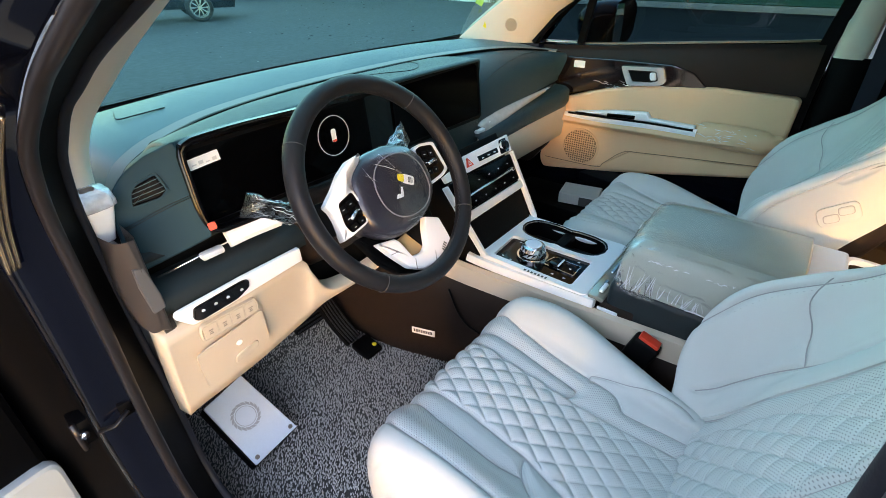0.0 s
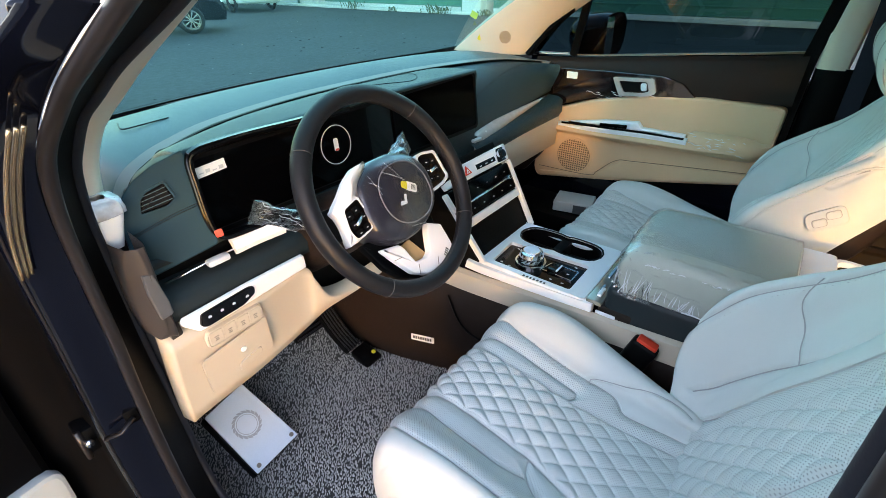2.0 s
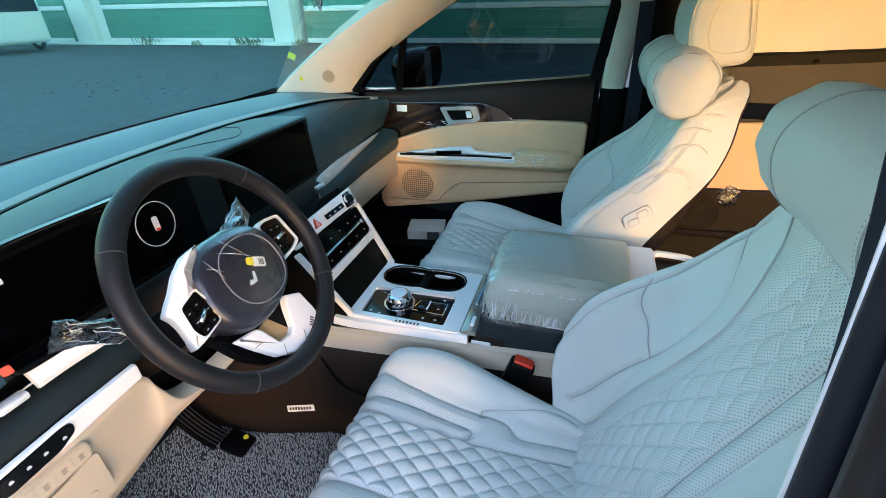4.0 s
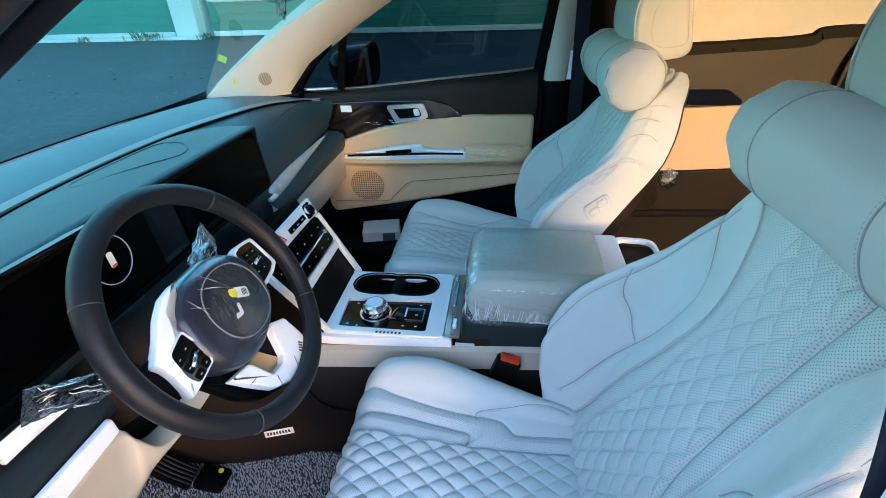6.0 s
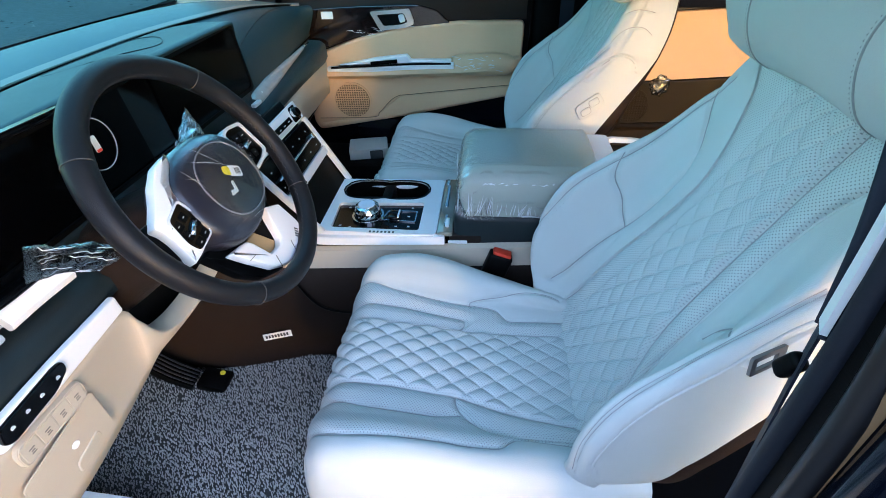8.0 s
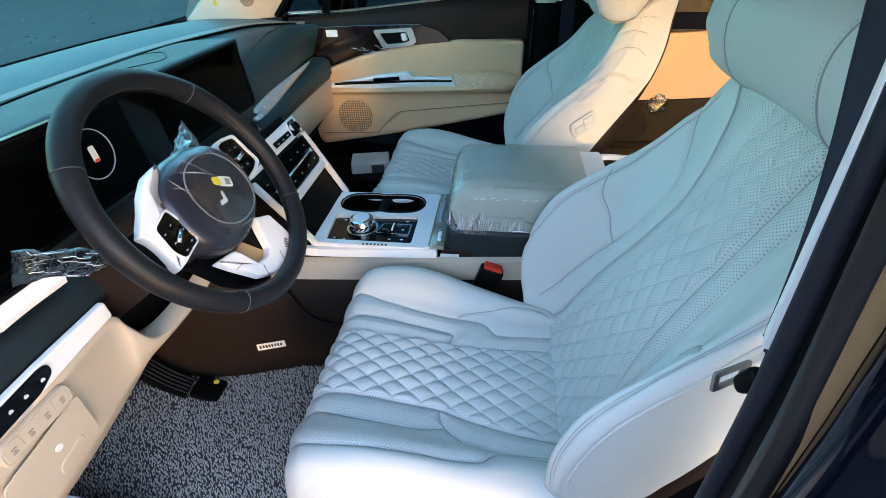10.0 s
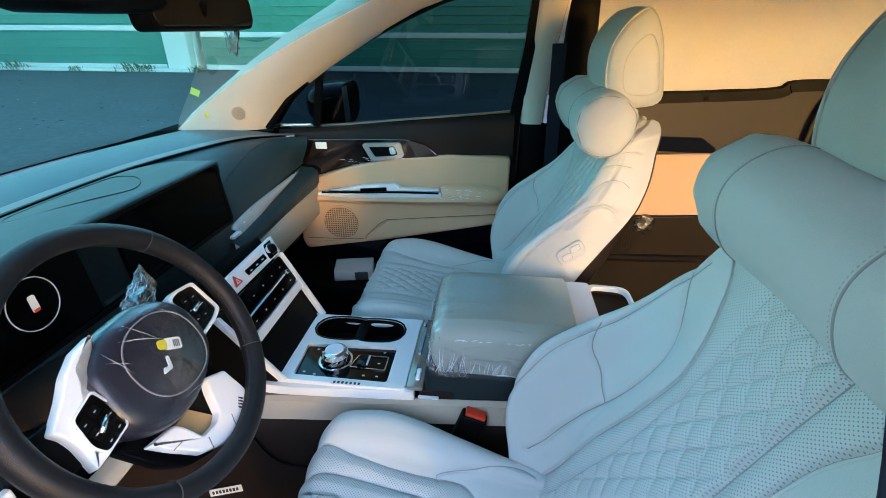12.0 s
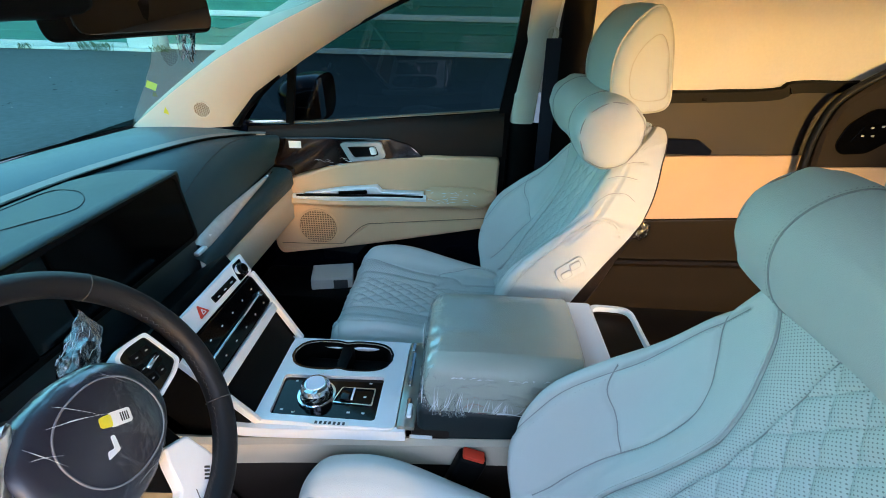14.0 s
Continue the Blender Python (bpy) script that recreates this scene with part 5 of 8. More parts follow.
    dp("red_tag", slab(round_poly([(0.059, -0.090), (0.072, -0.090), (0.072, -0.077), (0.059, -0.077)], 0.003), 0.003, m @ Matrix.Translation((0, 0, 0.0085)), 0.001), RED, "small red tag")
    return d, dp


def displays(dp):
    """The curved pair of dark displays under the hood."""
    panel = thing("display_panel", "wide black glass instrument and centre display panel", "display", (-0.23, 0.86, 1.13))
    inv = Matrix.Translation((0.23, -0.86, -1.13))
    def add(name, me, mat, label="", parent=None):
        ob = part(name, me, mat, parent or panel, label)
        if parent is None:
            ob.matrix_parent_inverse = inv
        return ob
    m = plane_at((-0.235, 0.872, 1.128), (1, 0.012, 0.0), (0, 0.10, 1))
    out = round_poly([(-0.428, -0.070), (0.428, -0.082), (0.425, 0.078), (-0.425, 0.070)], 0.018, 5)
    inn = [(a * 0.982, b * 0.90) for a, b in out]
    add("bezel", slab(out, 0.016, m, 0.004, hole=inn), BLACK)
    add("backing", slab(out, 0.10, m @ Matrix.Translation((0, 0, -0.100)), 0.0), BLACK)
    add("instrument_glass", slab(round_poly([(-0.418, -0.064), (-0.01, -0.070), (-0.01, 0.070), (-0.416, 0.064)], 0.012), 0.004, m @ Matrix.Translation((0, 0, 0.006)), 0.001), SCREEN)
    add("centre_glass", slab(round_poly([(0.07, -0.076), (0.420, -0.076), (0.417, 0.076), (0.07, 0.074)], 0.012), 0.004, m @ Matrix.Translation((0, 0, 0.010)), 0.001), SCREEN)
    add("dividing_cover", slab(round_poly([(-0.012, -0.068), (0.066, -0.070), (0.066, 0.070), (-0.012, 0.068)], 0.01), 0.003, m @ Matrix.Translation((0, 0, 0.007)), 0.001), PIANO)
    # rounded frame round the driver's end, standing proud of the glass
    loop = spline([(-0.56, 0.818, 1.058), (-0.632, 0.818, 1.061), (-0.650, 0.819, 1.066), (-0.659, 0.821, 1.075), (-0.663, 0.824, 1.088), (-0.664, 0.831, 1.116), (-0.661, 0.841, 1.158), (-0.658, 0.849, 1.190), (-0.652, 0.852, 1.201), (-0.641, 0.853, 1.2065), (-0.622, 0.854, 1.209), (-0.546, 0.856, 1.210), (-0.443, 0.858, 1.207), (-0.30, 0.862, 1.203)], 6)
    add("display_frame", sweep(loop, [(-0.008, -0.0055), (0.003, -0.0055), (0.0045, -0.003), (0.0045, 0.003), (0.003, 0.0055), (-0.008, 0.0055)], (0, -1, 0)), PIANO, "glossy black display frame")
    add("frame_line", tube([p + Vector((-0.001, -0.0045, 0)) for p in loop[22:52]], 0.0024, 6, flat=0.6), RAIL_BRONZE, "bronze line down the frame's end")
    add("frame_reveal", sheet([[p + Vector((0, 0.004, 0)) for p in loop], [p + Vector((0.004, 0.045, -0.004)) for p in loop]]), BLACK)
    st = add("sticker", slab(round_poly([(-0.412, 0.030), (-0.358, 0.034), (-0.359, 0.052), (-0.413, 0.048)], 0.001), 0.0008, m @ Matrix.Translation((0, 0, 0.0105)), 0), PAPER, "white paper sticker")
    for k in range(4):
        part("print_bar", slab([(-0.408 + k * 0.012, 0.036), (-0.400 + k * 0.012, 0.0366), (-0.400 + k * 0.012, 0.0385 + 0.004 * (k % 2)), (-0.408 + k * 0.012, 0.038 + 0.004 * (k % 2))], 0.0003, m @ Matrix.Translation((0, 0, 0.0116)), 0), ICON, st)
    g = m @ Matrix.Translation((-0.112, 0.008, 0.0105))
    add("gauge_ring", put(ring_mesh(0.0399, 0.0413, 0.001, 64), g), ICON, "pale gauge ring")
    ic = add("car_icon", slab(round_poly([(-0.006, -0.013), (0.006, -0.013), (0.006, 0.014), (-0.006, 0.014)], 0.004), 0.0008, g, 0), PAPER, "white car symbol")
    part("tail_mark", slab([(-0.005, -0.0125), (0.005, -0.0125), (0.005, -0.008), (-0.005, -0.008)], 0.0004, g @ Matrix.Translation((0, 0, 0.001)), 0), RED, ic)


def left_lower(dp, d):
    """Driver's side below the displays: vent slot, shelf, silver strip with switches, beige knee panel."""
    # dark face under the upper pad
    rows = []
    for x in np.linspace(-0.79, -0.33, 24):
        k = smooth01(-0.56, -0.50, x)
        rows.append([(x, 0.880, 1.062), (x, 0.850, 1.058), (x, 0.840, 1.046), (x, 0.868, 1.036), (x, 0.866, 1.014), (x, 0.812, 1.006), (x, 0.797, 0.994), (x, 0.796, 0.970), (x, 0.84, 0.955)])
    dp("lower_dash", sheet(rows), DASH_LOW, "dark lower dash")
    dp("shelf_pad", sheet([[(x, 0.862, 1.012 + 0.006), (x, 0.83, 1.010), (x, 0.803, 1.003), (x, 0.794, 0.990), (x, 0.795, 0.972)] for x in np.linspace(-0.765, -0.525, 12)]), DASH_LOW)
    dp("vent_cavity", box(0.22, 0.02, 0.036, 0.004, 2, (-0.655, 0.866, 1.028)), BLACK)
    dp("vent_blade", tube([(-0.758, 0.833, 1.020), (-0.56, 0.838, 1.028)], 0.0032, 8, flat=0.7), CHROME, "chrome vent blade")
    dp("vent_tab", box(0.040, 0.018, 0.012, 0.004, 2, (-0.668, 0.826, 1.024)), SILVER, "silver vent tab")
    # end frame of the shelf, brown-grey
    rows = []
    for z, (lx, ly), (rx, ry) in ((1.117, (-0.803, 0.805), (-0.791, 0.789)), (1.09, (-0.811, 0.815), (-0.790, 0.787)), (1.06, (-0.816, 0.822), (-0.790, 0.787)), (1.02, (-0.817, 0.823), (-0.791, 0.788)), (0.985, (-0.815, 0.820), (-0.792, 0.790)), (0.962, (-0.810, 0.813), (-0.794, 0.792)), (0.949, (-0.802, 0.806), (-0.795, 0.797)), (0.944, (-0.795, 0.825), (-0.790, 0.815))):
        rows.append([tuple(p) for p in spline([(-0.792, 0.92, z), (-0.808, 0.86, z), (lx, ly, z), ((lx + rx) / 2 - 0.002, (ly + ry) / 2 - 0.002, z), (rx, ry, z), (rx + 0.006, ry - 0.001, z), (-0.776, 0.795, z), (-0.772, 0.86, z)], 4)])
    dp("shelf_end", sheet([[tuple(q) for q in spline(c, 3)] for c in zip(*rows)]), CHEEK, "dark rounded end of the dash shelf")
    # the cheek's lit front face, painted as a lighter slab
    dp("shelf_end_plate", slab(round_poly([(-0.796, 1.074), (-0.782, 1.072), (-0.774, 1.017), (-0.774, 0.993), (-0.793, 0.990), (-0.797, 1.038)], 0.003), 0.012, plane_at((0, 0.797, 0), (1, 0, 0), (0, 0, 1)), 0.002), CHEEK_LIT, "grey plate on the shelf's end")
    # white film over the trim beside the column
    dp("wrapped_trim", sweep(spline([(-0.636, 0.826, 1.036), (-0.595, 0.820, 1.040), (-0.540, 0.812, 1.042)], 4), [(-0.012, -0.016), (0.004, -0.016), (0.010, -0.006), (0.010, 0.008), (0.002, 0.016), (-0.012, 0.016)], (0, -1, 0.5)), WHITE, "trim wrapped in white film")
    m = plane_at((-0.65, 0.788, 0.963), (1, 0, 0.012), (0, 0.06, 1))
    strip = round_poly([(-0.122, 0.004), (-0.100, -0.021), (-0.055, -0.021), (0.122, -0.012), (0.122, 0.016), (0.0, 0.017), (-0.118, 0.014)], 0.004)
    s = dp("switch_strip", slab(strip, 0.010, m, 0.003), WHITE, "silver strip under white film")
    pod = slab(round_poly([(-0.098, -0.010), (-0.088, -0.017), (-0.020, -0.014), (0.006, -0.003), (0.008, 0.011), (-0.004, 0.014), (-0.092, 0.010)], 0.006), 0.005, m @ Matrix.Translation((0, 0, 0.010)), 0.002)
    pd = part("switch_pod", pod, PIANO, s, "glossy black switch pod")
    for k, x in enumerate((-0.080, -0.058, -0.036, -0.010)):
        part("switch_mark", slab(round_poly([(x - 0.0028, -0.002), (x + 0.003, -0.002), (x + 0.003, 0.001), (x, 0.003), (x - 0.0028, 0.001)], 0.0008), 0.0006, m @ Matrix.Translation((0, 0, 0.0152)), 0), ICON, pd)
    # beige knee panel: a curved skin with its left return
    rows = []
    top = [(-0.800, 0.930), (-0.795, 0.932), (-0.76, 0.935), (-0.65, 0.938), (-0.53, 0.945), (-0.505, 0.905), (-0.475, 0.848), (-0.42, 0.826), (-0.33, 0.824), (-0.27, 0.83)]
    bot = [(-0.802, 0.722), (-0.797, 0.722), (-0.765, 0.728), (-0.65, 0.745), (-0.53, 0.770), (-0.50, 0.778), (-0.47, 0.785), (-0.42, 0.792), (-0.33, 0.800), (-0.27, 0.80)]
    for (x, z1), (x2, z0) in zip(top, bot):
        row = [(x, 0.835, z1 + 0.004)]
        back = 0.045 if x < -0.798 else (0.004 if x < -0.755 else 0.0)
        for t in np.linspace(0, 1, 10):
            row.append((x * (1 - t) + x2 * t, 0.790 + back + 0.035 * t ** 1.5 + 0.008 * math.sin(math.pi * t) - (0.012 if -0.51 < x < -0.3 else 0) * math.sin(math.pi * t), z1 * (1 - t) + z0 * t))
        row.append((x2, 0.86, z0 - 0.004))
        row.append((x2, 1.0, z0 + 0.01))
        rows.append([tuple(p) for p in row])
    cols = list(zip(*rows))
    G = [[tuple(q) for q in list(c[:2]) + spline(c[1:], 5)[1:]] for c in cols]
    kp = dp("knee_panel", sheet(G), BEIGE, "beige knee panel")
    dp("centre_face", box(0.56, 0.030, 0.150, 0.008, 2, (-0.055, 0.898, 0.975)), DASH_SHADED, "dark dash face under the displays")
    dp("column_cavity", box(0.30, 0.02, 0.17, 0.004, 1, (-0.40, 0.865, 0.885)), BLACK)
    m2 = plane_at((-0.687, 0.794, 0.908), (1, 0, 0), (0, -0.06, 1))
    outline = round_poly([(-0.055, -0.017), (0.051, -0.017), (0.056, 0.004), (0.050, 0.018), (-0.050, 0.018), (-0.056, 0.006)], 0.007)
    row_ = dp("switch_panel", slab(outline, 0.007, m2, 0.0014), BEIGE, "beige panel with four blank switches")
    part("panel_rim", tube([m2 @ Vector((x * 0.965, y * 0.93, 0.0070)) for x, y in outline], 0.0011, 6, True), BEIGE, row_)
    for k in range(4):
        x = -0.0505 + k * 0.0255
        part("switch", slab(round_poly([(x, -0.0135), (x + 0.0240, -0.0135), (x + 0.0240, 0.0140), (x, 0.0140)], 0.003), 0.0014, m2 @ Matrix.Translation((0, 0, 0.0070)), 0.0007), BEIGE, row_)
        for dy, w in ((0.0025, 0.0045), (-0.0015, 0.0030), (-0.0050, 0.0040)):
            part("switch_mark", slab([(x + 0.012 - w, dy - 0.0010), (x + 0.012 + w, dy - 0.0010), (x + 0.012 + w * 0.8, dy + 0.0010), (x + 0.012 - w * 0.8, dy + 0.0010)], 0.0003, m2 @ Matrix.Translation((0, 0, 0.0084)), 0), RIBBON, row_)
    m3 = plane_at((-0.688, 0.802, 0.833), (1, 0, 0.05), (0, -0.10, 1))
    lid = dp("fuse_lid", slab(round_poly([(-0.070, -0.055), (0.066, -0.038), (0.066, 0.050), (-0.070, 0.036)], 0.010), 0.0018, m3, 0.0010), BEIGE, "beige pocket lid with a finger grip")
    part("finger_grip", slab(round_poly([(-0.012, -0.042), (0.042, -0.030), (0.040, -0.012), (-0.008, -0.020)], 0.008), 0.003, m3 @ Matrix.Translation((0, 0, 0.001)), 0.002), BEIGE, lid)
    part("screw_cap", disc(0.006, 0.002, 14, 0.0008, m3 @ Matrix.Translation((0.006, 0.008, 0.0025))), PAPER, lid)


def right_lower(dp, d):
    """Passenger's side: silver vent trim in film, dark band, beige glovebox."""
    xs = np.linspace(0.20, 0.765, 26)
    rows = []
    for x in xs:
        t = (x - 0.2) / 0.565
        y0, z0 = 0.905 - 0.03 * (x - 0.2), 1.004 + 0.085 * (x - 0.2)
        rows.append([(x, y0 + 0.03, z0), (x, y0 + 0.025, z0 - 0.018), (x, y0 - 0.030, z0 - 0.022), (x, y0 - 0.048, z0 - 0.034), (x, y0 - 0.050, z0 - 0.060 - 0.016 * t), (x, y0 - 0.034, z0 - 0.078 - 0.026 * t)])
    dp("dark_band", sheet(rows), DASH_SHADED, "dark curved dash band")
    dp("vent_cavity", sweep([(x, 0.905 - 0.03 * (x - 0.2) + 0.022, 1.000 + 0.085 * (x - 0.2)) for x in xs], [(-0.016, -0.004), (0.010, -0.004), (0.010, 0.01), (-0.016, 0.01)], (0, 0, 1)), BLACK)
    line = spline([(0.235, 0.886, 0.994), (0.30, 0.887, 1.002), (0.40, 0.886, 1.014), (0.52, 0.882, 1.026), (0.63, 0.876, 1.038)], 8)
    rows = []
    for i, p in enumerate(line):
        w = float(np.interp(p.x, [0.23, 0.26, 0.36, 0.50, 0.63], [0.012, 0.020, 0.019, 0.012, 0.006]))
        side, face = Vector((0, 0.66, 0.75)), Vector((0, -0.75, 0.66))
        rows.append([p - side * w - face * 0.010] + [p + side * w * q + face * (0.007 * (1 - q * q) + 0.0016 * noise.noise((p.x * 60, q * 3, 4)) + 0.0012 * noise.noise((p.x * 170, q * 5, 9))) for q in np.linspace(-1, 1, 9)] + [p + side * w - face * 0.010])
    dp("wrapped_vent_trim", sheet(rows), VENT_FILM, "silver vent trim in wrinkled protective film")
    dp("vent_tip", tube([(0.63, 0.876, 1.040), (0.675, 0.872, 1.046)], 0.006, 8, flat=0.6), CHROME)
    dp("vent_tab", box(0.042, 0.014, 0.010, 0.003, 2, (0.215, 0.872, 0.998)), SILVER)
    rows = []
    for x in np.linspace(0.165, 0.775, 20):
        t = (x - 0.165) / 0.61
        z0 = 0.930 + 0.06 * t
        rows.append([(x, 0.868, z0), (x, 0.852, z0 - 0.008), (x, 0.850, z0 - 0.05), (x, 0.856, z0 - 0.09 - 0.06 * t), (x, 0.89, z0 - 0.10 - 0.07 * t), (x, 1.1, z0 - 0.12)])
    dp("glovebox", sheet(rows), BEIGE, "beige glovebox front")


def centre_stack(dp, d):
    """Silver-framed control stack, leaning back from the display to the console."""
    a, b = Vector((0.0, 0.752, 1.008)), Vector((0.0, 0.632, 0.822))
    up = (a - b).normalized()
    m = plane_at(b, (1, 0, 0), up)
    L = (a - b).length
    body = dp("stack_body", slab([(-0.128, -0.01), (0.128, -0.01), (0.150, L + 0.03), (-0.150, L + 0.03)], 0.12, m @ Matrix.Translation((0, 0, -0.125)), 0.004), BLACK, "black stack body")
    # upper strip with the hazard button, under white film
    ms = m @ Matrix.Translation((0, 0, 0.006))
    s = dp("hazard_strip", slab(round_poly([(-0.140, L - 0.030), (0.152, L - 0.034), (0.160, L + 0.012), (-0.146, L + 0.010)], 0.004), 0.012, ms, 0.003), WHITE, "control strip under white film")
    part("hazard_button", slab(round_poly([(-0.056, L - 0.020), (-0.026, L - 0.020), (-0.041, L + 0.004)], 0.003), 0.003, ms @ Matrix.Translation((0, 0, 0.012)), 0.001), RED, s, "red hazard triangle button")
    part("hazard_mark", slab(round_poly([(-0.0475, L - 0.0165), (-0.0345, L - 0.0165), (-0.041, L - 0.005)], 0.001), 0.0006, ms @ Matrix.Translation((0, 0, 0.0152)), 0, hole=round_poly([(-0.0450, L - 0.0150), (-0.0370, L - 0.0150), (-0.041, L - 0.0078)], 0.001)), PAPER, s, "white triangle outline")
    for x, w in ((0.012, 0.008), (0.038, 0.010), (0.066, 0.009)):
        part("slot_mark", slab([(x, L - 0.0165), (x + w, L - 0.0170), (x + w, L - 0.0145), (x, L - 0.0140)], 0.0004, ms @ Matrix.Translation((0, 0, 0.0152)), 0), ICON, s)
    part("knob_recess", slab(round_poly([(0.096, L - 0.030), (0.140, L - 0.031), (0.132, L - 0.012), (0.146, L + 0.006), (0.110, L + 0.007), (0.102, L - 0.010)], 0.006), 0.002, ms @ Matrix.Translation((0, 0, 0.0112)), 0.0005), PIANO, s, "black recess round the knob")
    part("dark_slot", slab(round_poly([(0.0, L - 0.020), (0.088, L - 0.022), (0.088, L - 0.008), (0.0, L - 0.006)], 0.002), 0.003, ms @ Matrix.Translation((0, 0, 0.012)), 0.001), PIANO, s)
    part("volume_knob", put(disc(0.012, 0.016, 24, 0.003), ms @ Matrix.Translation((0.118, L - 0.012, 0.012))), PIANO, s, "black volume knob")
    part("knob_ring", put(ring_mesh(0.0115, 0.0150, 0.009, 24), ms @ Matrix.Translation((0.118, L - 0.012, 0.012))), CHROME, s)
    # climate panel
    cp = dp("climate_panel", slab(round_poly([(-0.132, L - 0.115), (0.134, L - 0.115), (0.142, L - 0.040), (-0.140, L - 0.034)], 0.008), 0.008, ms, 0.002), PIANO, "glossy black climate panel")
    part("toggle_bar", tube([m @ Vector((-0.118, L - 0.084, 0.020)), m @ Vector((0.108, L - 0.080, 0.020))], 0.0026, 8), CHROME, cp, "long chrome toggle bar")
    part("toggle_knob", put(disc(0.0062, 0.010, 18, 0.002), m @ Matrix.Translation((0.112, L - 0.080, 0.015))), CHROME, cp, "chrome toggle knob")
    for k in range(6):
        for r in range(2):
            x = -0.118 + k * 0.045
            part("key_mark", slab([(x, L - 0.062 - r * 0.042), (x + 0.005, L - 0.062 - r * 0.042), (x + 0.005, L - 0.0595 - r * 0.042), (x, L - 0.0595 - r * 0.042)], 0.0005, ms @ Matrix.Translation((0, 0, 0.0082)), 0), ICON, cp)
    # silver frame: two legs and a cross bar
    dp("cross_bar", slab(round_poly([(-0.134, L - 0.140), (0.136, L - 0.140), (0.138, L - 0.119), (-0.136, L - 0.119)], 0.004), 0.010, ms, 0.003), SILVER, "satin silver cross bar")
    for sx in (-1, 1):
        leg = [(sx * 0.132, -0.012), (sx * 0.121, -0.012), (sx * 0.134, L - 0.12), (sx * 0.144, L - 0.036), (sx * 0.155, L - 0.036), (sx * 0.146, L - 0.12)]
        dp("frame_leg", slab(round_poly(leg if sx > 0 else leg[::-1], 0.004)[::-1], 0.014, ms, 0.003), SILVER, "satin silver frame leg")
    dp("tray_mouth", slab([(-0.120, -0.002), (0.120, -0.002), (0.134, L - 0.140), (-0.132, L - 0.140)], 0.002, m, 0), BLACK)
    dp("tray_sticker", box(0.030, 0.003, 0.018, 0.001, 1, (-0.080, 0.640, 0.812)), RED)

RING_GREY = material("ring_grey", (0.20, 0.20, 0.22), 0.4, vary=0.05)
THREAD = material("grey_thread", (0.06, 0.06, 0.06), 0.7, vary=0.1)


# ---- steering wheel ----
WHEEL_C = Vector((-0.414, 0.634, 1.116))
WHEEL_N = Vector((0.030, -0.846, 0.532)).normalized()


def steering_wheel():
    C = WHEEL_C
    M = plane_at(C, (0.9994, 0.035, 0), (-0.019, 0.532, 0.847))
    w = thing("steering_wheel", "black leather steering wheel with silver spokes and a film-wrapped hub", "steering wheel", C)
    inv = Matrix.Translation(-C)
    def wp(name, me, mat, label="", parent=w):
        ob = part(name, put(me, M), mat, parent, label)
        if parent is w:
            ob.matrix_parent_inverse = inv
        return ob
    def at_z(z):
        return Matrix.Translation((0, 0, z))
    R = 0.1806
    pts, rad = [], []
    for i in range(112):
        t = 2 * math.pi * i / 112
        grip = math.exp(-((math.degrees(t) - 42) / 16) ** 2) + math.exp(-((math.degrees(t) - 141) / 16) ** 2)
        pts.append((R * math.cos(t), R * math.sin(t), 0))
        rad.append(0.0156 + 0.0010 * grip)
    rim = wp("rim", tube(pts, rad, 20, True, 1.1, up=(0, 0, 1)), WHEEL_LEATHER, "black leather rim")
    for deg in (43, 142, 230.5, 323):
        t = radians(deg)
        c = Vector((R * math.cos(t), R * math.sin(t), 0))
        r = Vector((math.cos(t), math.sin(t), 0))
        wp("rim_seam", tube([c + r * 0.0166 * math.cos(k) + Vector((0, 0, 0.0183)) * math.sin(k) for k in np.linspace(0, 2 * math.pi, 24, endpoint=False)], 0.0008, 5, True), THREAD, parent=rim)
    # zigzag stitches on the inner side
    st = []
    for i in range(230):
        t = 2 * math.pi * i / 230
        c = Vector(((R - 0.0153) * math.cos(t), (R - 0.0153) * math.sin(t), 0.003))
        k = 1 if i % 2 else -1
        st.append(tube([c + Vector((0, 0, -0.0022 * k)), c + Vector((math.cos(t + 1.57), math.sin(t + 1.57), 0)) * 0.004 + Vector((0, 0, 0.0022 * k))], 0.0004, 4))
    tagged(wp("stitching", join(st), THREAD, "pale stitching", rim), kind="stuff")
    # airbag pad: a rounded shield that swells towards the driver
    out = hub_outline()
    cx, cy = 0.003, -0.014
    rows = []
    for k, z in ((0.93, -0.060), (1.0, -0.030), (1.01, -0.012), (0.995, -0.002), (0.96, 0.005), (0.90, 0.0095), (0.78, 0.0125), (0.60, 0.0145), (0.35, 0.0155), (0.15, 0.0160), (0.0, 0.0160)):
        rows.append([(cx + (x - cx) * k, cy + (y - cy) * k, z) for x, y in out])
    hub = wp("hub_pad", sheet(rows, True), HUB, "dark navy airbag pad")
    ring = []
    for t in np.linspace(0, 2 * math.pi, 64, endpoint=False):
        c, s = math.cos(t), math.sin(t)
        ring.append((0.011 + 0.0615 * math.copysign(abs(c) ** 0.88, c), -0.0125 + 0.0555 * math.copysign(abs(s) ** 0.88, s), 0.0152))
    wp("emblem_ring", tube(ring, 0.0011, 6, True), RING_GREY, parent=hub)
    wp("emblem", slab(round_poly([(-0.014, -0.010), (0.002, -0.012), (0.010, 0.004), (0.006, 0.006), (-0.001, -0.006), (-0.008, -0.003), (-0.011, -0.006)], 0.002), 0.0015, Matrix.Translation((-0.004, -0.020, 0.0158)), 0.0005), SILVER, "plain silver emblem", hub)
    tilt = Matrix.Translation((0.025, -0.009, 0.0163)) @ Matrix.Rotation(radians(-32), 4, 'Z')
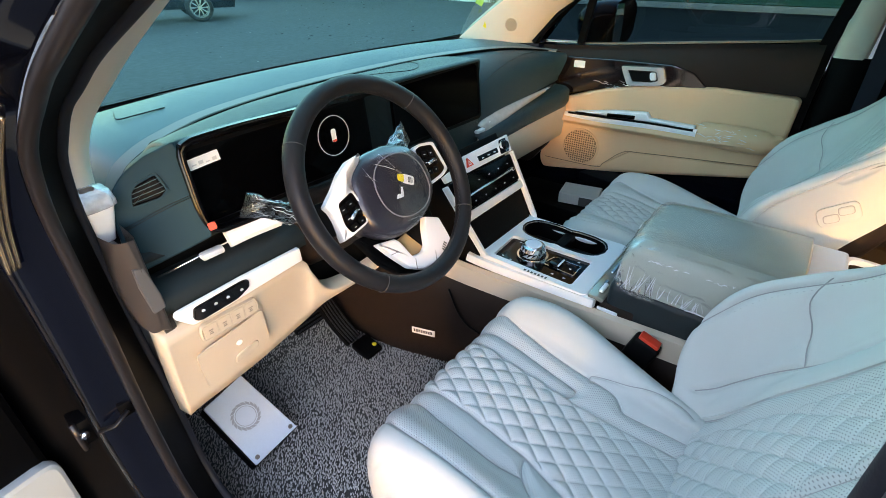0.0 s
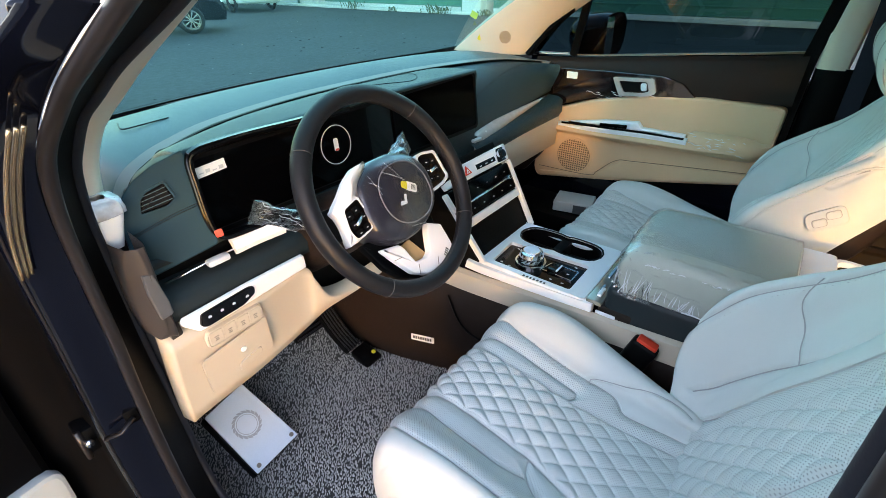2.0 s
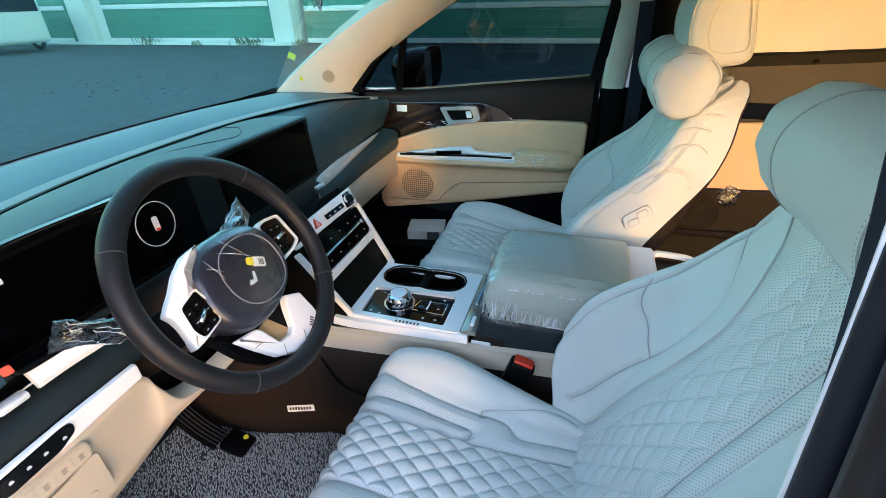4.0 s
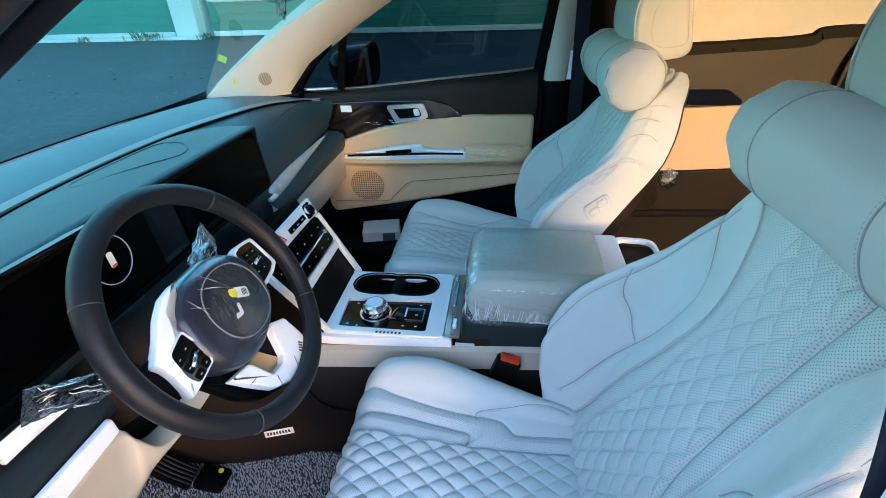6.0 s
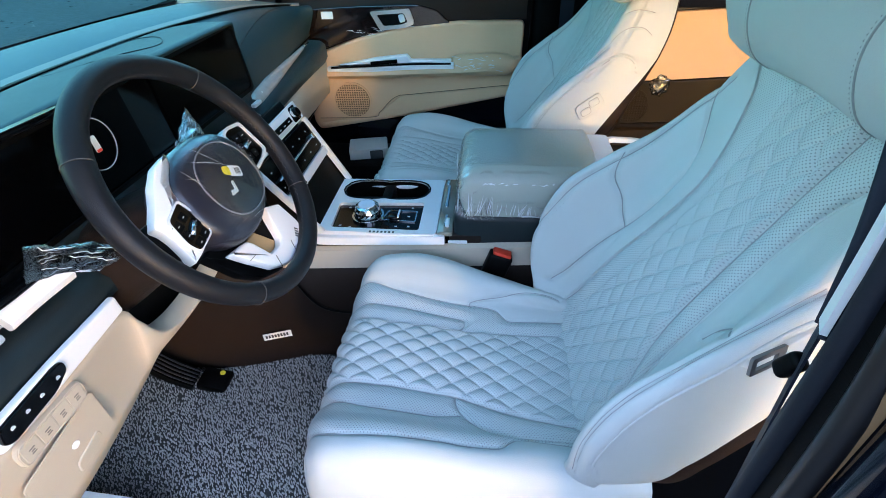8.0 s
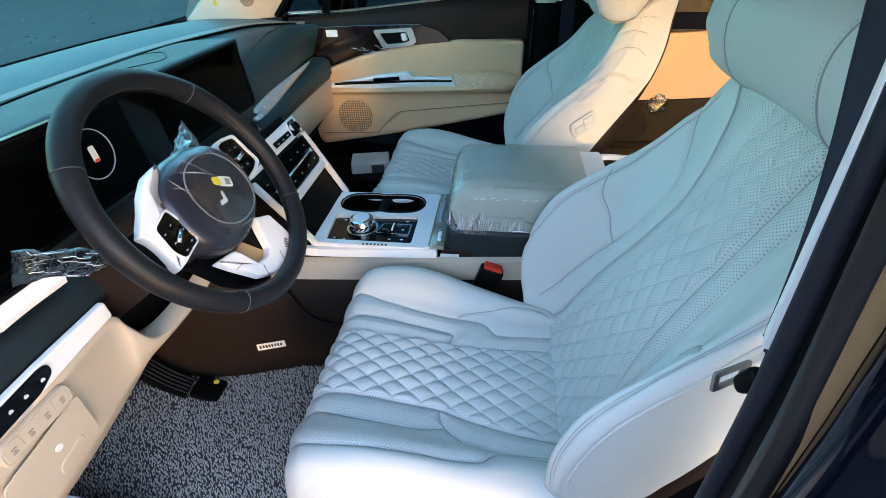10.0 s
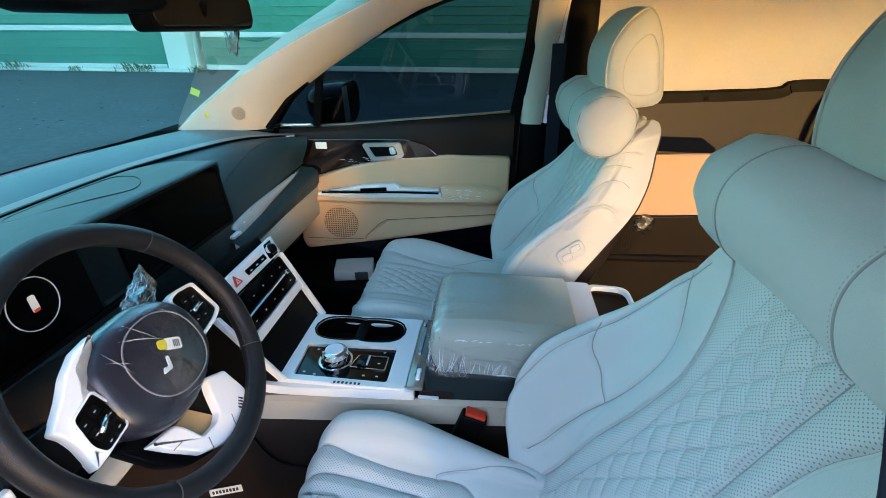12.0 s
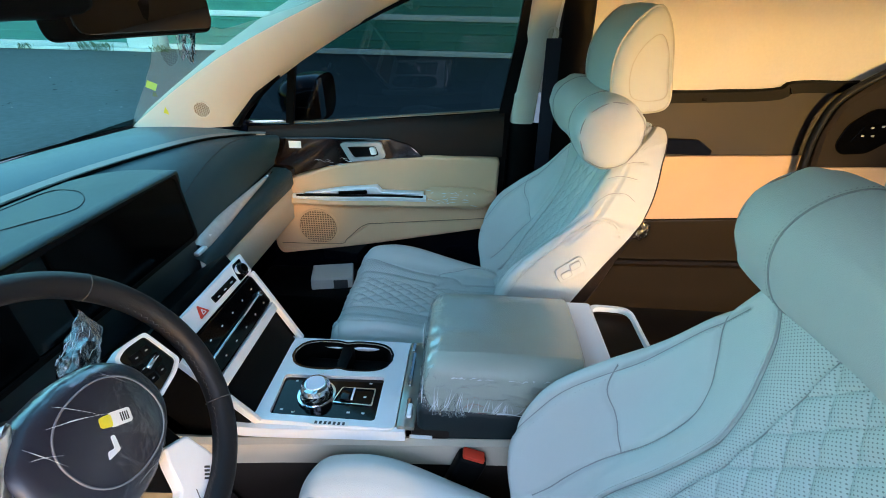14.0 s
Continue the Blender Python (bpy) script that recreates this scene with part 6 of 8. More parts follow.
    stick = wp("sticker", slab(round_poly([(-0.013, -0.0085), (0.013, -0.0085), (0.013, 0.0085), (-0.013, 0.0085)], 0.004), 0.0006, tilt, 0), PAPER, "white sticker", hub)
    for k in range(4):
        wp("print_bar", slab([(0.000 + k * 0.0026, -0.005), (0.0014 + k * 0.0026, -0.005), (0.0014 + k * 0.0026, 0.005), (0.000 + k * 0.0026, 0.005)], 0.0003, tilt @ at_z(0.0008), 0), INK, parent=stick)
    wp("sticker", slab(round_poly([(-0.010, -0.006), (0.004, -0.0075), (0.004, 0.0075), (-0.010, 0.006)], 0.004), 0.0006, tilt @ Matrix.Translation((-0.014, 0, 0.0004)), 0), YELLOW, "yellow sticker", hub)
    # left: a swept silver band that runs from the pad's top round the switch pod
    band = [(-0.034, 0.067), (-0.063, 0.064), (-0.091, 0.050), (-0.113, 0.033), (-0.145, 0.013), (-0.140, 0.001), (-0.139, -0.014), (-0.144, -0.050), (-0.126, -0.049), (-0.090, -0.043), (-0.080, -0.038), (-0.082, -0.018), (-0.084, 0.016), (-0.085, 0.027), (-0.077, 0.045), (-0.058, 0.054)]
    wp("spoke_band", slab(round_poly(band, 0.003)[::-1], 0.016, at_z(-0.014), 0.003), WHITE, "curved silver spoke band under film")
    podl = [(-0.088, 0.016), (-0.083, -0.016), (-0.088, -0.039), (-0.125, -0.044), (-0.131, -0.028), (-0.124, 0.007)]
    podr = [(0.085, 0.033), (0.103, 0.036), (0.137, 0.030), (0.143, -0.022), (0.124, -0.029), (0.087, -0.033)]
    for sgn, poly in ((-1, podl), (1, podr)):
        o = round_poly(poly, 0.006)
        mx, my = sum(p[0] for p in poly) / 6, sum(p[1] for p in poly) / 6
        big = [(mx + (x - mx) * (1.15 if sgn > 0 else 1.09), my + (y - my) * (1.15 if sgn > 0 else 1.08)) for x, y in o]
        wp("pod_frame", slab(big[::-1], 0.016 if sgn > 0 else 0.004, at_z(-0.011 if sgn > 0 else 0.0012), 0.002, hole=o[::-1]), SILVER, "satin silver pod frame")
        pod = wp("switch_pod", slab(o[::-1], 0.010, at_z(-0.0065 if sgn < 0 else -0.008), 0.001), PIANO, "glossy black switch pod")
        zt = 0.0036 if sgn < 0 else 0.0021
        # rubber keys in two columns with a chrome roller between them
        ux = Vector((0.98, 0.17 * -sgn, 0)); uy = Vector((-0.17 * -sgn, 0.98, 0))
        o0 = Vector((mx, my, zt))
        for kx, ky, sx, sy in ((-0.011, 0.014, 0.015, 0.013), (0.007, 0.015, 0.013, 0.012), (-0.013, -0.002, 0.010, 0.014), (0.014, -0.001, 0.008, 0.014), (-0.011, -0.019, 0.015, 0.012), (0.007, -0.018, 0.013, 0.012)):
            m2 = plane_at(o0 + ux * kx + uy * ky, ux, uy)
            key = wp("key", slab(round_poly([(-sx / 2, -sy / 2), (sx / 2, -sy / 2), (sx / 2, sy / 2), (-sx / 2, sy / 2)], 0.002), 0.0012, m2, 0.0005), BLACK, parent=pod)
            wp("key_mark", slab([(-0.0020, -0.0006), (0.0020, -0.0006), (0.0020, 0.0006), (-0.0020, 0.0006)], 0.0003, m2 @ at_z(0.0013), 0), ICON, parent=key)
        c0 = o0 + Vector((0, -0.002, 0.002))
        wp("roller", tube([c0 - ux * 0.010 - uy * 0.003, c0 + ux * 0.010 + uy * 0.003], 0.0036, 10), CHROME, "chrome roller switch", pod)
        arm = [(sgn * 0.120, 0.020), (sgn * 0.172, 0.024), (sgn * 0.172, -0.034), (sgn * 0.118, -0.040)]
        wp("spoke_arm", slab(arm if sgn > 0 else arm[::-1], 0.014, at_z(-0.026), 0.003), BLACK, "black spoke arm")
    # lower double spoke: a silver U under white film, with a tan field in its opening
    out = [(-0.083, -0.081), (-0.042, -0.090), (-0.035, -0.100), (-0.024, -0.134), (0.004, -0.1385), (0.018, -0.132), (0.033, -0.100), (0.045, -0.084), (0.078, -0.100), (0.082, -0.140), (0.080, -0.158), (0.050, -0.168), (0.010, -0.170), (-0.012, -0.167), (-0.042, -0.148), (-0.068, -0.108)]
    wp("lower_spoke", slab(round_poly(out, 0.004)[::-1], 0.014, at_z(-0.022), 0.004), WHITE, "lower spoke under white film")
    wp("spoke_field", slab(round_poly([(-0.036, -0.098), (-0.002, -0.094), (0.021, -0.134), (0.004, -0.140), (-0.024, -0.136)], 0.002)[::-1], 0.004, at_z(-0.028), 0.001), ORANGE, "tan field in the spoke's opening")
    # flat black sheet paints the shadow beside the tan field
    wp("spoke_field_shadow", slab(round_poly([(-0.006, -0.084), (0.045, -0.084), (0.034, -0.104), (0.022, -0.134), (0.004, -0.104)], 0.002)[::-1], 0.004, at_z(-0.0275), 0.001), BLACK, "black spoke recess")
    wp("lower_backing", slab(round_poly([(-0.100, -0.060), (-0.078, -0.118), (-0.050, -0.152), (-0.010, -0.172), (0.050, -0.172), (0.084, -0.150), (0.090, -0.070)], 0.006)[::-1], 0.014, at_z(-0.046), 0.003), BLACK, "black spoke backing")
    for k, (p, q) in enumerate((((-0.068, -0.110), (-0.052, -0.112)), ((-0.030, -0.158), (-0.022, -0.140)), ((0.020, -0.168), (0.030, -0.150)))):
        wp("film_edge", tube([(p[0], p[1], -0.0075), (q[0], q[1], -0.0075)], 0.0006, 5), RIBBON, parent=hub)
    lt = Matrix.Translation((0.056, -0.152, -0.0078)) @ Matrix.Rotation(radians(35), 4, 'Z')
    for k in range(4):
        wp("print_bar", slab([(-0.009 + k * 0.0048, -0.004), (-0.0062 + k * 0.0048, -0.004), (-0.0062 + k * 0.0048, 0.004), (-0.009 + k * 0.0048, 0.004)], 0.0003, lt, 0), INK)
    # film over the pad: a loose clear skin, glints on its few creases drawn as pale strands
    rows = []
    for k, z in ((1.03, -0.020), (1.03, -0.003), (0.97, 0.0065), (0.9, 0.0118), (0.7, 0.0158), (0.4, 0.0182), (0.0, 0.0190)):
        rows.append([(cx + (x - cx) * k, cy + (y - cy) * k, z + 0.002 * noise.noise((x * k * 28, y * k * 28, 0.5)) * (k > 0.1)) for x, y in hub_outline()])
    film = wp("clear_film", sheet(rows, True), FILM, "crinkled clear film")
    for a0, a1, b0, b1 in ((-0.030, 0.040, 0.018, 0.004), (-0.010, 0.052, 0.012, 0.008), (-0.022, 0.034, 0.004, 0.016), (-0.060, 0.030, -0.040, 0.010), (-0.055, 0.042, -0.046, 0.000), (0.050, 0.040, 0.062, 0.010), (-0.020, -0.072, 0.020, -0.080)):
        crease = [(a0 + (b0 - a0) * t, a1 + (b1 - a1) * t + 0.002 * math.sin(t * 3), 0.0196 - 0.11 * ((a0 + (b0 - a0) * t) ** 2 + (a1 + (b1 - a1) * t + 0.014) ** 2) ** 0.5 * 0.9 + 0.003) for t in np.linspace(0, 1, 6)]
        wp("crease", tube(crease, [0.0001, 0.0002, 0.0003, 0.0002, 0.0002, 0.0001], 4), CREASE_GLINT, parent=film)
    return w


def hub_outline():
    return [(p[0], p[1]) for p in spline([(-0.076, 0.036, 0), (-0.034, 0.060, 0), (0.003, 0.0635, 0), (0.030, 0.062, 0), (0.070, 0.047, 0), (0.094, 0.014, 0), (0.092, -0.034, 0), (0.064, -0.066, 0), (0.010, -0.087, 0), (-0.043, -0.087, 0), (-0.082, -0.062, 0), (-0.091, -0.030, 0), (-0.087, 0.004, 0)], 5, True)]


def crumple(center, size, seed, n=16, rough=0.35):
    """A crumpled clear bag: a lumpy closed skin."""
    rng = random.Random(seed)
    ofs = Vector((rng.random() * 9, rng.random() * 9, rng.random() * 9))
    G = []
    for i in range(n + 1):
        th = math.pi * i / n
        row = []
        for j in range(2 * n):
            ph = math.pi * j / n
            d = Vector((math.sin(th) * math.cos(ph), math.sin(th) * math.sin(ph), math.cos(th)))
            k = 1 + rough * noise.noise(d * 2.6 + ofs) + rough * 0.6 * abs(noise.noise(d * 6.0 + ofs))
            row.append((center[0] + d.x * size[0] * k, center[1] + d.y * size[1] * k, center[2] + d.z * size[2] * k))
        G.append(row)
    return sheet(G, True)


def column():
    c = thing("steering_column", "dark grey steering column shroud with film-wrapped stalks", "steering column", (-0.447, 0.72, 1.08))
    inv = Matrix.Translation((0.447, -0.72, -1.08))
    def cp(name, me, mat, label=""):
        ob = part(name, me, mat, c, label)
        ob.matrix_parent_inverse = inv
        return ob
    ax = WHEEL_N
    rows = []
    for k, (dx, dz) in ((0.06, (0.060, 0.050)), (0.10, (0.068, 0.056)), (0.17, (0.080, 0.066)), (0.26, (0.088, 0.075)), (0.33, (0.090, 0.08))):
        o = WHEEL_C - ax * k
        up = Vector((0, 0.532, 0.847))
        rows.append([o + Vector((1, 0, 0)) * dx * np.sign(math.cos(t)) * abs(math.cos(t)) ** 0.7 + up * (dz * np.sign(math.sin(t)) * abs(math.sin(t)) ** 0.7 - 0.01) for t in np.linspace(0, 2 * math.pi, 28, endpoint=False)])
    cp("shroud", sheet(rows, True), BROWN, "dark column shroud")
    cp("stalk", tube([(-0.49, 0.745, 1.045), (-0.545, 0.735, 1.078), (-0.59, 0.738, 1.100)], [0.010, 0.013, 0.014], 12, flat=0.6), BLACK, "black stalk")
    cp("stalk", tube([(-0.38, 0.735, 1.070), (-0.325, 0.730, 1.098), (-0.275, 0.740, 1.122)], [0.010, 0.013, 0.014], 12, flat=0.6), BLACK, "black stalk")
    cp("film", film_bag((-0.530, 0.732, 1.066), (-0.634, 0.738, 1.130), 0.0165, 3), BAG, "crumpled clear film")
    cp("film", film_bag((-0.325, 0.728, 1.098), (-0.246, 0.750, 1.140), 0.024, 5), BAG, "crumpled clear film")
    # pale strands put bright glints on the bags' folds
    tagged(cp("fold_glint", film_bag((-0.530, 0.732, 1.066), (-0.634, 0.738, 1.130), 0.0168, 3, True), CREASE_GLINT, "bright folds in the film"), kind="stuff")
    tagged(cp("fold_glint", film_bag((-0.325, 0.728, 1.098), (-0.246, 0.750, 1.140), 0.0243, 5, True), CREASE_GLINT, "bright folds in the film"), kind="stuff")


def film_bag(p0, p1, r, seed, folds=False):
    """A clear bag pulled over a stalk: tied at the root, creased, pinched flat at the tip."""
    p0, p1 = Vector(p0), Vector(p1)
    d = (p1 - p0).normalized()
    u = d.cross(Vector((0, 1, 0))).normalized()
    w = d.cross(u)
    rows = []
    for k in np.linspace(0, 1, 26):
        tall = float(np.interp(k, [0, 0.06, 0.3, 0.7, 1], [0.5, 0.75, 1.0, 0.9, 1.05])) * r
        deep = float(np.interp(k, [0, 0.06, 0.3, 0.7, 0.85, 1], [0.5, 0.75, 0.9, 0.6, 0.25, 0.05])) * r
        row = []
        for t in np.linspace(0, 2 * math.pi, 40, endpoint=False):
            e = 1 + 0.30 * noise.noise((math.cos(t) * 1.7 + seed, math.sin(t) * 1.7, k * 5.0)) + 0.22 * abs(noise.noise((math.cos(t) * 4.5, math.sin(t) * 4.5 + seed, k * 13.0)))
            s = 0.10 * noise.noise((t, k * 4, seed)) * r
            row.append(p0 + (p1 - p0) * k + d * s + u * (tall * e * math.cos(t)) + w * (deep * e * math.sin(t)))
        rows.append(row)
    if folds:
        rnd, strands = random.Random(seed), []
        for j in range(0, 40, 2):
            a0, n = rnd.randrange(1, 16), rnd.randrange(5, 10)
            strands.append(tube([Vector(rows[i][(j + (i - a0) // 4) % 40]) for i in range(a0, min(25, a0 + n))], rnd.uniform(0.0003, 0.0006), 5))
        return join(strands)
    return sheet(rows, True)


# ---- centre console ----
def console():
    c = thing("center_console", "centre console with silver surround, dark sides and beige edge", "console", (0, 0.2, 0.4))
    inv = Matrix.Translation((0, -0.2, -0.4))
    def cp(name, me, mat, label="", parent=c):
        ob = part(name, me, mat, parent, label)
        if parent is c:
            ob.matrix_parent_inverse = inv
        return ob
    # lower brown body
    for s in (-1, 1):
        rows = []
        for y, x0, zt in ((-0.26, 0.128, 0.80), (0.10, 0.128, 0.760), (0.34, 0.130, 0.750), (0.60, 0.140, 0.735), (0.72, 0.158, 0.735), (0.85, 0.20, 0.76), (1.05, 0.24, 0.80), (1.30, 0.26, 0.86)):
            rows.append([(s * (x0 + 0.004), y, 0.40), (s * (x0 + 0.012), y, 0.50), (s * (x0 + 0.006), y, 0.62), (s * x0, y, zt - 0.01), (s * (x0 - 0.01), y, zt)])
        cp("side_panel", sheet(rows if s > 0 else [r[::-1] for r in rows]), BROWN, "dark brown side panel")
        edge = spline([(s * 0.124, -0.20, 0.805), (s * 0.124, 0.05, 0.785), (s * 0.126, 0.30, 0.770), (s * 0.132, 0.55, 0.758), (s * 0.146, 0.68, 0.762), (s * 0.165, 0.78, 0.78)], 6)
        cp("edge_strip", sweep(edge, [(-0.030, -0.012), (0.022, -0.012), (0.028, 0.0), (0.022, 0.010), (-0.030, 0.012)], (0, 0, 1)), BEIGE, "beige edge strip")
        cp("silver_lip", sweep(spline([(s * 0.124, 0.330, 0.808), (s * 0.125, 0.45, 0.803), (s * 0.129, 0.60, 0.800), (s * 0.134, 0.66, 0.806)], 6), [(-0.010, -0.010), (0.008, -0.010), (0.012, 0.0), (0.008, 0.010), (-0.010, 0.010)], (s * -0.3, 0, 1)), SILVER, "satin silver lip")
    groove_ = spline([(-0.166, 0.70, 0.70), (-0.163, 0.66, 0.62), (-0.154, 0.60, 0.585), (-0.143, 0.45, 0.575), (-0.139, 0.2, 0.570)], 6)
    cp("panel_gap", tube(groove_, 0.003, 6), BLACK)
    cp("core", box(0.235, 0.86, 0.36, 0.02, 3, (0, 0.19, 0.60)), BLACK)
    # top plate: silver surround with cup holders and selector panel
    m = plane_at((0, 0.0, 0.822), (1, 0, 0), (0, 1, 0.0))
    out = round_poly([(-0.128, 0.350), (0.128, 0.350), (0.124, 0.628), (-0.124, 0.640)], 0.016, 5)
    cup_o = []
    for sg in (1, -1):
        for y in (np.linspace(0.387, 0.611, 26) if sg > 0 else np.linspace(0.611, 0.387, 26)):
            w = 0.046 * max(0.0, 1 - abs((y - 0.499) / 0.113) ** 5) ** 0.5 - 0.005 * math.exp(-((y - 0.499) / 0.013) ** 2)
            cup_o.append((0.071 + sg * w, float(y)))
    pan_o = round_poly([(-0.112, 0.392), (0.008, 0.392), (0.000, 0.608), (-0.108, 0.602)], 0.008, 5)
    b = bmesh.new()
    loops = []
    for poly in (out, cup_o, pan_o):
        vs = [b.verts.new((x, y, 0)) for x, y in poly]
        loops.append([b.edges.new((vs[i], vs[(i + 1) % len(vs)])) for i in range(len(vs))])
    bmesh.ops.triangle_fill(b, use_beauty=True, use_dissolve=False, edges=[e for l in loops for e in l])
    for f in b.faces:
        if f.normal.z < 0:
            f.normal_flip()
    ex = bmesh.ops.extrude_face_region(b, geom=list(b.faces))
    bmesh.ops.translate(b, verts=[v for v in ex["geom"] if isinstance(v, bmesh.types.BMVert)], vec=(0, 0, -0.03))
    bmesh.ops.recalc_face_normals(b, faces=b.faces)
    me = bpy.data.meshes.new("plate")
    b.to_mesh(me); b.free()
    cp("surround", sharp(put(me, m), 40), SILVER, "satin silver surround")
    cp("cup_rim", slab([(0.071 + (x - 0.071) * 1.09, 0.499 + (y - 0.499) * 1.035) for x, y in cup_o], 0.003, m @ Matrix.Translation((0, 0, -0.0015)), 0.001, hole=cup_o), PIANO, "glossy black cup holder rim")
    cp("cup_well", slab(cup_o, 0.002, m @ Matrix.Translation((0, 0, -0.060)), 0), BLACK, "cup holder floor")
    cp("cup_liner", sheet([[m @ Vector((0.071 + (x - 0.071) * 0.985, 0.4985 + (y - 0.4985) * 0.99, z)) for x, y in cup_o] for z in (-0.002, -0.059)], True), BLACK)
    cp("cup_divider", box(0.10, 0.030, 0.045, 0.008, 2, (0.071, 0.498, 0.790)), BLACK)
    for y in (0.440, 0.558):
        cp("cup_ring", put(ring_mesh(0.036, 0.040, 0.004, 28), Matrix.Translation((0.071, y, 0.770))), BLACK)
    p = cp("selector_panel", slab(pan_o, 0.004, m @ Matrix.Translation((0, 0, -0.012)), 0.001), PIANO, "glossy black selector panel")
    mp = m @ Matrix.Translation((0, 0, -0.008))
    cp("selector_rim", put(ring_mesh(0.034, 0.039, 0.006, 36), mp @ Matrix.Translation((-0.048, 0.525, 0))), CHROME, "chrome selector rim")
    # faceted crystal knob
    rows = []
    for r, z, tw in ((0.030, 0.0, 0), (0.0325, 0.010, 0), (0.0315, 0.022, 0.5), (0.028, 0.032, 0.0), (0.022, 0.035, 0.5), (0.0, 0.0355, 0)):
        rows.append([(-0.048 + r * math.cos(2 * math.pi * (i + tw) / 18), 0.525 + r * math.sin(2 * math.pi * (i + tw) / 18), z) for i in range(18)])
    kn = sheet(rows, True)
    kn.polygons.foreach_set("use_smooth", [False] * len(kn.polygons))
    cp("selector_knob", put(kn, mp), CHROME, "faceted chrome rotary selector knob")
    kt = cp("knob_top", put(disc(0.020, 0.0015, 24, 0.0005), mp @ Matrix.Translation((-0.048, 0.525, 0.0352))), ALU, "brushed knob face")
    cp("selector_frame", put(slab(round_poly([(-0.070, 0.405), (-0.022, 0.405), (-0.022, 0.478), (-0.066, 0.490)], 0.004), 0.003, None, 0.001, hole=round_poly([(-0.067, 0.408), (-0.025, 0.408), (-0.025, 0.476), (-0.063, 0.486)], 0.003)), mp), CHROME, "thin chrome frame")
    cp("toggle", put(box(0.034, 0.022, 0.008, 0.002, 2, (-0.045, 0.462, 0.005)), mp), PIANO, "black toggle")
    cp("toggle_edge", put(box(0.034, 0.004, 0.004, 0.001, 1, (-0.045, 0.449, 0.008)), mp), ALU)
    for k, (x, y) in enumerate(((-0.045, 0.425), (-0.088, 0.420), (-0.088, 0.450), (-0.006, 0.420), (-0.010, 0.58), (-0.090, 0.585), (-0.095, 0.56))):
        cp("key_mark", put(slab([(x - 0.002, y - 0.003), (x + 0.002, y - 0.003), (x + 0.002, y + 0.003), (x - 0.002, y + 0.003)], 0.0005, None, 0), mp @ Matrix.Translation((0, 0, 0.0002))), ICON, parent=p)
    lab = cp("label", slab(round_poly([(-0.130, 0.440), (-0.118, 0.440), (-0.118, 0.512), (-0.130, 0.512)], 0.001), 0.0008, m, 0), PAPER, "pale paper label")
    for k in range(7):
        y = 0.447 + 0.009 * k
        part("print_bar", slab([(-0.1275, y), (-0.1205, y), (-0.1205, y + 0.005), (-0.1275, y + 0.005)], 0.0003, m @ Matrix.Translation((0, 0, 0.0009)), 0), INK, lab)
    # chrome cross rail behind the surround, in film
    rl = cp("cross_rail", box(0.250, 0.036, 0.012, 0.004, 2, (0.0, 0.330, 0.821)), RAIL_GREY, "polished grey cross rail")
    for x0, x1, y in ((-0.10, -0.055, 0.330), (-0.02, 0.085, 0.334), (0.09, 0.118, 0.338)):
        part("rail_inlay", box(x1 - x0, 0.008, 0.004, 0.0015, 1, ((x0 + x1) / 2, y, 0.8285)), CHROME, rl, "chrome inlay")
    cp("rail_clip", box(0.034, 0.010, 0.008, 0.003, 2, (-0.088, 0.326, 0.830)), WHITE)
    # armrest base, pad and rear bin
    cp("armrest_base", box(0.244, 0.46, 0.132, 0.016, 3, (0.0, 0.08, 0.806)), DASH_LOW, "dark armrest base")
    cp("base_front", box(0.248, 0.075, 0.028, 0.006, 2, (0.0, 0.282, 0.806)), BROWN)
    cp("silver_tag", box(0.004, 0.044, 0.008, 0.001, 1, (-0.1255, 0.300, 0.802)), SILVER, "small silver tag")
    trim = round_poly([(-0.125, -0.055), (0.145, -0.055), (0.138, 0.012), (-0.118, 0.012)], 0.012)
    cp("rear_trim", slab(trim, 0.030, plane_at((0, 0, 0.925), (1, 0, 0), (0, 1, 0.05)), 0.006), ALU, "satin silver armrest trim")
    bo = round_poly([(-0.120, -0.150), (0.150, -0.150), (0.150, -0.050), (-0.120, -0.050)], 0.03, 5)
    bi = [(x * 0.93 + 0.001, (y + 0.1) * 0.86 - 0.1) for x, y in bo]
    cp("bin_rim", slab(bo, 0.012, plane_at((0, 0, 0.935), (1, 0, 0), (0, 1, 0.05)), 0.003, hole=bi), SILVER, "silver bin rim")
    cp("bin_floor", slab(bo, 0.10, plane_at((0, 0, 0.825), (1, 0, 0), (0, 1, 0.05)), 0.002), BLACK, "black rear bin")
    return c


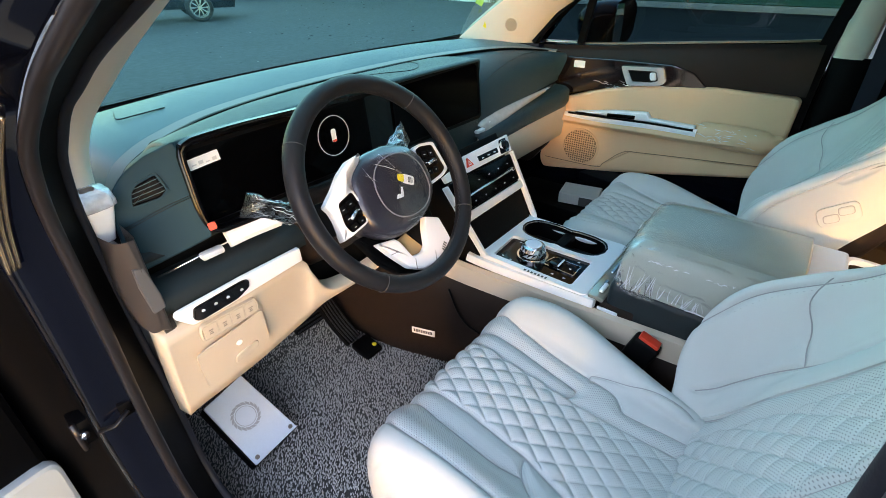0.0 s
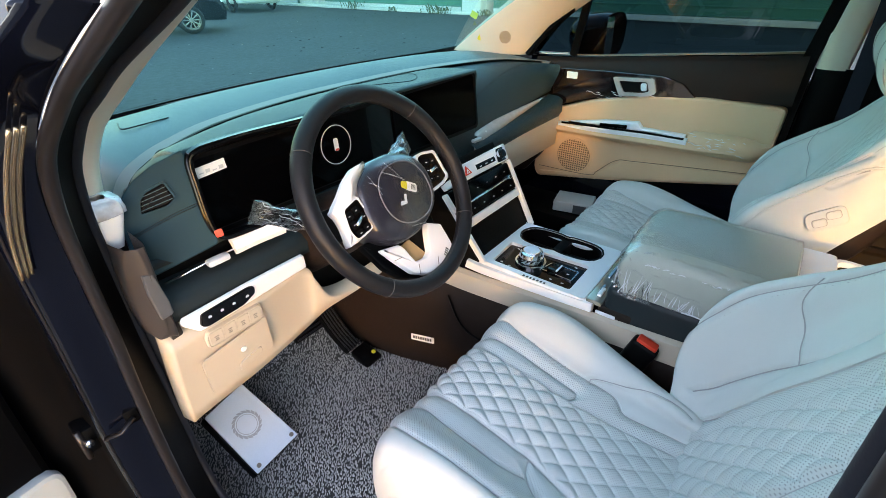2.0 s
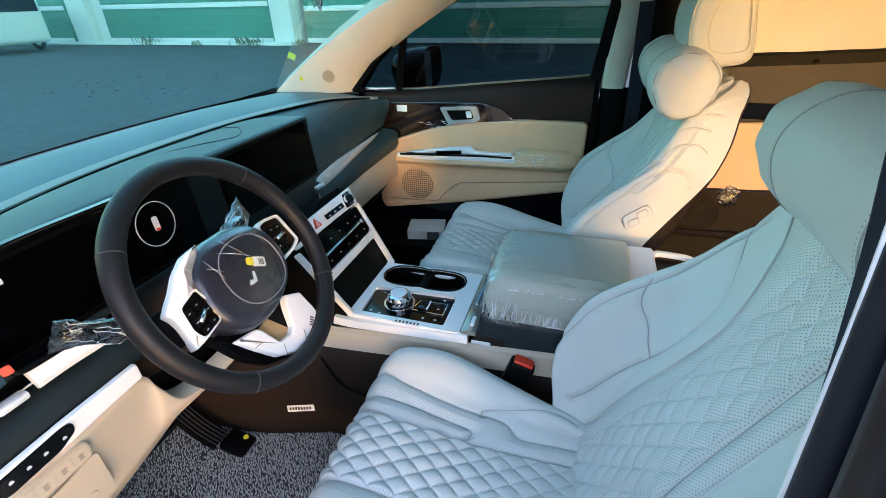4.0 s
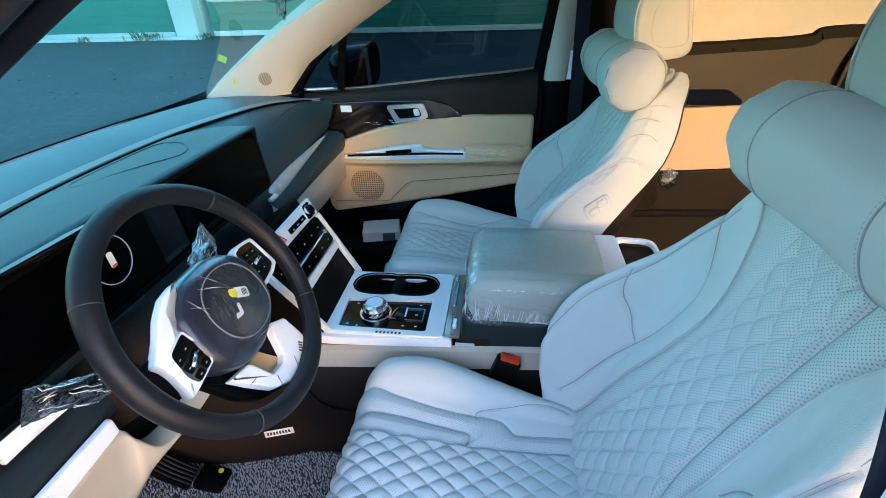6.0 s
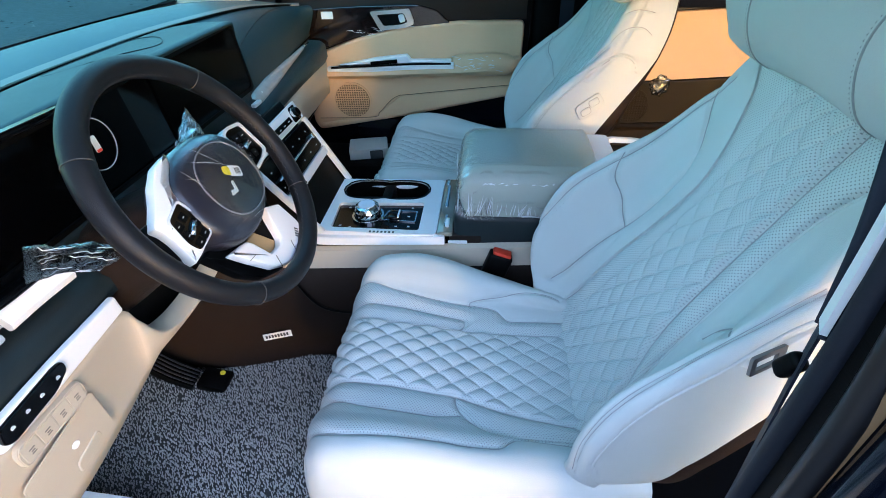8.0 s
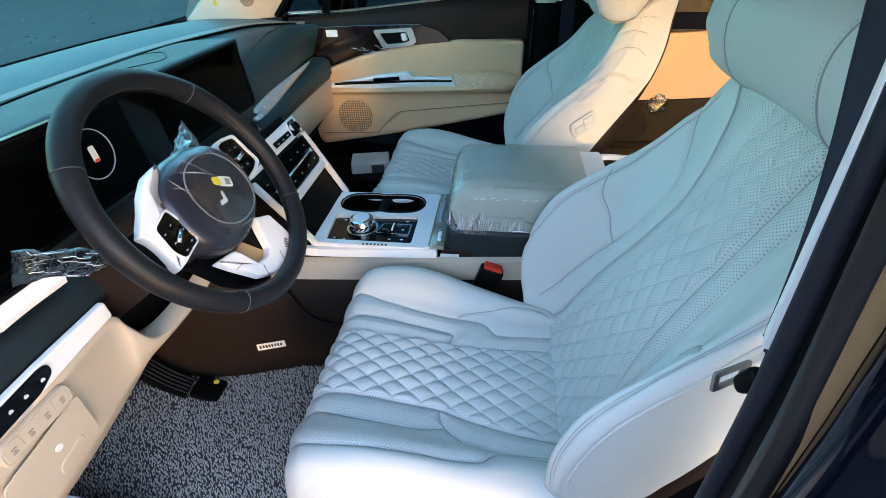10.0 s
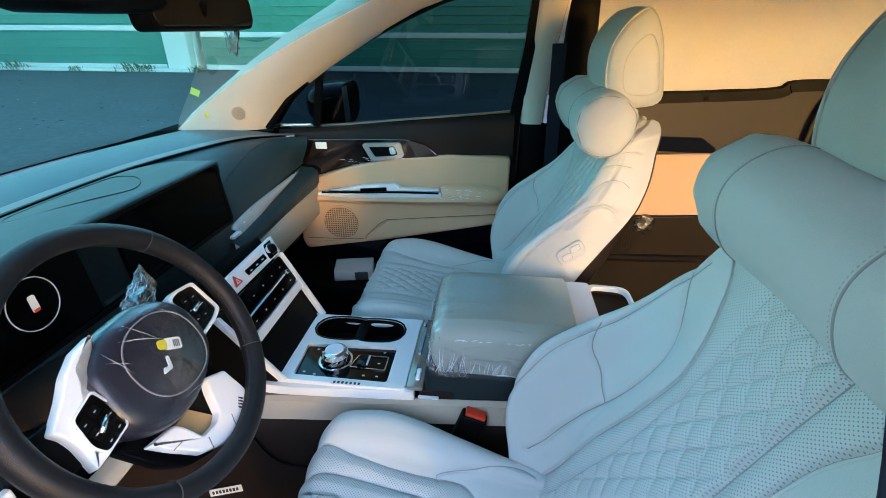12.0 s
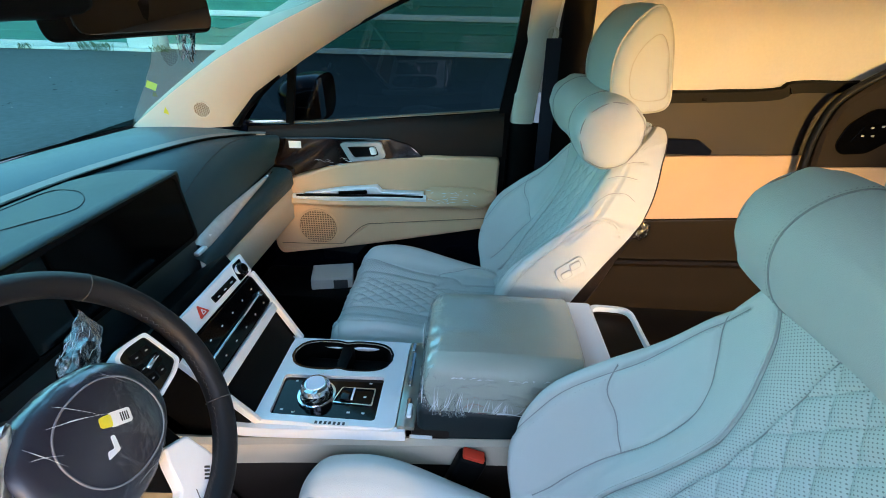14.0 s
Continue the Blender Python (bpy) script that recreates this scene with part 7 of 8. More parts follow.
def armrest():
    a = thing("armrest_pad", "grey leather armrest pad wrapped in clear film", "armrest", (0.01, 0.14, 0.86))
    rows = []
    prof = [(0.295, 0.30), (0.299, 0.58), (0.295, 0.76), (0.284, 0.90), (0.262, 0.985), (0.20, 1.02), (0.10, 1.01), (0.02, 1.0), (0.008, 0.96), (0.004, 0.6), (0.004, 0.3)]
    for x, k in ((-0.122, 0.0), (-0.1225, 0.45), (-0.119, 0.72), (-0.109, 0.89), (-0.085, 0.985), (-0.03, 1.02), (0.03, 1.02), (0.09, 1.0), (0.118, 0.95), (0.130, 0.82), (0.135, 0.55), (0.136, 0.0)):
        row = []
        for y, h in prof:
            row.append((x, 0.15 + (y - 0.15) * (0.86 + 0.14 * min(1, k * 1.02)), 0.872 + 0.106 * h * k if k > 0 else 0.872))
        rows.append([tuple(q) for q in spline(row, 4)])
    me = shift(sheet(rows), (-0.01, -0.14, -0.86))
    part("pad", me, ARM_LEATHER, a)
    # the film lies over the pad, drawn smooth on top and gathered at the front and the near side
    xk = ((-0.122, 0.0), (-0.1225, 0.45), (-0.119, 0.72), (-0.109, 0.89), (-0.085, 0.985), (-0.03, 1.02), (0.03, 1.02), (0.09, 1.0), (0.118, 0.95), (0.130, 0.82), (0.135, 0.55), (0.136, 0.0))
    us = np.unique(np.concatenate([np.linspace(0, 4, 60), np.linspace(4, 7, 30), np.linspace(7, 11, 40)]))
    G = np.zeros((len(us), 131, 3))
    for i, uk in enumerate(us):
        x = float(np.interp(uk, range(12), [p[0] for p in xk]))
        k = float(np.interp(uk, range(12), [p[1] for p in xk]))
        row = [(x, 0.15 + (y - 0.15) * (0.86 + 0.14 * min(1, k * 1.02)), 0.872 + 0.106 * h * k) for y, h in prof]
        line = spline(row, 16)
        for j, t in enumerate(np.linspace(0, len(line) - 1, 131)):
            q = line[int(t)].lerp(line[min(int(t) + 1, len(line) - 1)], t - int(t))
            G[i, j] = q
    N = grid_normals(G)
    N = np.where(np.sum(N * (G - np.array((0.006, 0.15, 0.90))), axis=2, keepdims=True) < 0, -N, N)
    for i in range(G.shape[0]):
        for j in range(G.shape[1]):
            x, y, z = G[i, j]
            wgt = 0.03 + 0.97 * max(float(smooth01(0.245, 0.285, y)), float(smooth01(-0.098, -0.115, x)), 0.7 * float(smooth01(0.115, 0.13, x)))
            fold = 1 - abs(noise.noise((x * 26 + 3 * z, y * 26, z * 34 + 1))) * 2.6
            fine = 1 - abs(noise.noise((x * 70, y * 70 + 4, z * 80))) * 2.4
            G[i, j] += N[i, j] * (0.0022 + wgt * (0.0032 * max(fold, -0.3) + 0.0020 * max(fine, -0.3)))
    part("film", shift(sheet([[Vector(p) for p in r] for r in G[::-1]]), (-0.01, -0.14, -0.86)), SKIN, a, "crinkled clear film")
    rnd = random.Random(7)
    strands = []
    for k in range(34):
        # pale strands paint glints on pleats that rise from the gathered lower corner, along the near side and round
        # the front
        t = rnd.random() ** 1.5
        low, high = 0.874 + 0.006 * rnd.random(), 0.898 + 0.040 * (1 - t) * rnd.uniform(0.4, 1.0)
        lean, wob = rnd.uniform(-0.020, 0.006), rnd.uniform(-0.003, 0.003)
        pts = []
        for q in np.linspace(0, 1, 7):
            z = low + (high - low) * q
            if k % 5 == 4:
                pts.append(Vector((-0.112 + 0.09 * t - lean * q, 0.2995 + rnd.uniform(0, 0.001), z)))
            else:
                pts.append(Vector((-0.1262 - rnd.uniform(0, 0.0012), 0.284 - 0.16 * t + lean * q + wob * math.sin(4 * q), z)))
        w = rnd.uniform(0.0006, 0.0016)
        strands.append(tube(pts, [w * e for e in (0.5, 0.9, 1.0, 0.8, 0.7, 0.45, 0.15)], 5, flat=0.6))
    for k in range(26):
        y, z, size = rnd.uniform(0.03, 0.25), 0.951 + rnd.uniform(-0.004, 0.004), rnd.uniform(0.003, 0.009)
        strands.append(tube([(-0.1195 + (z - 0.951) * -0.6, y + size * q, z + rnd.uniform(-0.0025, 0.0025)) for q in np.linspace(-1, 1, 5)], [0.0002, 0.0007, 0.0010, 0.0006, 0.0002], 5))
    strands.append(tube([(-0.1265, 0.03 + 0.13 * q, 0.8745 + 0.003 * math.sin(9 * q)) for q in np.linspace(0, 1, 14)], [0.0004 + 0.0014 * abs(math.sin(5 * q)) for q in np.linspace(0, 1, 14)], 6))
    tagged(part("film_glint", shift(join(strands), (-0.01, -0.14, -0.86)), CREASE_GLINT, a, "bright pleats in the film"), kind="stuff")
    # the gathered corner of the film, a pleated flap hanging over the pad's front corner
    fan = []
    for q in np.linspace(0, 1, 49):
        top = Vector((-0.121, 0.235, 0.925)).lerp(Vector((-0.070, 0.294, 0.915)), q) + Vector((-0.004, 0.004, 0)) * math.sin(math.pi * q)
        out = Vector((-0.134, 0.215, 0.872)).lerp(Vector((-0.088, 0.312, 0.874)), q) + Vector((-0.016, 0.016, -0.004)) * math.sin(math.pi * q)
        row = []
        for t in np.linspace(0, 1, 9):
            row.append(top.lerp(out, t) + Vector((-0.8, 0.6, 0)) * (0.0036 * t * math.sin(q * 62 + 2 * math.sin(9 * q)) + 0.002 * t * noise.noise((q * 30, t * 6, 2))))
        fan.append(row)
    part("film_end", shift(sheet(fan), (-0.01, -0.14, -0.86)), PLEAT, a, "pleated clear film flap")
    part("film_label", box(0.030, 0.002, 0.045, 0.001, 1, (0.03, 0.170, 0.055)), PAPER, a, "white label")


RAIL_GREY = material("rail_grey", (0.30, 0.29, 0.25), 0.16, metal=0.55, vary=0.3, vscale=30)
# opaque pale colour that stands in for glints on creased film
CREASE_GLINT = material("film_glint", (0.80, 0.82, 0.84), 0.15, vary=0.05, spec=0.8)
ARM_LEATHER = material("armrest_leather", (0.40, 0.42, 0.365), 0.45, vary=0.06, grain=0.03, bump=0.2, bscale=800, kind="leather")


# ---- small things round the driver ----
def buckle(at, turn, name="seat_belt_buckle"):
    b = thing(name, "black seat belt buckle with a red release button", "seat belt buckle", at, group="belt buckles")
    part("body", put(box(0.030, 0.055, 0.13, 0.008, 3, (0, 0, -0.060)), turn), BLACK, b)
    part("release_button", put(box(0.022, 0.042, 0.012, 0.003, 2, (0, 0, 0.006)), turn), RED, b, "red release button")
    return b


def pedals():
    o = Vector((-0.285, 0.955, 0.44))
    p = thing("accelerator_pedal", "black accelerator pedal with a yellow dot", "pedal", o)
    arm = spline([(-0.300, 1.16, 0.70), (-0.305, 1.09, 0.58), (-0.300, 1.03, 0.50), (-0.292, 0.975, 0.45)], 4)
    part("pedal_arm", shift(sweep(arm, [(-0.010, -0.026), (0.010, -0.026), (0.010, 0.026), (-0.010, 0.026)], (0, -0.8, 0.6)), -o), BLACK, p)
    for k in range(5):
        part("rib", shift(tube([q + Vector((-0.020 + k * 0.010, -0.009, 0.007)) for q in arm], 0.002, 6), -o), RUBBER, p)
    part("pedal_foot", put(box(0.062, 0.075, 0.026, 0.006, 2, (0.012, -0.018, -0.010)), Matrix.Rotation(radians(14), 4, 'X')), BLACK, p)
    part("dot", disc(0.007, 0.002, 14, 0.0005, Matrix.Rotation(radians(14), 4, 'X') @ Matrix.Translation((0.030, -0.030, 0.003))), YELLOW, p, "yellow dot")
    b = thing("brake_pedal", "black ribbed brake pedal", "pedal", (-0.365, 1.10, 0.53))
    R = Matrix.Rotation(radians(52), 4, 'X')
    part("pad", put(box(0.105, 0.075, 0.016, 0.006, 2), R), BLACK, b)
    for k in range(6):
        part("rib", put(box(0.095, 0.005, 0.005, 0.0015, 1, (0, -0.030 + k * 0.012, 0.0095)), R), RUBBER, b)
    part("pedal_arm", tube([(0.01, 0.02, 0.0), (0.01, 0.10, 0.22)], 0.010, 8), BLACK, b)


def footrest():
    o = Vector((-0.668, 0.930, 0.500))
    f = thing("footrest_plate", "brushed metal footrest plate with an engraved wreath", "footrest", o)
    m = plane_at((0, 0, 0), (0.985, 0.17, 0.0), (0.0, 0.82, 0.58))
    out = round_poly([(-0.063, -0.092), (0.063, -0.098), (0.056, 0.094), (-0.058, 0.090)], 0.004)
    part("plate", slab(out, 0.006, m, 0.0015), ALU, f)
    part("rubber_base", slab([(x * 1.06, y * 1.02) for x, y in out], 0.03, m @ Matrix.Translation((0, 0, -0.032)), 0.004), BLACK, f, "black rubber base")
    for x, y in ((-0.050, -0.080), (0.051, -0.086)):
        part("screw", disc(0.0055, 0.003, 12, 0.001, m @ Matrix.Translation((x, y, 0.006))), RIBBON, f, "dark screw")
    c = Vector((-0.004, 0.010, 0.0062))
    part("engraving", put(ring_mesh(0.0235, 0.0250, 0.0006, 36), m @ Matrix.Translation(c)), ENGRAVED, f, "engraved ring")
    for k in range(18):
        t = 2 * math.pi * k / 18 + 0.17
        lf = slab(round_poly([(-0.003, 0), (0.003, 0.002), (0.006, 0.010), (0.0, 0.008)], 0.001), 0.0006, m @ Matrix.Translation(c) @ Matrix.Rotation(t, 4, 'Z') @ Matrix.Translation((0.031, 0, 0)) @ Matrix.Rotation(0.4, 4, 'Z') @ Matrix.Scale(1.25, 4), 0)
        part("leaf_mark", lf, ENGRAVED, f)


def mat_z(y):
    return float(np.interp(y, [0.4, 0.95, 1.10, 1.22, 1.34], [0.414, 0.414, 0.447, 0.538, 0.72]))


def floor_mat():
    G = []
    for y in np.linspace(0.42, 1.30, 48):
        row = []
        for x in np.linspace(-0.80, -0.155, 34):
            z = mat_z(y) + 0.004 * noise.noise((x * 5, y * 5, 0))
            row.append((x, y, z))
        G.append(row)
    fm = thing("floor_mat", "grey looped coil floor mat", "floor mat", (-0.45, 0.8, 0.41))
    ob = part("mat", shift(sheet(G), (0.45, -0.8, -0.41)), MAT_WEAVE, fm)
    # loose loops standing out of the coil
    rng = random.Random(4)
    V, F = [], []
    cells = [(c, r) for c in range(105) for r in range(205) if rng.random() < 0.80]
    for c, r in cells:
        x, y = -0.79 + 0.006 * (c + 0.5 * (r % 2)) + rng.gauss(0, 0.0016), 0.45 + 0.004 * r + rng.gauss(0, 0.0012)
        z = mat_z(y) + 0.004 * noise.noise((x * 5, y * 5, 0))
        a, l, w, h = rng.gauss(0.45, 0.35), rng.uniform(0.0048, 0.0070), rng.uniform(0.0010, 0.0015), rng.uniform(0.0025, 0.0045)
        dx, dy = math.cos(a) * l / 2, math.sin(a) * l / 2
        nx, ny = -math.sin(a) * w, math.cos(a) * w
        i = len(V)
        for t, hh in ((-1, 0), (-0.4, h), (0.4, h), (1, 0)):
            V += [(x + dx * t + nx, y + dy * t + ny, z + hh), (x + dx * t - nx, y + dy * t - ny, z + hh)]
        F += [(i, i + 1, i + 3, i + 2), (i + 2, i + 3, i + 5, i + 4), (i + 4, i + 5, i + 7, i + 6)]
    lo = part("mat_surface", shift(to_mesh("loops", V, F), (0.45, -0.8, -0.41)), LOOP, fm)
    tagged(lo, kind="stuff")


LOOP = material("coil_loop", (0.40, 0.385, 0.365), 0.6, vary=0.25, vscale=60)


def small_labels():
    l = thing("console_label", "white paper label on the dark console side", "label", (-0.1915, 0.775, 0.525))
    m = plane_at((0, 0, 0), (0.32, -1, 0.02), (0.02, 0, 1))
    part("paper", slab([(-0.036, -0.011), (0.036, -0.011), (0.036, 0.011), (-0.036, 0.011)], 0.001, m, 0), PAPER, l)
    for k in range(8):
        part("print_bar", slab([(-0.030 + k * 0.0075, -0.005), (-0.025 + k * 0.0075, -0.005), (-0.025 + k * 0.0075, 0.005), (-0.030 + k * 0.0075, 0.005)], 0.0004, m @ Matrix.Translation((0, 0, 0.001)), 0), INK, l)
    k = thing("pillar_cap_wrap", "white wrapped trim cap at the foot of the A-pillar", "wrapping", (-0.793, 0.872, 1.122))
    rows = []
    for z, r in ((-0.024, 0.020), (0.004, 0.0235), (0.028, 0.0265), (0.030, 0.0295), (0.038, 0.029), (0.050, 0.025), (0.053, 0.010)):
        rows.append([(r * np.sign(math.cos(t)) * abs(math.cos(t)) ** 0.5 - 0.25 * (0.03 - z) * 0.6, r * 1.1 * np.sign(math.sin(t)) * abs(math.sin(t)) ** 0.5, z) for t in np.linspace(0, 2 * math.pi, 40, endpoint=False)])
    part("cap", sheet(rows[:3], True), WHITE, k)
    part("crinkled_top", sheet([[(x + 0.003 * noise.noise((i * 2.9, 3, 1)), y + 0.004 * noise.noise((i * 2.3, 1, 5)), z + 0.002 * noise.noise((i * 3.3, z * 99, 5))) for i, (x, y, z) in enumerate(r)] for r in rows[2:]], True), CAP_FILM, k, "crinkled white film")
    s = thing("cheek_label", "small white label on the dash end", "label", (-0.7955, 0.87, 0.945))
    part("paper", slab([(-0.016, -0.012), (0.016, -0.012), (0.016, 0.012), (-0.016, 0.012)], 0.001, plane_at((0, 0, 0), (0, 0.5, -0.86), (0, 0.86, 0.5)), 0), PAPER, s)

# ---- passenger door ----
def passenger_door():
    d = thing("passenger_door", "closed front passenger door with brown upper, beige leather panel and chrome handle", "car door", (0.82, 0.55, 0.8))
    inv = Matrix.Translation((-0.82, -0.55, -0.8))
    def dp(name, me, mat, label="", parent=d):
        ob = part(name, me, mat, parent, label)
        if parent is d:
            ob.matrix_parent_inverse = inv
        return ob
    dp("door_shell", side_slab([(1.02, 0.42), (1.02, 1.165), (0.70, 1.180), (0.11, 1.235), (0.11, 0.42)], 0.875, 0.055, -1, 0.004), PAINT)
    # brown upper trim, gently swelling
    top = [(0.99, 1.160), (0.85, 1.168), (0.70, 1.180), (0.45, 1.204), (0.25, 1.222), (0.12, 1.236)]
    bot = [(0.99, 1.000), (0.85, 1.000), (0.70, 1.040), (0.45, 1.075), (0.25, 1.088), (0.12, 1.090)]
    G = []
    for (y, zt), (_, zb) in zip(top, bot):
        G.append([(0.835, y, zt), (0.820, y, zt - 0.002), (0.803, y, zt - 0.02), (0.797, y, zt * 0.6 + zb * 0.4), (0.790, y, zt * 0.3 + zb * 0.7), (0.790, y, zb)])
    cols = [[tuple(q) for q in spline(c, 5)] for c in zip(*G)]
    dp("upper_trim", sheet(cols), BROWN, "dark brown upper trim")
    dp("sill_strip", sweep(spline([(0.832, y, z + 0.006) for y, z in top], 4), [(-0.005, -0.010), (0.0005, -0.010), (0.0005, 0.008), (-0.005, 0.010)], (0, 0, 1)), TAN_BAND, "tan window sill strip")
    # beige leather field with a raised lower pocket
    field = [(0.945, 0.722), (0.925, 0.684), (0.60, 0.737), (0.30, 0.797), (0.13, 0.832), (0.125, 1.085), (0.35, 1.088), (0.55, 1.070), (0.72, 1.035), (0.92, 0.965)]
    fb = dp("beige_panel", side_slab(field, 0.812, 0.034, -1, 0.010, 0.02, 4), BEIGE_DOOR, "beige leather door panel")
    dp("pocket_rim", side_slab([(0.915, 0.714), (0.905, 0.698), (0.60, 0.748), (0.14, 0.838), (0.14, 0.868), (0.58, 0.828), (0.69, 0.745)], 0.780, 0.008, -1, 0.004, 0.01, 4), BEIGE_DOOR)
    dp("pocket_line", tube(spline([(0.775, 0.915, 0.735), (0.772, 0.70, 0.742), (0.772, 0.665, 0.765), (0.772, 0.60, 0.822), (0.772, 0.52, 0.835), (0.772, 0.14, 0.872)], 6), 0.0014, 6), TAN_BAND)
    # speaker grille: a rim, a dark well and a lattice
    sp = dp("speaker_grille", put(ring_mesh(0.066, 0.072, 0.004, 36), Matrix.Translation((0.779, 0.772, 0.806)) @ Matrix.Rotation(radians(-90), 4, 'Y') @ Matrix.Diagonal((1.0, 1.05, 1, 1))), BEIGE_DOOR, "round speaker grille")
    part("speaker_well", put(disc(0.068, 0.002, 32, 0), Matrix.Translation((0.7785, 0.772, 0.806)) @ Matrix.Rotation(radians(-90), 4, 'Y')), TAN_BAND, sp)
    bars = []
    for k in range(-7, 8):
        h = math.sqrt(max(0, 0.066 ** 2 - (k * 0.009) ** 2))
        bars.append(box(0.002, 0.0022, 2 * h, 0, 1, (0.7755, 0.772 + k * 0.009, 0.806)))
        bars.append(box(0.002, 2 * h, 0.0022, 0, 1, (0.7755, 0.772, 0.806 + k * 0.009)))
    tagged(part("lattice", join(bars), BEIGE_DOOR, sp), kind="stuff")
    # glossy panel with the inner handle
    gp = round_poly([(0.955, 1.128), (0.90, 0.985), (0.72, 1.035), (0.58, 1.065), (0.38, 1.078), (0.43, 1.122), (0.50, 1.140), (0.70, 1.138)], 0.010)
    g = dp("gloss_panel", side_slab(gp, 0.795, 0.014, -1, 0.003), GLOSS_BROWN, "glossy dark trim panel")
    hm = lambda pts, x, dep: side_slab(pts, x, dep, -1, 0.004)
    ho = round_poly([(0.665, 1.122), (0.525, 1.130), (0.508, 1.082), (0.535, 1.070), (0.632, 1.060)], 0.010)
    hi = [(0.588 + (y - 0.588) * 0.70, 1.096 + (z - 1.096) * 0.60) for y, z in ho]
    h = dp("handle_bezel", side_slab(ho, 0.785, 0.016, -1, 0.004, hole=hi), BEZEL, "chrome handle bezel")
    dp("handle_well", side_slab(hi, 0.783, 0.006, -1, 0), BLACK)
    dp("handle_lever", side_slab(round_poly([(0.566, 1.110), (0.546, 1.112), (0.540, 1.088), (0.560, 1.085)], 0.006), 0.779, 0.010, -1, 0.004), SILVER, "silver release lever")
    dp("sticker", side_slab([(0.842, 1.122), (0.800, 1.122), (0.800, 1.098), (0.842, 1.098)], 0.7805, 0.001, -1, 0), PAPER, "small white sticker")
    # armrest with the window switch strip
    sl = spline([(0.770, 0.845, 0.925), (0.752, 0.70, 0.935), (0.745, 0.52, 0.945), (0.742, 0.37, 0.948)], 6)
    dp("armrest_body", sweep(spline([(0.785, 0.85, 0.915), (0.770, 0.70, 0.922), (0.762, 0.52, 0.930), (0.760, 0.37, 0.935), (0.765, 0.20, 0.945), (0.785, 0.14, 0.955)], 5), [(-0.022, -0.03), (0.014, -0.03), (0.020, 0.0), (0.014, 0.022), (-0.010, 0.028), (-0.024, 0.014)], (0, 0, 1)), BEIGE_DOOR, "beige door armrest")
    dp("pull_strip", sweep(sl, [(-0.012, -0.010), (0.008, -0.010), (0.012, 0.002), (0.006, 0.010), (-0.012, 0.010)], (-0.35, 0, 1)), WHITE, "silver pull strip under film")
    dp("pull_strip_upper", side_slab(round_poly([(0.800, 0.945), (0.66, 0.972), (0.54, 0.984), (0.525, 0.966), (0.38, 0.966), (0.38, 0.954), (0.60, 0.952)], 0.004), 0.768, 0.024, -1, 0.004), SILVER, "silver upper strip")
    dp("strip_gap", sweep(spline([(0.758, 0.83, 0.936), (0.742, 0.70, 0.946), (0.736, 0.52, 0.955), (0.734, 0.38, 0.957)], 5), [(-0.003, -0.003), (0.003, -0.003), (0.003, 0.003), (-0.003, 0.003)], (0, 0, 1)), BLACK)
    dp("window_switch", side_slab(round_poly([(0.675, 0.962), (0.575, 0.970), (0.575, 0.956), (0.675, 0.950)], 0.003), 0.746, 0.004, -1, 0.001), PIANO, "black window switch")
    pad = []
    for y, k in ((0.372, 0.75), (0.36, 0.95), (0.30, 1.05), (0.24, 1.1), (0.18, 1.0), (0.155, 0.7)):
        pad.append([(0.772 - 0.035 * k * math.sin(t) ** 0.8, y, 0.945 + 0.036 * k * -math.cos(t)) for t in np.linspace(0, math.pi, 12)])
    dp("armrest_pad", sheet(pad), BEIGE_DOOR, "padded armrest")
    # glints on the film over pad and panel, painted as pale strands
    rnd = random.Random(11)
    strands = []
    for k in range(30):
        y, a0, size = rnd.uniform(0.20, 0.365), rnd.uniform(0.45, 0.95) * math.pi / 1.2, rnd.uniform(0.004, 0.014)
        turn = rnd.uniform(-1, 1)
        strands.append(tube([(0.772 - 0.0385 * math.sin(a0 + 0.12 * turn * q), y + size * q, 0.945 - 0.040 * math.cos(a0 + 0.12 * turn * q) + rnd.uniform(-0.001, 0.001)) for q in np.linspace(-1, 1, 5)], [0.0002, 0.0008, 0.0011, 0.0006, 0.0002], 5))
    for k in range(16):
        y, z, size = rnd.uniform(0.50, 0.75), rnd.uniform(1.045, 1.075), rnd.uniform(0.006, 0.022)
        strands.append(tube([(0.7805, y + size * q, z - 0.25 * (y - 0.62) * 0.5 + size * q * rnd.uniform(-0.4, 0.4)) for q in np.linspace(-1, 1, 5)], [0.0002, 0.0006, 0.0009, 0.0005, 0.0002], 5))
    tagged(dp("film_glint", join(strands), CREASE_GLINT, "bright creases of clear film"), kind="stuff")
    # window frame, glass, quarter light
    fr = [(0.12, 1.235), (0.085, 1.62)]
    dp("rear_frame", sweep([(0.815, 0.125, 0.80), (0.822, 0.125, 1.05), (0.828, 0.120, 1.23), (0.775, 0.088, 1.45), (0.745, 0.075, 1.60), (0.725, 0.07, 1.70)], [(-0.020, -0.012), (0.018, -0.012), (0.018, 0.012), (-0.020, 0.012)], (0, 1, 0)), BLACK, "black rear window frame")
    up = [(0.79, 1.02, 1.17), (0.79, 0.97, 1.235), (0.772, 0.80, 1.375), (0.755, 0.62, 1.475), (0.73, 0.42, 1.565), (0.715, 0.30, 1.60), (0.705, 0.08, 1.625)]
    dp("front_frame", sweep(spline(up, 5), [(-0.014, -0.016), (0.016, -0.016), (0.016, 0.014), (-0.014, 0.014)], (-1, 0, 0.2)), BLACK, "black front window frame")
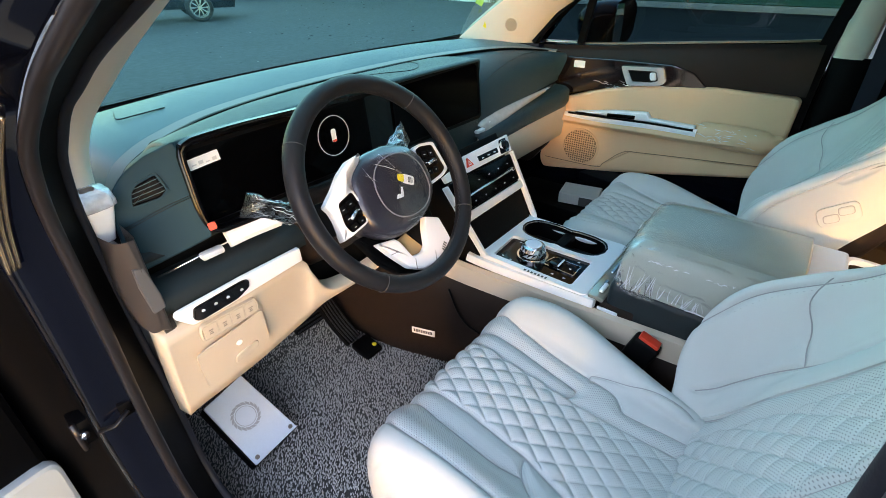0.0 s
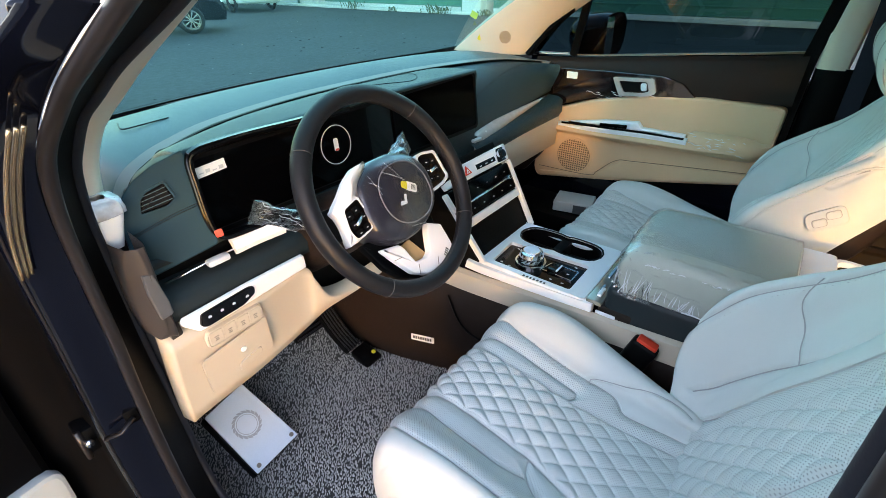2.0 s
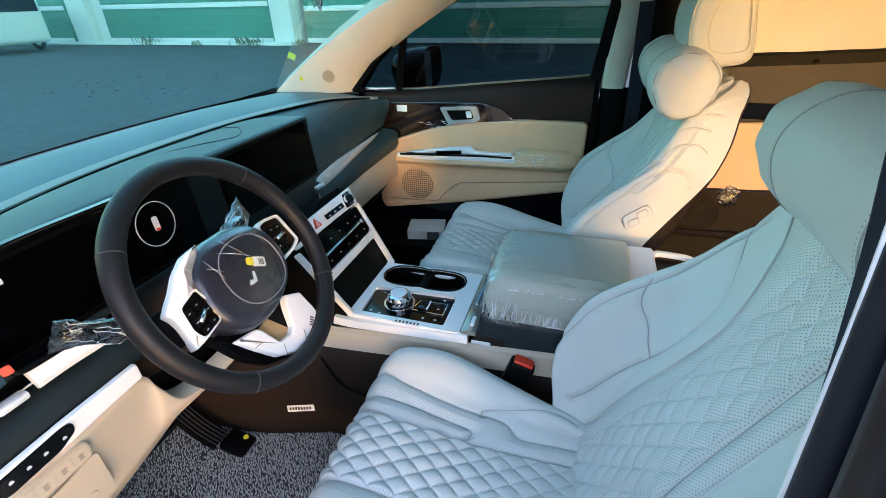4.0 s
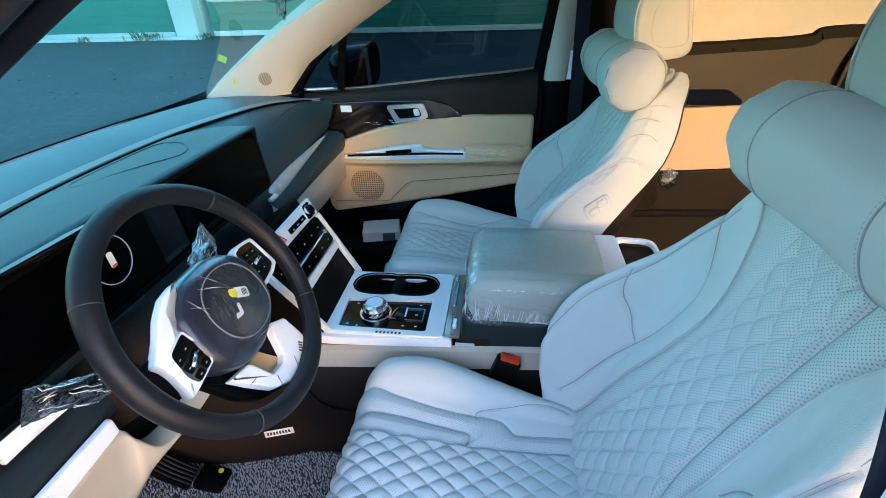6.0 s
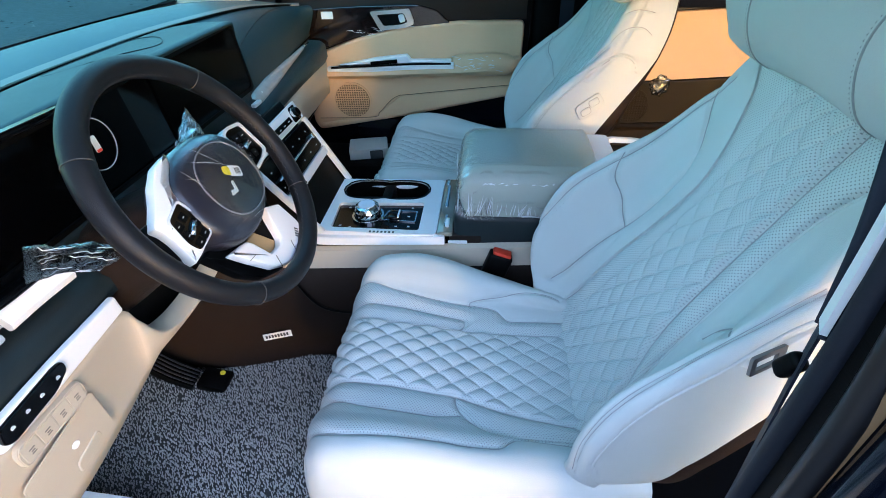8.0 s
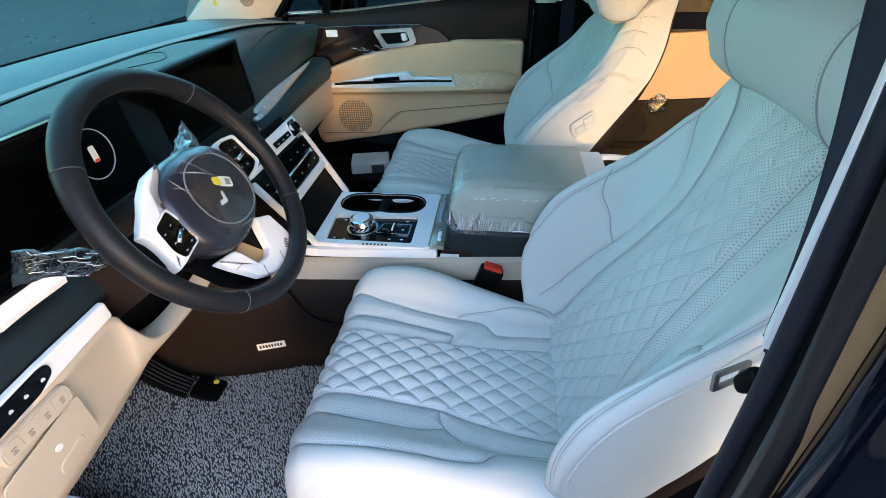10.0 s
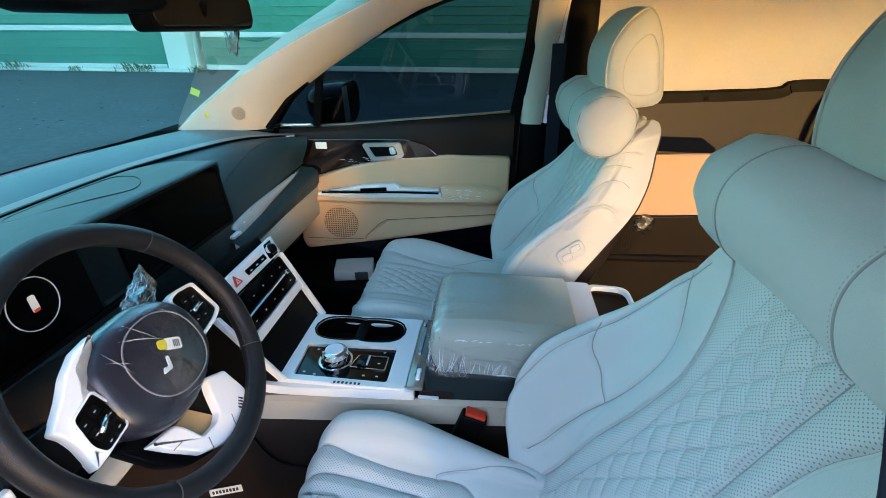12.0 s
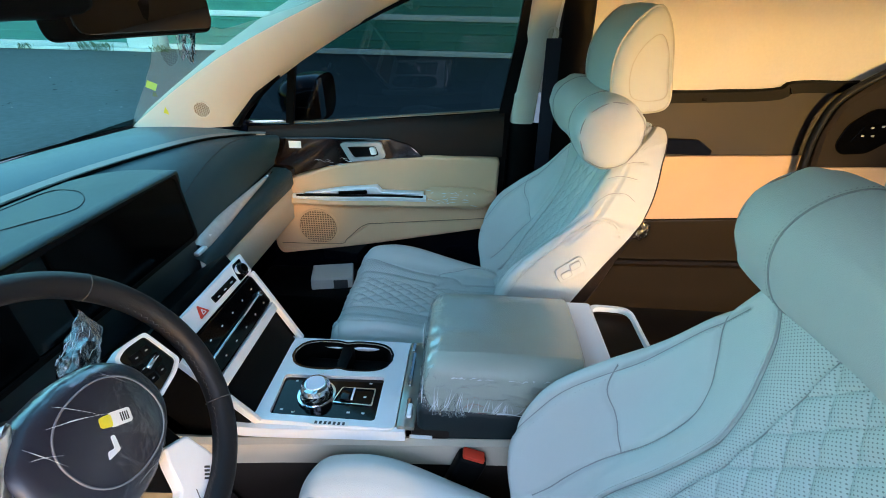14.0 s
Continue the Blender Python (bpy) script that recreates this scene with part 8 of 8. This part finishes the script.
    dp("quarter_divider", sweep([(0.826, 0.845, 1.172), (0.790, 0.800, 1.365)], [(-0.012, -0.010), (0.012, -0.010), (0.012, 0.010), (-0.012, 0.010)], (0, 1, 0)), BLACK, "black quarter light divider")
    G = []
    for t in np.linspace(0, 1, 6):
        x = 0.842 - 0.095 * t
        z = 1.17 + 0.45 * t
        G.append([(x, 1.10 - 0.72 * t, z), (x, 0.5 - 0.2 * t, z + 0.02 * (1 - t)), (x, 0.12 - 0.03 * t, z + 0.05 * (1 - t))])
    dp("window_pane", sheet(G), GLASS_SIDE, "dark tinted side window pane")


def side_mirror():
    m = thing("side_mirror", "dark blue-black door mirror outside the passenger window", "mirror", (1.045, 0.815, 1.224))
    rows = []
    for y, k in ((0.13, 0.0), (0.125, 0.45), (0.10, 0.75), (0.05, 0.95), (-0.01, 1.0), (-0.035, 0.97)):
        rows.append([(0.145 * k * np.sign(math.cos(t)) * abs(math.cos(t)) ** 0.7, y, 0.085 * k * np.sign(math.sin(t)) * abs(math.sin(t)) ** 0.7) for t in np.linspace(0, 2 * math.pi, 28, endpoint=False)])
    part("housing", sheet(rows, True), PAINT, m, "glossy dark housing")
    gl = slab(round_poly([(-0.120, -0.064), (0.124, -0.072), (0.128, 0.064), (-0.114, 0.072)], 0.025, 5), 0.004, plane_at((0, -0.026, 0), (1, 0.14, 0), (0, 0.03, 1)), 0.001)
    part("mirror_face", gl, MIRROR, m, "mirror glass")
    part("arm", tube([(-0.10, 0.03, -0.06), (-0.19, 0.05, -0.075)], 0.022, 10, flat=0.7), PAINT, m)


def rear_right():
    d = thing("sliding_door", "closed sliding rear door with brown trim and a sunlit beige panel", "car door", (0.84, -0.5, 0.8))
    inv = Matrix.Translation((-0.84, 0.5, -0.8))
    def dp(name, me, mat, label="", parent=d):
        ob = part(name, me, mat, parent, label)
        if parent is d:
            ob.matrix_parent_inverse = inv
        return ob
    dp("door_shell", side_slab([(-0.02, 0.44), (-0.02, 1.30), (-0.95, 1.33), (-0.95, 0.44)], 0.90, 0.05, -1, 0.004), BROWN_REAR)
    dp("upper_trim", side_slab([(-0.03, 1.085), (-0.03, 1.285), (-0.30, 1.300), (-0.70, 1.322), (-0.76, 1.345), (-0.96, 1.352), (-0.93, 1.125), (-0.50, 1.108)], 0.852, 0.030, -1, 0.004, 0.01), BROWN_REAR, "brown upper trim")
    dp("sill_cap", sweep(spline([(0.822, -0.05, 1.284), (0.822, -0.40, 1.302), (0.822, -0.70, 1.319), (0.822, -0.76, 1.342), (0.822, -0.95, 1.349)], 5), [(-0.024, -0.018), (0.006, -0.018), (0.012, 0.0), (0.006, 0.012), (-0.024, 0.014)], (0, 0, 1)), BLACK, "dark window sill")
    dp("handle_recess", side_slab(round_poly([(-0.24, 1.115), (-0.24, 1.165), (-0.52, 1.165), (-0.575, 1.128), (-0.57, 1.112)], 0.012), 0.823, 0.006, -1, 0.002), PIANO, "black recessed handle panel")
    dp("beige_panel", side_slab([(-0.03, 0.86), (-0.03, 1.085), (-0.50, 1.108), (-0.93, 1.125), (-0.93, 0.905), (-0.45, 0.875)], 0.850, 0.034, -1, 0.004, 0.01), BEIGE_DOOR, "beige leather panel")
    dp("lower_trim", side_slab([(-0.03, 0.46), (-0.03, 0.858), (-0.45, 0.872), (-0.93, 0.902), (-0.93, 0.46)], 0.852, 0.038, -1, 0.004, 0.01), BROWN_LOW, "brown lower trim")
    dp("trim_ledge", sweep(spline([(0.812, -0.035, 0.690), (0.812, -0.45, 0.700), (0.812, -0.925, 0.715)], 6), [(-0.016, -0.004), (-0.010, 0.014), (0.004, 0.020), (0.014, 0.012), (0.016, -0.004)], (0, 0, 1)), BROWN_LOW, "ledge along the brown lower trim")
    sp = dp("speaker_grille", put(ring_mesh(0.062, 0.068, 0.004, 32), Matrix.Translation((0.813, -0.30, 0.775)) @ Matrix.Rotation(radians(-90), 4, 'Y')), BROWN_LOW, "round speaker grille")
    bars = []
    for k in range(-6, 7):
        h = math.sqrt(max(0, 0.062 ** 2 - (k * 0.0095) ** 2))
        bars.append(box(0.004, 0.003, 2 * h, 0, 1, (0.812, -0.30 + k * 0.0095, 0.775)))
        bars.append(box(0.004, 2 * h, 0.003, 0, 1, (0.812, -0.30, 0.775 + k * 0.0095)))
    tagged(part("lattice", join(bars), BROWN, sp), kind="stuff")
    dp("hook", box(0.02, 0.016, 0.012, 0.004, 2, (0.815, -0.50, 1.292)), BLACK)
    w = tagged(part("window_3", box(0.006, 1.0, 0.36, 0, 1, (0.855, -0.52, 1.46)), GLASS_SIDE), "tinted sliding door window", "window", kind="structure")
    # pale roller sunshade drawn over the window
    s = thing("sunshade", "pale woven roller sunshade drawn up over the rear window", "sunshade", (0.832, -0.5, 1.45))
    G = []
    for y in np.linspace(-1.02, 0.04, 30):
        G.append([(0.834 - 0.06 * ((z - 1.29) / 0.33) + 0.002 * math.sin(30 * y), y, z) for z in np.linspace(1.295, 1.70, 10)])
    part("cloth", shift(sheet(G), (-0.832, 0.5, -1.45)), SHADE_CLOTH, s)
    part("bottom_bar", shift(tube([(0.830, -0.98, 1.352), (0.830, -0.76, 1.346), (0.830, -0.70, 1.325), (0.830, 0.0, 1.292)], 0.004, 8), (-0.832, 0.5, -1.45)), BLACK, s)
    # B-pillar between the doors
    rows = []
    for z, x, yf, yr in ((1.20, 0.805, 0.10, -0.03), (1.30, 0.800, 0.10, -0.035), (1.45, 0.765, 0.085, -0.05), (1.60, 0.72, 0.075, -0.07), (1.72, 0.69, 0.07, -0.08)):
        rows.append([(x + 0.03, yf, z), (x, yf - 0.006, z), (x - 0.008, yf - 0.03, z), (x - 0.004, yr + 0.06, z), (x, yr + 0.055, z), (x + 0.03, yr + 0.05, z)])
    tagged(part("pillar_b_upper", sheet(rows), IVORY), "ivory upper B-pillar trim", "pillar trim", kind="structure")
    rows = []
    for z, x, yf, yr in ((0.45, 0.82, 0.10, -0.03), (0.9, 0.815, 0.10, -0.03), (1.205, 0.807, 0.10, -0.03)):
        rows.append([(x + 0.03, yf, z), (x, yf - 0.006, z), (x - 0.006, yf - 0.03, z), (x - 0.006, yr, z), (x + 0.03, yr - 0.01, z)])
    tagged(part("pillar_b_lower", sheet(rows), BLACK), "black lower B-pillar trim", "pillar trim", kind="structure")
    tagged(part("pillar_b_rear", box(0.05, 0.10, 0.95, 0.02, 2, (0.80, -0.07, 1.33)), BLACK), "dark rear face of the B-pillar", "pillar", kind="structure")
    b = thing("belt_anchor", "ivory seat belt height adjuster", "belt anchor", (0.745, 0.005, 1.47))
    part("loop", tube([(0, 0.014 * math.cos(t), 0.018 * math.sin(t)) for t in np.linspace(0, 2 * math.pi, 16, endpoint=False)], 0.004, 8, True), IVORY, b)
    belt = thing("seat_belt", "black seat belt webbing on the passenger pillar", "seat belt", (0.74, -0.01, 1.1))
    part("webbing", sweep([(0.0, 0.01, 0.36), (0.03, 0.0, 0.05), (0.03, -0.01, -0.45)], [(-0.0008, -0.022), (0.0008, -0.022), (0.0008, 0.022), (-0.0008, 0.022)], (-1, 0, 0)), WEBBING, belt)
    # C-pillar quarter trim with the rear climate keys
    q = thing("quarter_trim", "brown rear quarter trim with a climate key panel", "trim panel", (0.80, -1.15, 1.1))
    qp = [(-0.88, 1.06), (-0.87, 1.20), (-0.90, 1.30), (-0.98, 1.37), (-1.15, 1.48), (-1.6, 1.50), (-1.9, 1.45), (-1.9, 0.45), (-0.97, 0.45), (-0.95, 0.90)]
    part("panel", shift(side_slab(qp, 0.86, 0.075, -1, 0.02, 0.03, 4), (-0.80, 1.15, -1.1)), BROWN, q)
    part("seal", shift(tube(spline([(0.79, -0.86, 1.05), (0.785, -0.855, 1.20), (0.785, -0.885, 1.305), (0.782, -0.975, 1.38), (0.775, -1.16, 1.495)], 6), 0.012, 8), (-0.80, 1.15, -1.1)), RUBBER, q, "black seal")
    part("beige_field", shift(side_slab([(-0.90, 0.95), (-0.89, 1.095), (-1.25, 1.11), (-1.25, 0.95)], 0.788, 0.008, -1, 0.003, 0.01), (-0.80, 1.15, -1.1)), BEIGE_DOOR, q)
    part("key_panel", shift(side_slab(round_poly([(-0.925, 1.17), (-0.94, 1.235), (-1.00, 1.285), (-1.10, 1.29), (-1.10, 1.20), (-1.03, 1.145), (-0.95, 1.14)], 0.02), 0.787, 0.006, -1, 0.002), (-0.80, 1.15, -1.1)), PIANO, q, "glossy black key panel")
    kf = part("key_field", shift(side_slab(round_poly([(-0.965, 1.18), (-0.99, 1.235), (-1.06, 1.245), (-1.04, 1.19)], 0.006), 0.782, 0.003, -1, 0.001), (-0.80, 1.15, -1.1)), PIANO, q, "dark key field")
    for y, z in ((-0.99, 1.20), (-1.01, 1.225), (-1.02, 1.20), (-1.04, 1.23)):
        part("key", shift(side_slab([(y, z), (y - 0.009, z), (y - 0.009, z + 0.006), (y, z + 0.006)], 0.7795, 0.002, -1, 0.0006), (-0.80, 1.15, -1.1)), ICON, kf)
    # dark second-row floor trim
    tagged(part("rear_floor_trim", box(0.30, 1.4, 0.05, 0.01, 2, (0.68, -0.75, 0.47)), BROWN_LOW), "brown rear sill carpet", "trim", kind="structure")


def driver_door():
    """The open driver's door, swung forward about its hinge."""
    H = Matrix.Translation((-0.925, 1.03, 0.0)) @ Matrix.Rotation(radians(-68), 4, 'Z')
    d = thing("driver_door", "open black driver's door with dark inner trim", "car door", (-0.925, 1.03, 0.5))
    inv = Matrix.Translation((0.925, -1.03, -0.5))
    def dp(name, me, mat, label=""):
        ob = part(name, put(me, H), mat, d, label)
        ob.matrix_parent_inverse = inv
        return ob
    # built along -y from the hinge, inner face towards +x
    dp("outer_skin", side_slab([(-0.03, 0.42), (-0.03, 1.13), (-0.30, 1.15), (-1.0, 1.20), (-1.0, 0.42)], -0.07, 0.06, 1, 0.01), PAINT)
    dp("inner_trim", side_slab([(-0.10, 0.50), (-0.08, 1.12), (-0.32, 1.14), (-0.97, 1.18), (-0.97, 0.50)], -0.012, 0.06, 1, 0.015, 0.02), BLACK, "dark inner trim")
    dp("inner_panel", side_slab([(-0.10, 0.50), (-0.09, 0.715), (-0.5, 0.80), (-0.94, 0.84), (-0.94, 0.50)], 0.046, 0.02, 1, 0.01, 0.03), LEATHER, "light leather lower pocket")
    dp("window_frame", sweep([(-0.04, -0.02, 1.13), (-0.03, -0.18, 1.25), (0.02, -0.42, 1.42), (0.07, -0.66, 1.55), (0.085, -0.96, 1.59), (0.03, -1.0, 1.40), (-0.02, -1.0, 1.18)], [(-0.025, -0.014), (0.025, -0.014), (0.025, 0.014), (-0.025, 0.014)], (1, 0, 0)), PAINT, "glossy black window frame")
    for z in (0.62, 0.98):
        dp("hinge", box(0.05, 0.10, 0.06, 0.01, 2, (0.0, 0.02, z)), BLACK, "black hinge")
    dp("front_edge", tube([(0.045, -0.02, 1.16), (0.050, -0.015, 1.05), (0.050, -0.015, 0.8), (0.045, -0.02, 0.55)], 0.010, 10), PAINT, "glossy black leading edge")
    dp("door_edge_seal", tube([(0.03, -0.06, 1.10), (0.035, -0.05, 0.8), (0.035, -0.06, 0.5)], 0.012, 8), RUBBER)


def rear_mirror():
    m = thing("rear_view_mirror", "black frameless interior mirror on a dark sensor housing", "mirror", (-0.285, 0.535, 1.529))
    f = plane_at((0, 0, 0), (0.985, -0.12, -0.010), (0, 0.10, 1))
    out = round_poly([(-0.088, -0.021), (0.088, -0.020), (0.090, 0.021), (-0.090, 0.023)], 0.011, 5)
    part("housing", slab(out, 0.026, f @ Matrix.Translation((0, 0, -0.022)), 0.004), BLACK, m)
    part("mirror_face", slab([(x * 0.955, y * 0.84) for x, y in out], 0.002, f @ Matrix.Translation((0, 0, 0.0045)), 0.0008), MIRROR_DIM, m, "mirror glass")
    part("sensor_housing", box(0.13, 0.10, 0.05, 0.018, 3, (-0.120, 0.045, 0.020)), BLACK, m, "black sensor housing")
    part("stem", tube([(0, 0.0, 0.0), (-0.03, 0.03, 0.012), (-0.08, 0.05, 0.02)], 0.014, 10), BLACK, m)
    part("loose_film", crumple((0.108, 0.03, 0.004), (0.016, 0.008, 0.050), 31, 16, 0.5), WRAP, m, "loose clear film tail")


def pillar_bits():
    # tweeter grille and labels on the passenger A-pillar
    n = Vector((-0.86, -0.42, 0.25)).normalized()
    ay = Vector((0.0, -0.45, 0.85))
    t = thing("tweeter_grille", "round pale tweeter grille on the A-pillar trim", "speaker", (0.708, 1.078, 1.232))
    m = plane_at((0, 0, 0), Vector(ay).cross(n), ay)
    part("rim", put(ring_mesh(0.023, 0.026, 0.003, 28), m), IVORY, t)
    part("face", put(disc(0.0235, 0.002, 28, 0), m), BEIGE, t)
    dots = []
    for i in range(-4, 5):
        for j in range(-4, 5):
            if i * i + j * j < 19:
                dots.append(put(box(0.0032, 0.0032, 0.0012, 0, 1, (i * 0.0052, j * 0.0052, 0.0024)), m))
    tagged(part("holes", join(dots), TAN_BAND, t), kind="stuff")
    for at, sz in (((0.716, 1.190, 1.222), 0.014), ((0.676, 1.200, 1.306), 0.014)):
        l = thing("pillar_sticker", "small yellow sticker on pale paper", "sticker", at, group="yellow stickers")
        part("paper", slab([(-sz, -sz * 0.8), (sz, -sz * 0.8), (sz, sz * 0.8), (-sz, sz * 0.8)], 0.001, m @ Matrix.Translation((0, 0, 0.004)), 0), YELLOW, l)


def belt_left():
    b = thing("seat_belt", "black seat belt webbing hanging beside the driver's seat", "seat belt", (-0.70, -0.03, 1.3))
    G = []
    for z, xl, xr, y in ((1.66, -0.600, -0.715, -0.02), (1.47, -0.606, -0.728, -0.025), (1.37, -0.628, -0.742, -0.028), (1.31, -0.668, -0.750, -0.020), (1.26, -0.706, -0.758, -0.008), (1.20, -0.730, -0.764, 0.0)):
        row = []
        for k in np.linspace(0, 1, 25):
            row.append((xl + (xr - xl) * k + 0.70, y + 0.03 + 0.009 * math.sin(k * 15.0 + z * 3) * (1 - 0.5 * k) + 0.018 * k, z - 1.3))
        G.append(row)
    cols = list(zip(*G))
    part("webbing", sheet([[tuple(q) for q in spline(c, 5)] for c in cols]), WEBBING, b)
    part("lower_webbing", sweep(spline([(-0.030, 0.028, -0.09), (-0.022, 0.016, -0.17), (-0.026, 0.010, -0.28), (-0.040, 0.010, -0.45), (-0.05, 0.02, -0.72)], 5), [(-0.001, -0.022), (0.001, -0.022), (0.001, 0.022), (-0.001, 0.022)], (0.6, 0.8, 0)), WEBBING, b)
    t = Matrix.Translation((0.012, 0.014, -0.200)) @ Matrix.Rotation(radians(-62), 4, 'Z')
    o = round_poly([(-0.022, -0.010), (0.020, -0.010), (0.022, 0.010), (-0.022, 0.011)], 0.003)
    part("tongue", put(slab(o, 0.003, None, 0.0008, hole=[(x * 0.62 - 0.002, y * 0.5) for x, y in o]), t @ Matrix.Rotation(radians(80), 4, 'X')), RIBBON, b, "dull steel belt tongue")
    part("tongue_grip", put(box(0.016, 0.013, 0.034, 0.005, 3), Matrix.Translation((-0.012, 0.014, -0.178)) @ Matrix.Rotation(radians(-24), 4, 'Y')), BLACK, b)


def footwell_box():
    b = thing("carton", "small white carton in the passenger footwell", "box", (0.715, 0.715, 0.634))
    part("carton_body", put(box(0.11, 0.15, 0.043, 0.003, 1), Matrix.Rotation(radians(12), 4, 'Z')), CARD, b)
    part("dark_flap", put(box(0.004, 0.05, 0.035, 0.001, 1, (-0.056, -0.03, -0.003)), Matrix.Rotation(radians(12), 4, 'Z')), INK, b)
    tagged(part("footwell_carpet", box(0.62, 0.9, 0.03, 0.005, 1, (0.48, 0.85, 0.415)), BLACK), "black passenger footwell carpet", "carpet", kind="structure")
    tagged(part("box_shelf", box(0.22, 0.40, 0.184, 0.02, 2, (0.72, 0.80, 0.520)), BLACK), "black footwell ledge", "trim", kind="structure")


CAP_FILM = material("cap_film", (0.62, 0.64, 0.68), 0.22, metal=0.3, vary=0.55, vscale=70, bump=1.0, bscale=90)



def loose_bag():
    b = thing("film_scrap", "crumpled clear film scrap hanging behind the passenger seat", "plastic film", (0.62, -0.320, 0.918))
    part("scrap", crumple((0, 0, 0), (0.007, 0.027, 0.030), 41, 24, 0.45), PLEAT, b)


def seat_buttons():
    b = thing("seat_switch_plate", "pair of seat adjust buttons on the passenger backrest side", "seat switch", (0.2125, -0.019, 0.995))
    m = plane_at((0, 0, 0), (0.13, -0.80, 0.58), (0.0, 0.58, 0.80))
    part("plate", slab(round_poly([(-0.038, -0.020), (0.034, -0.022), (0.038, 0.020), (-0.034, 0.022)], 0.014), 0.0035, m @ Matrix.Translation((0, 0, -0.0015)), 0.0012), LEATHER, b)
    for x, y in ((-0.014, -0.004), (0.014, 0.005)):
        o = round_poly([(x - 0.013, y - 0.007), (x + 0.011, y - 0.009), (x + 0.013, y + 0.007), (x - 0.011, y + 0.009)], 0.006)
        part("button", slab(o, 0.0018, m @ Matrix.Translation((0, 0, 0.002)), 0.0008), LEATHER, b)
        part("button_ring", slab([(x + (p - x) * 1.12, y + (q - y) * 1.14) for p, q in o], 0.0004, m @ Matrix.Translation((0, 0, 0.002)), 0), SEAM, b)

# ---- put it all together ----
ground()
yard()
debris()
parked_car()
far_shade()
shell()
front_seat("front_seat", (-0.41, 0.0, 0.0), 1, 0.062, 0.012)
front_seat("front_seat", (0.455, 0.045, 0.0), -1, fine=0.7, drop=0.012, reach=0.03)
neck_pillow((-0.415, -0.157, 1.315))
neck_pillow((0.467, -0.068, 1.300), 1.075)
dash, dash_part = dashboard()
displays(dash_part)
left_lower(dash_part, dash)
right_lower(dash_part, dash)
centre_stack(dash_part, dash)
steering_wheel()
column()
console()
armrest()
buckle((-0.155, 0.20, 0.790), Matrix.Rotation(radians(18), 4, 'X'))
pedals()
footrest()
floor_mat()
small_labels()
passenger_door()
side_mirror()
rear_right()
driver_door()
rear_mirror()
pillar_bits()
belt_left()
footwell_box()
seat_buttons()
loose_bag()
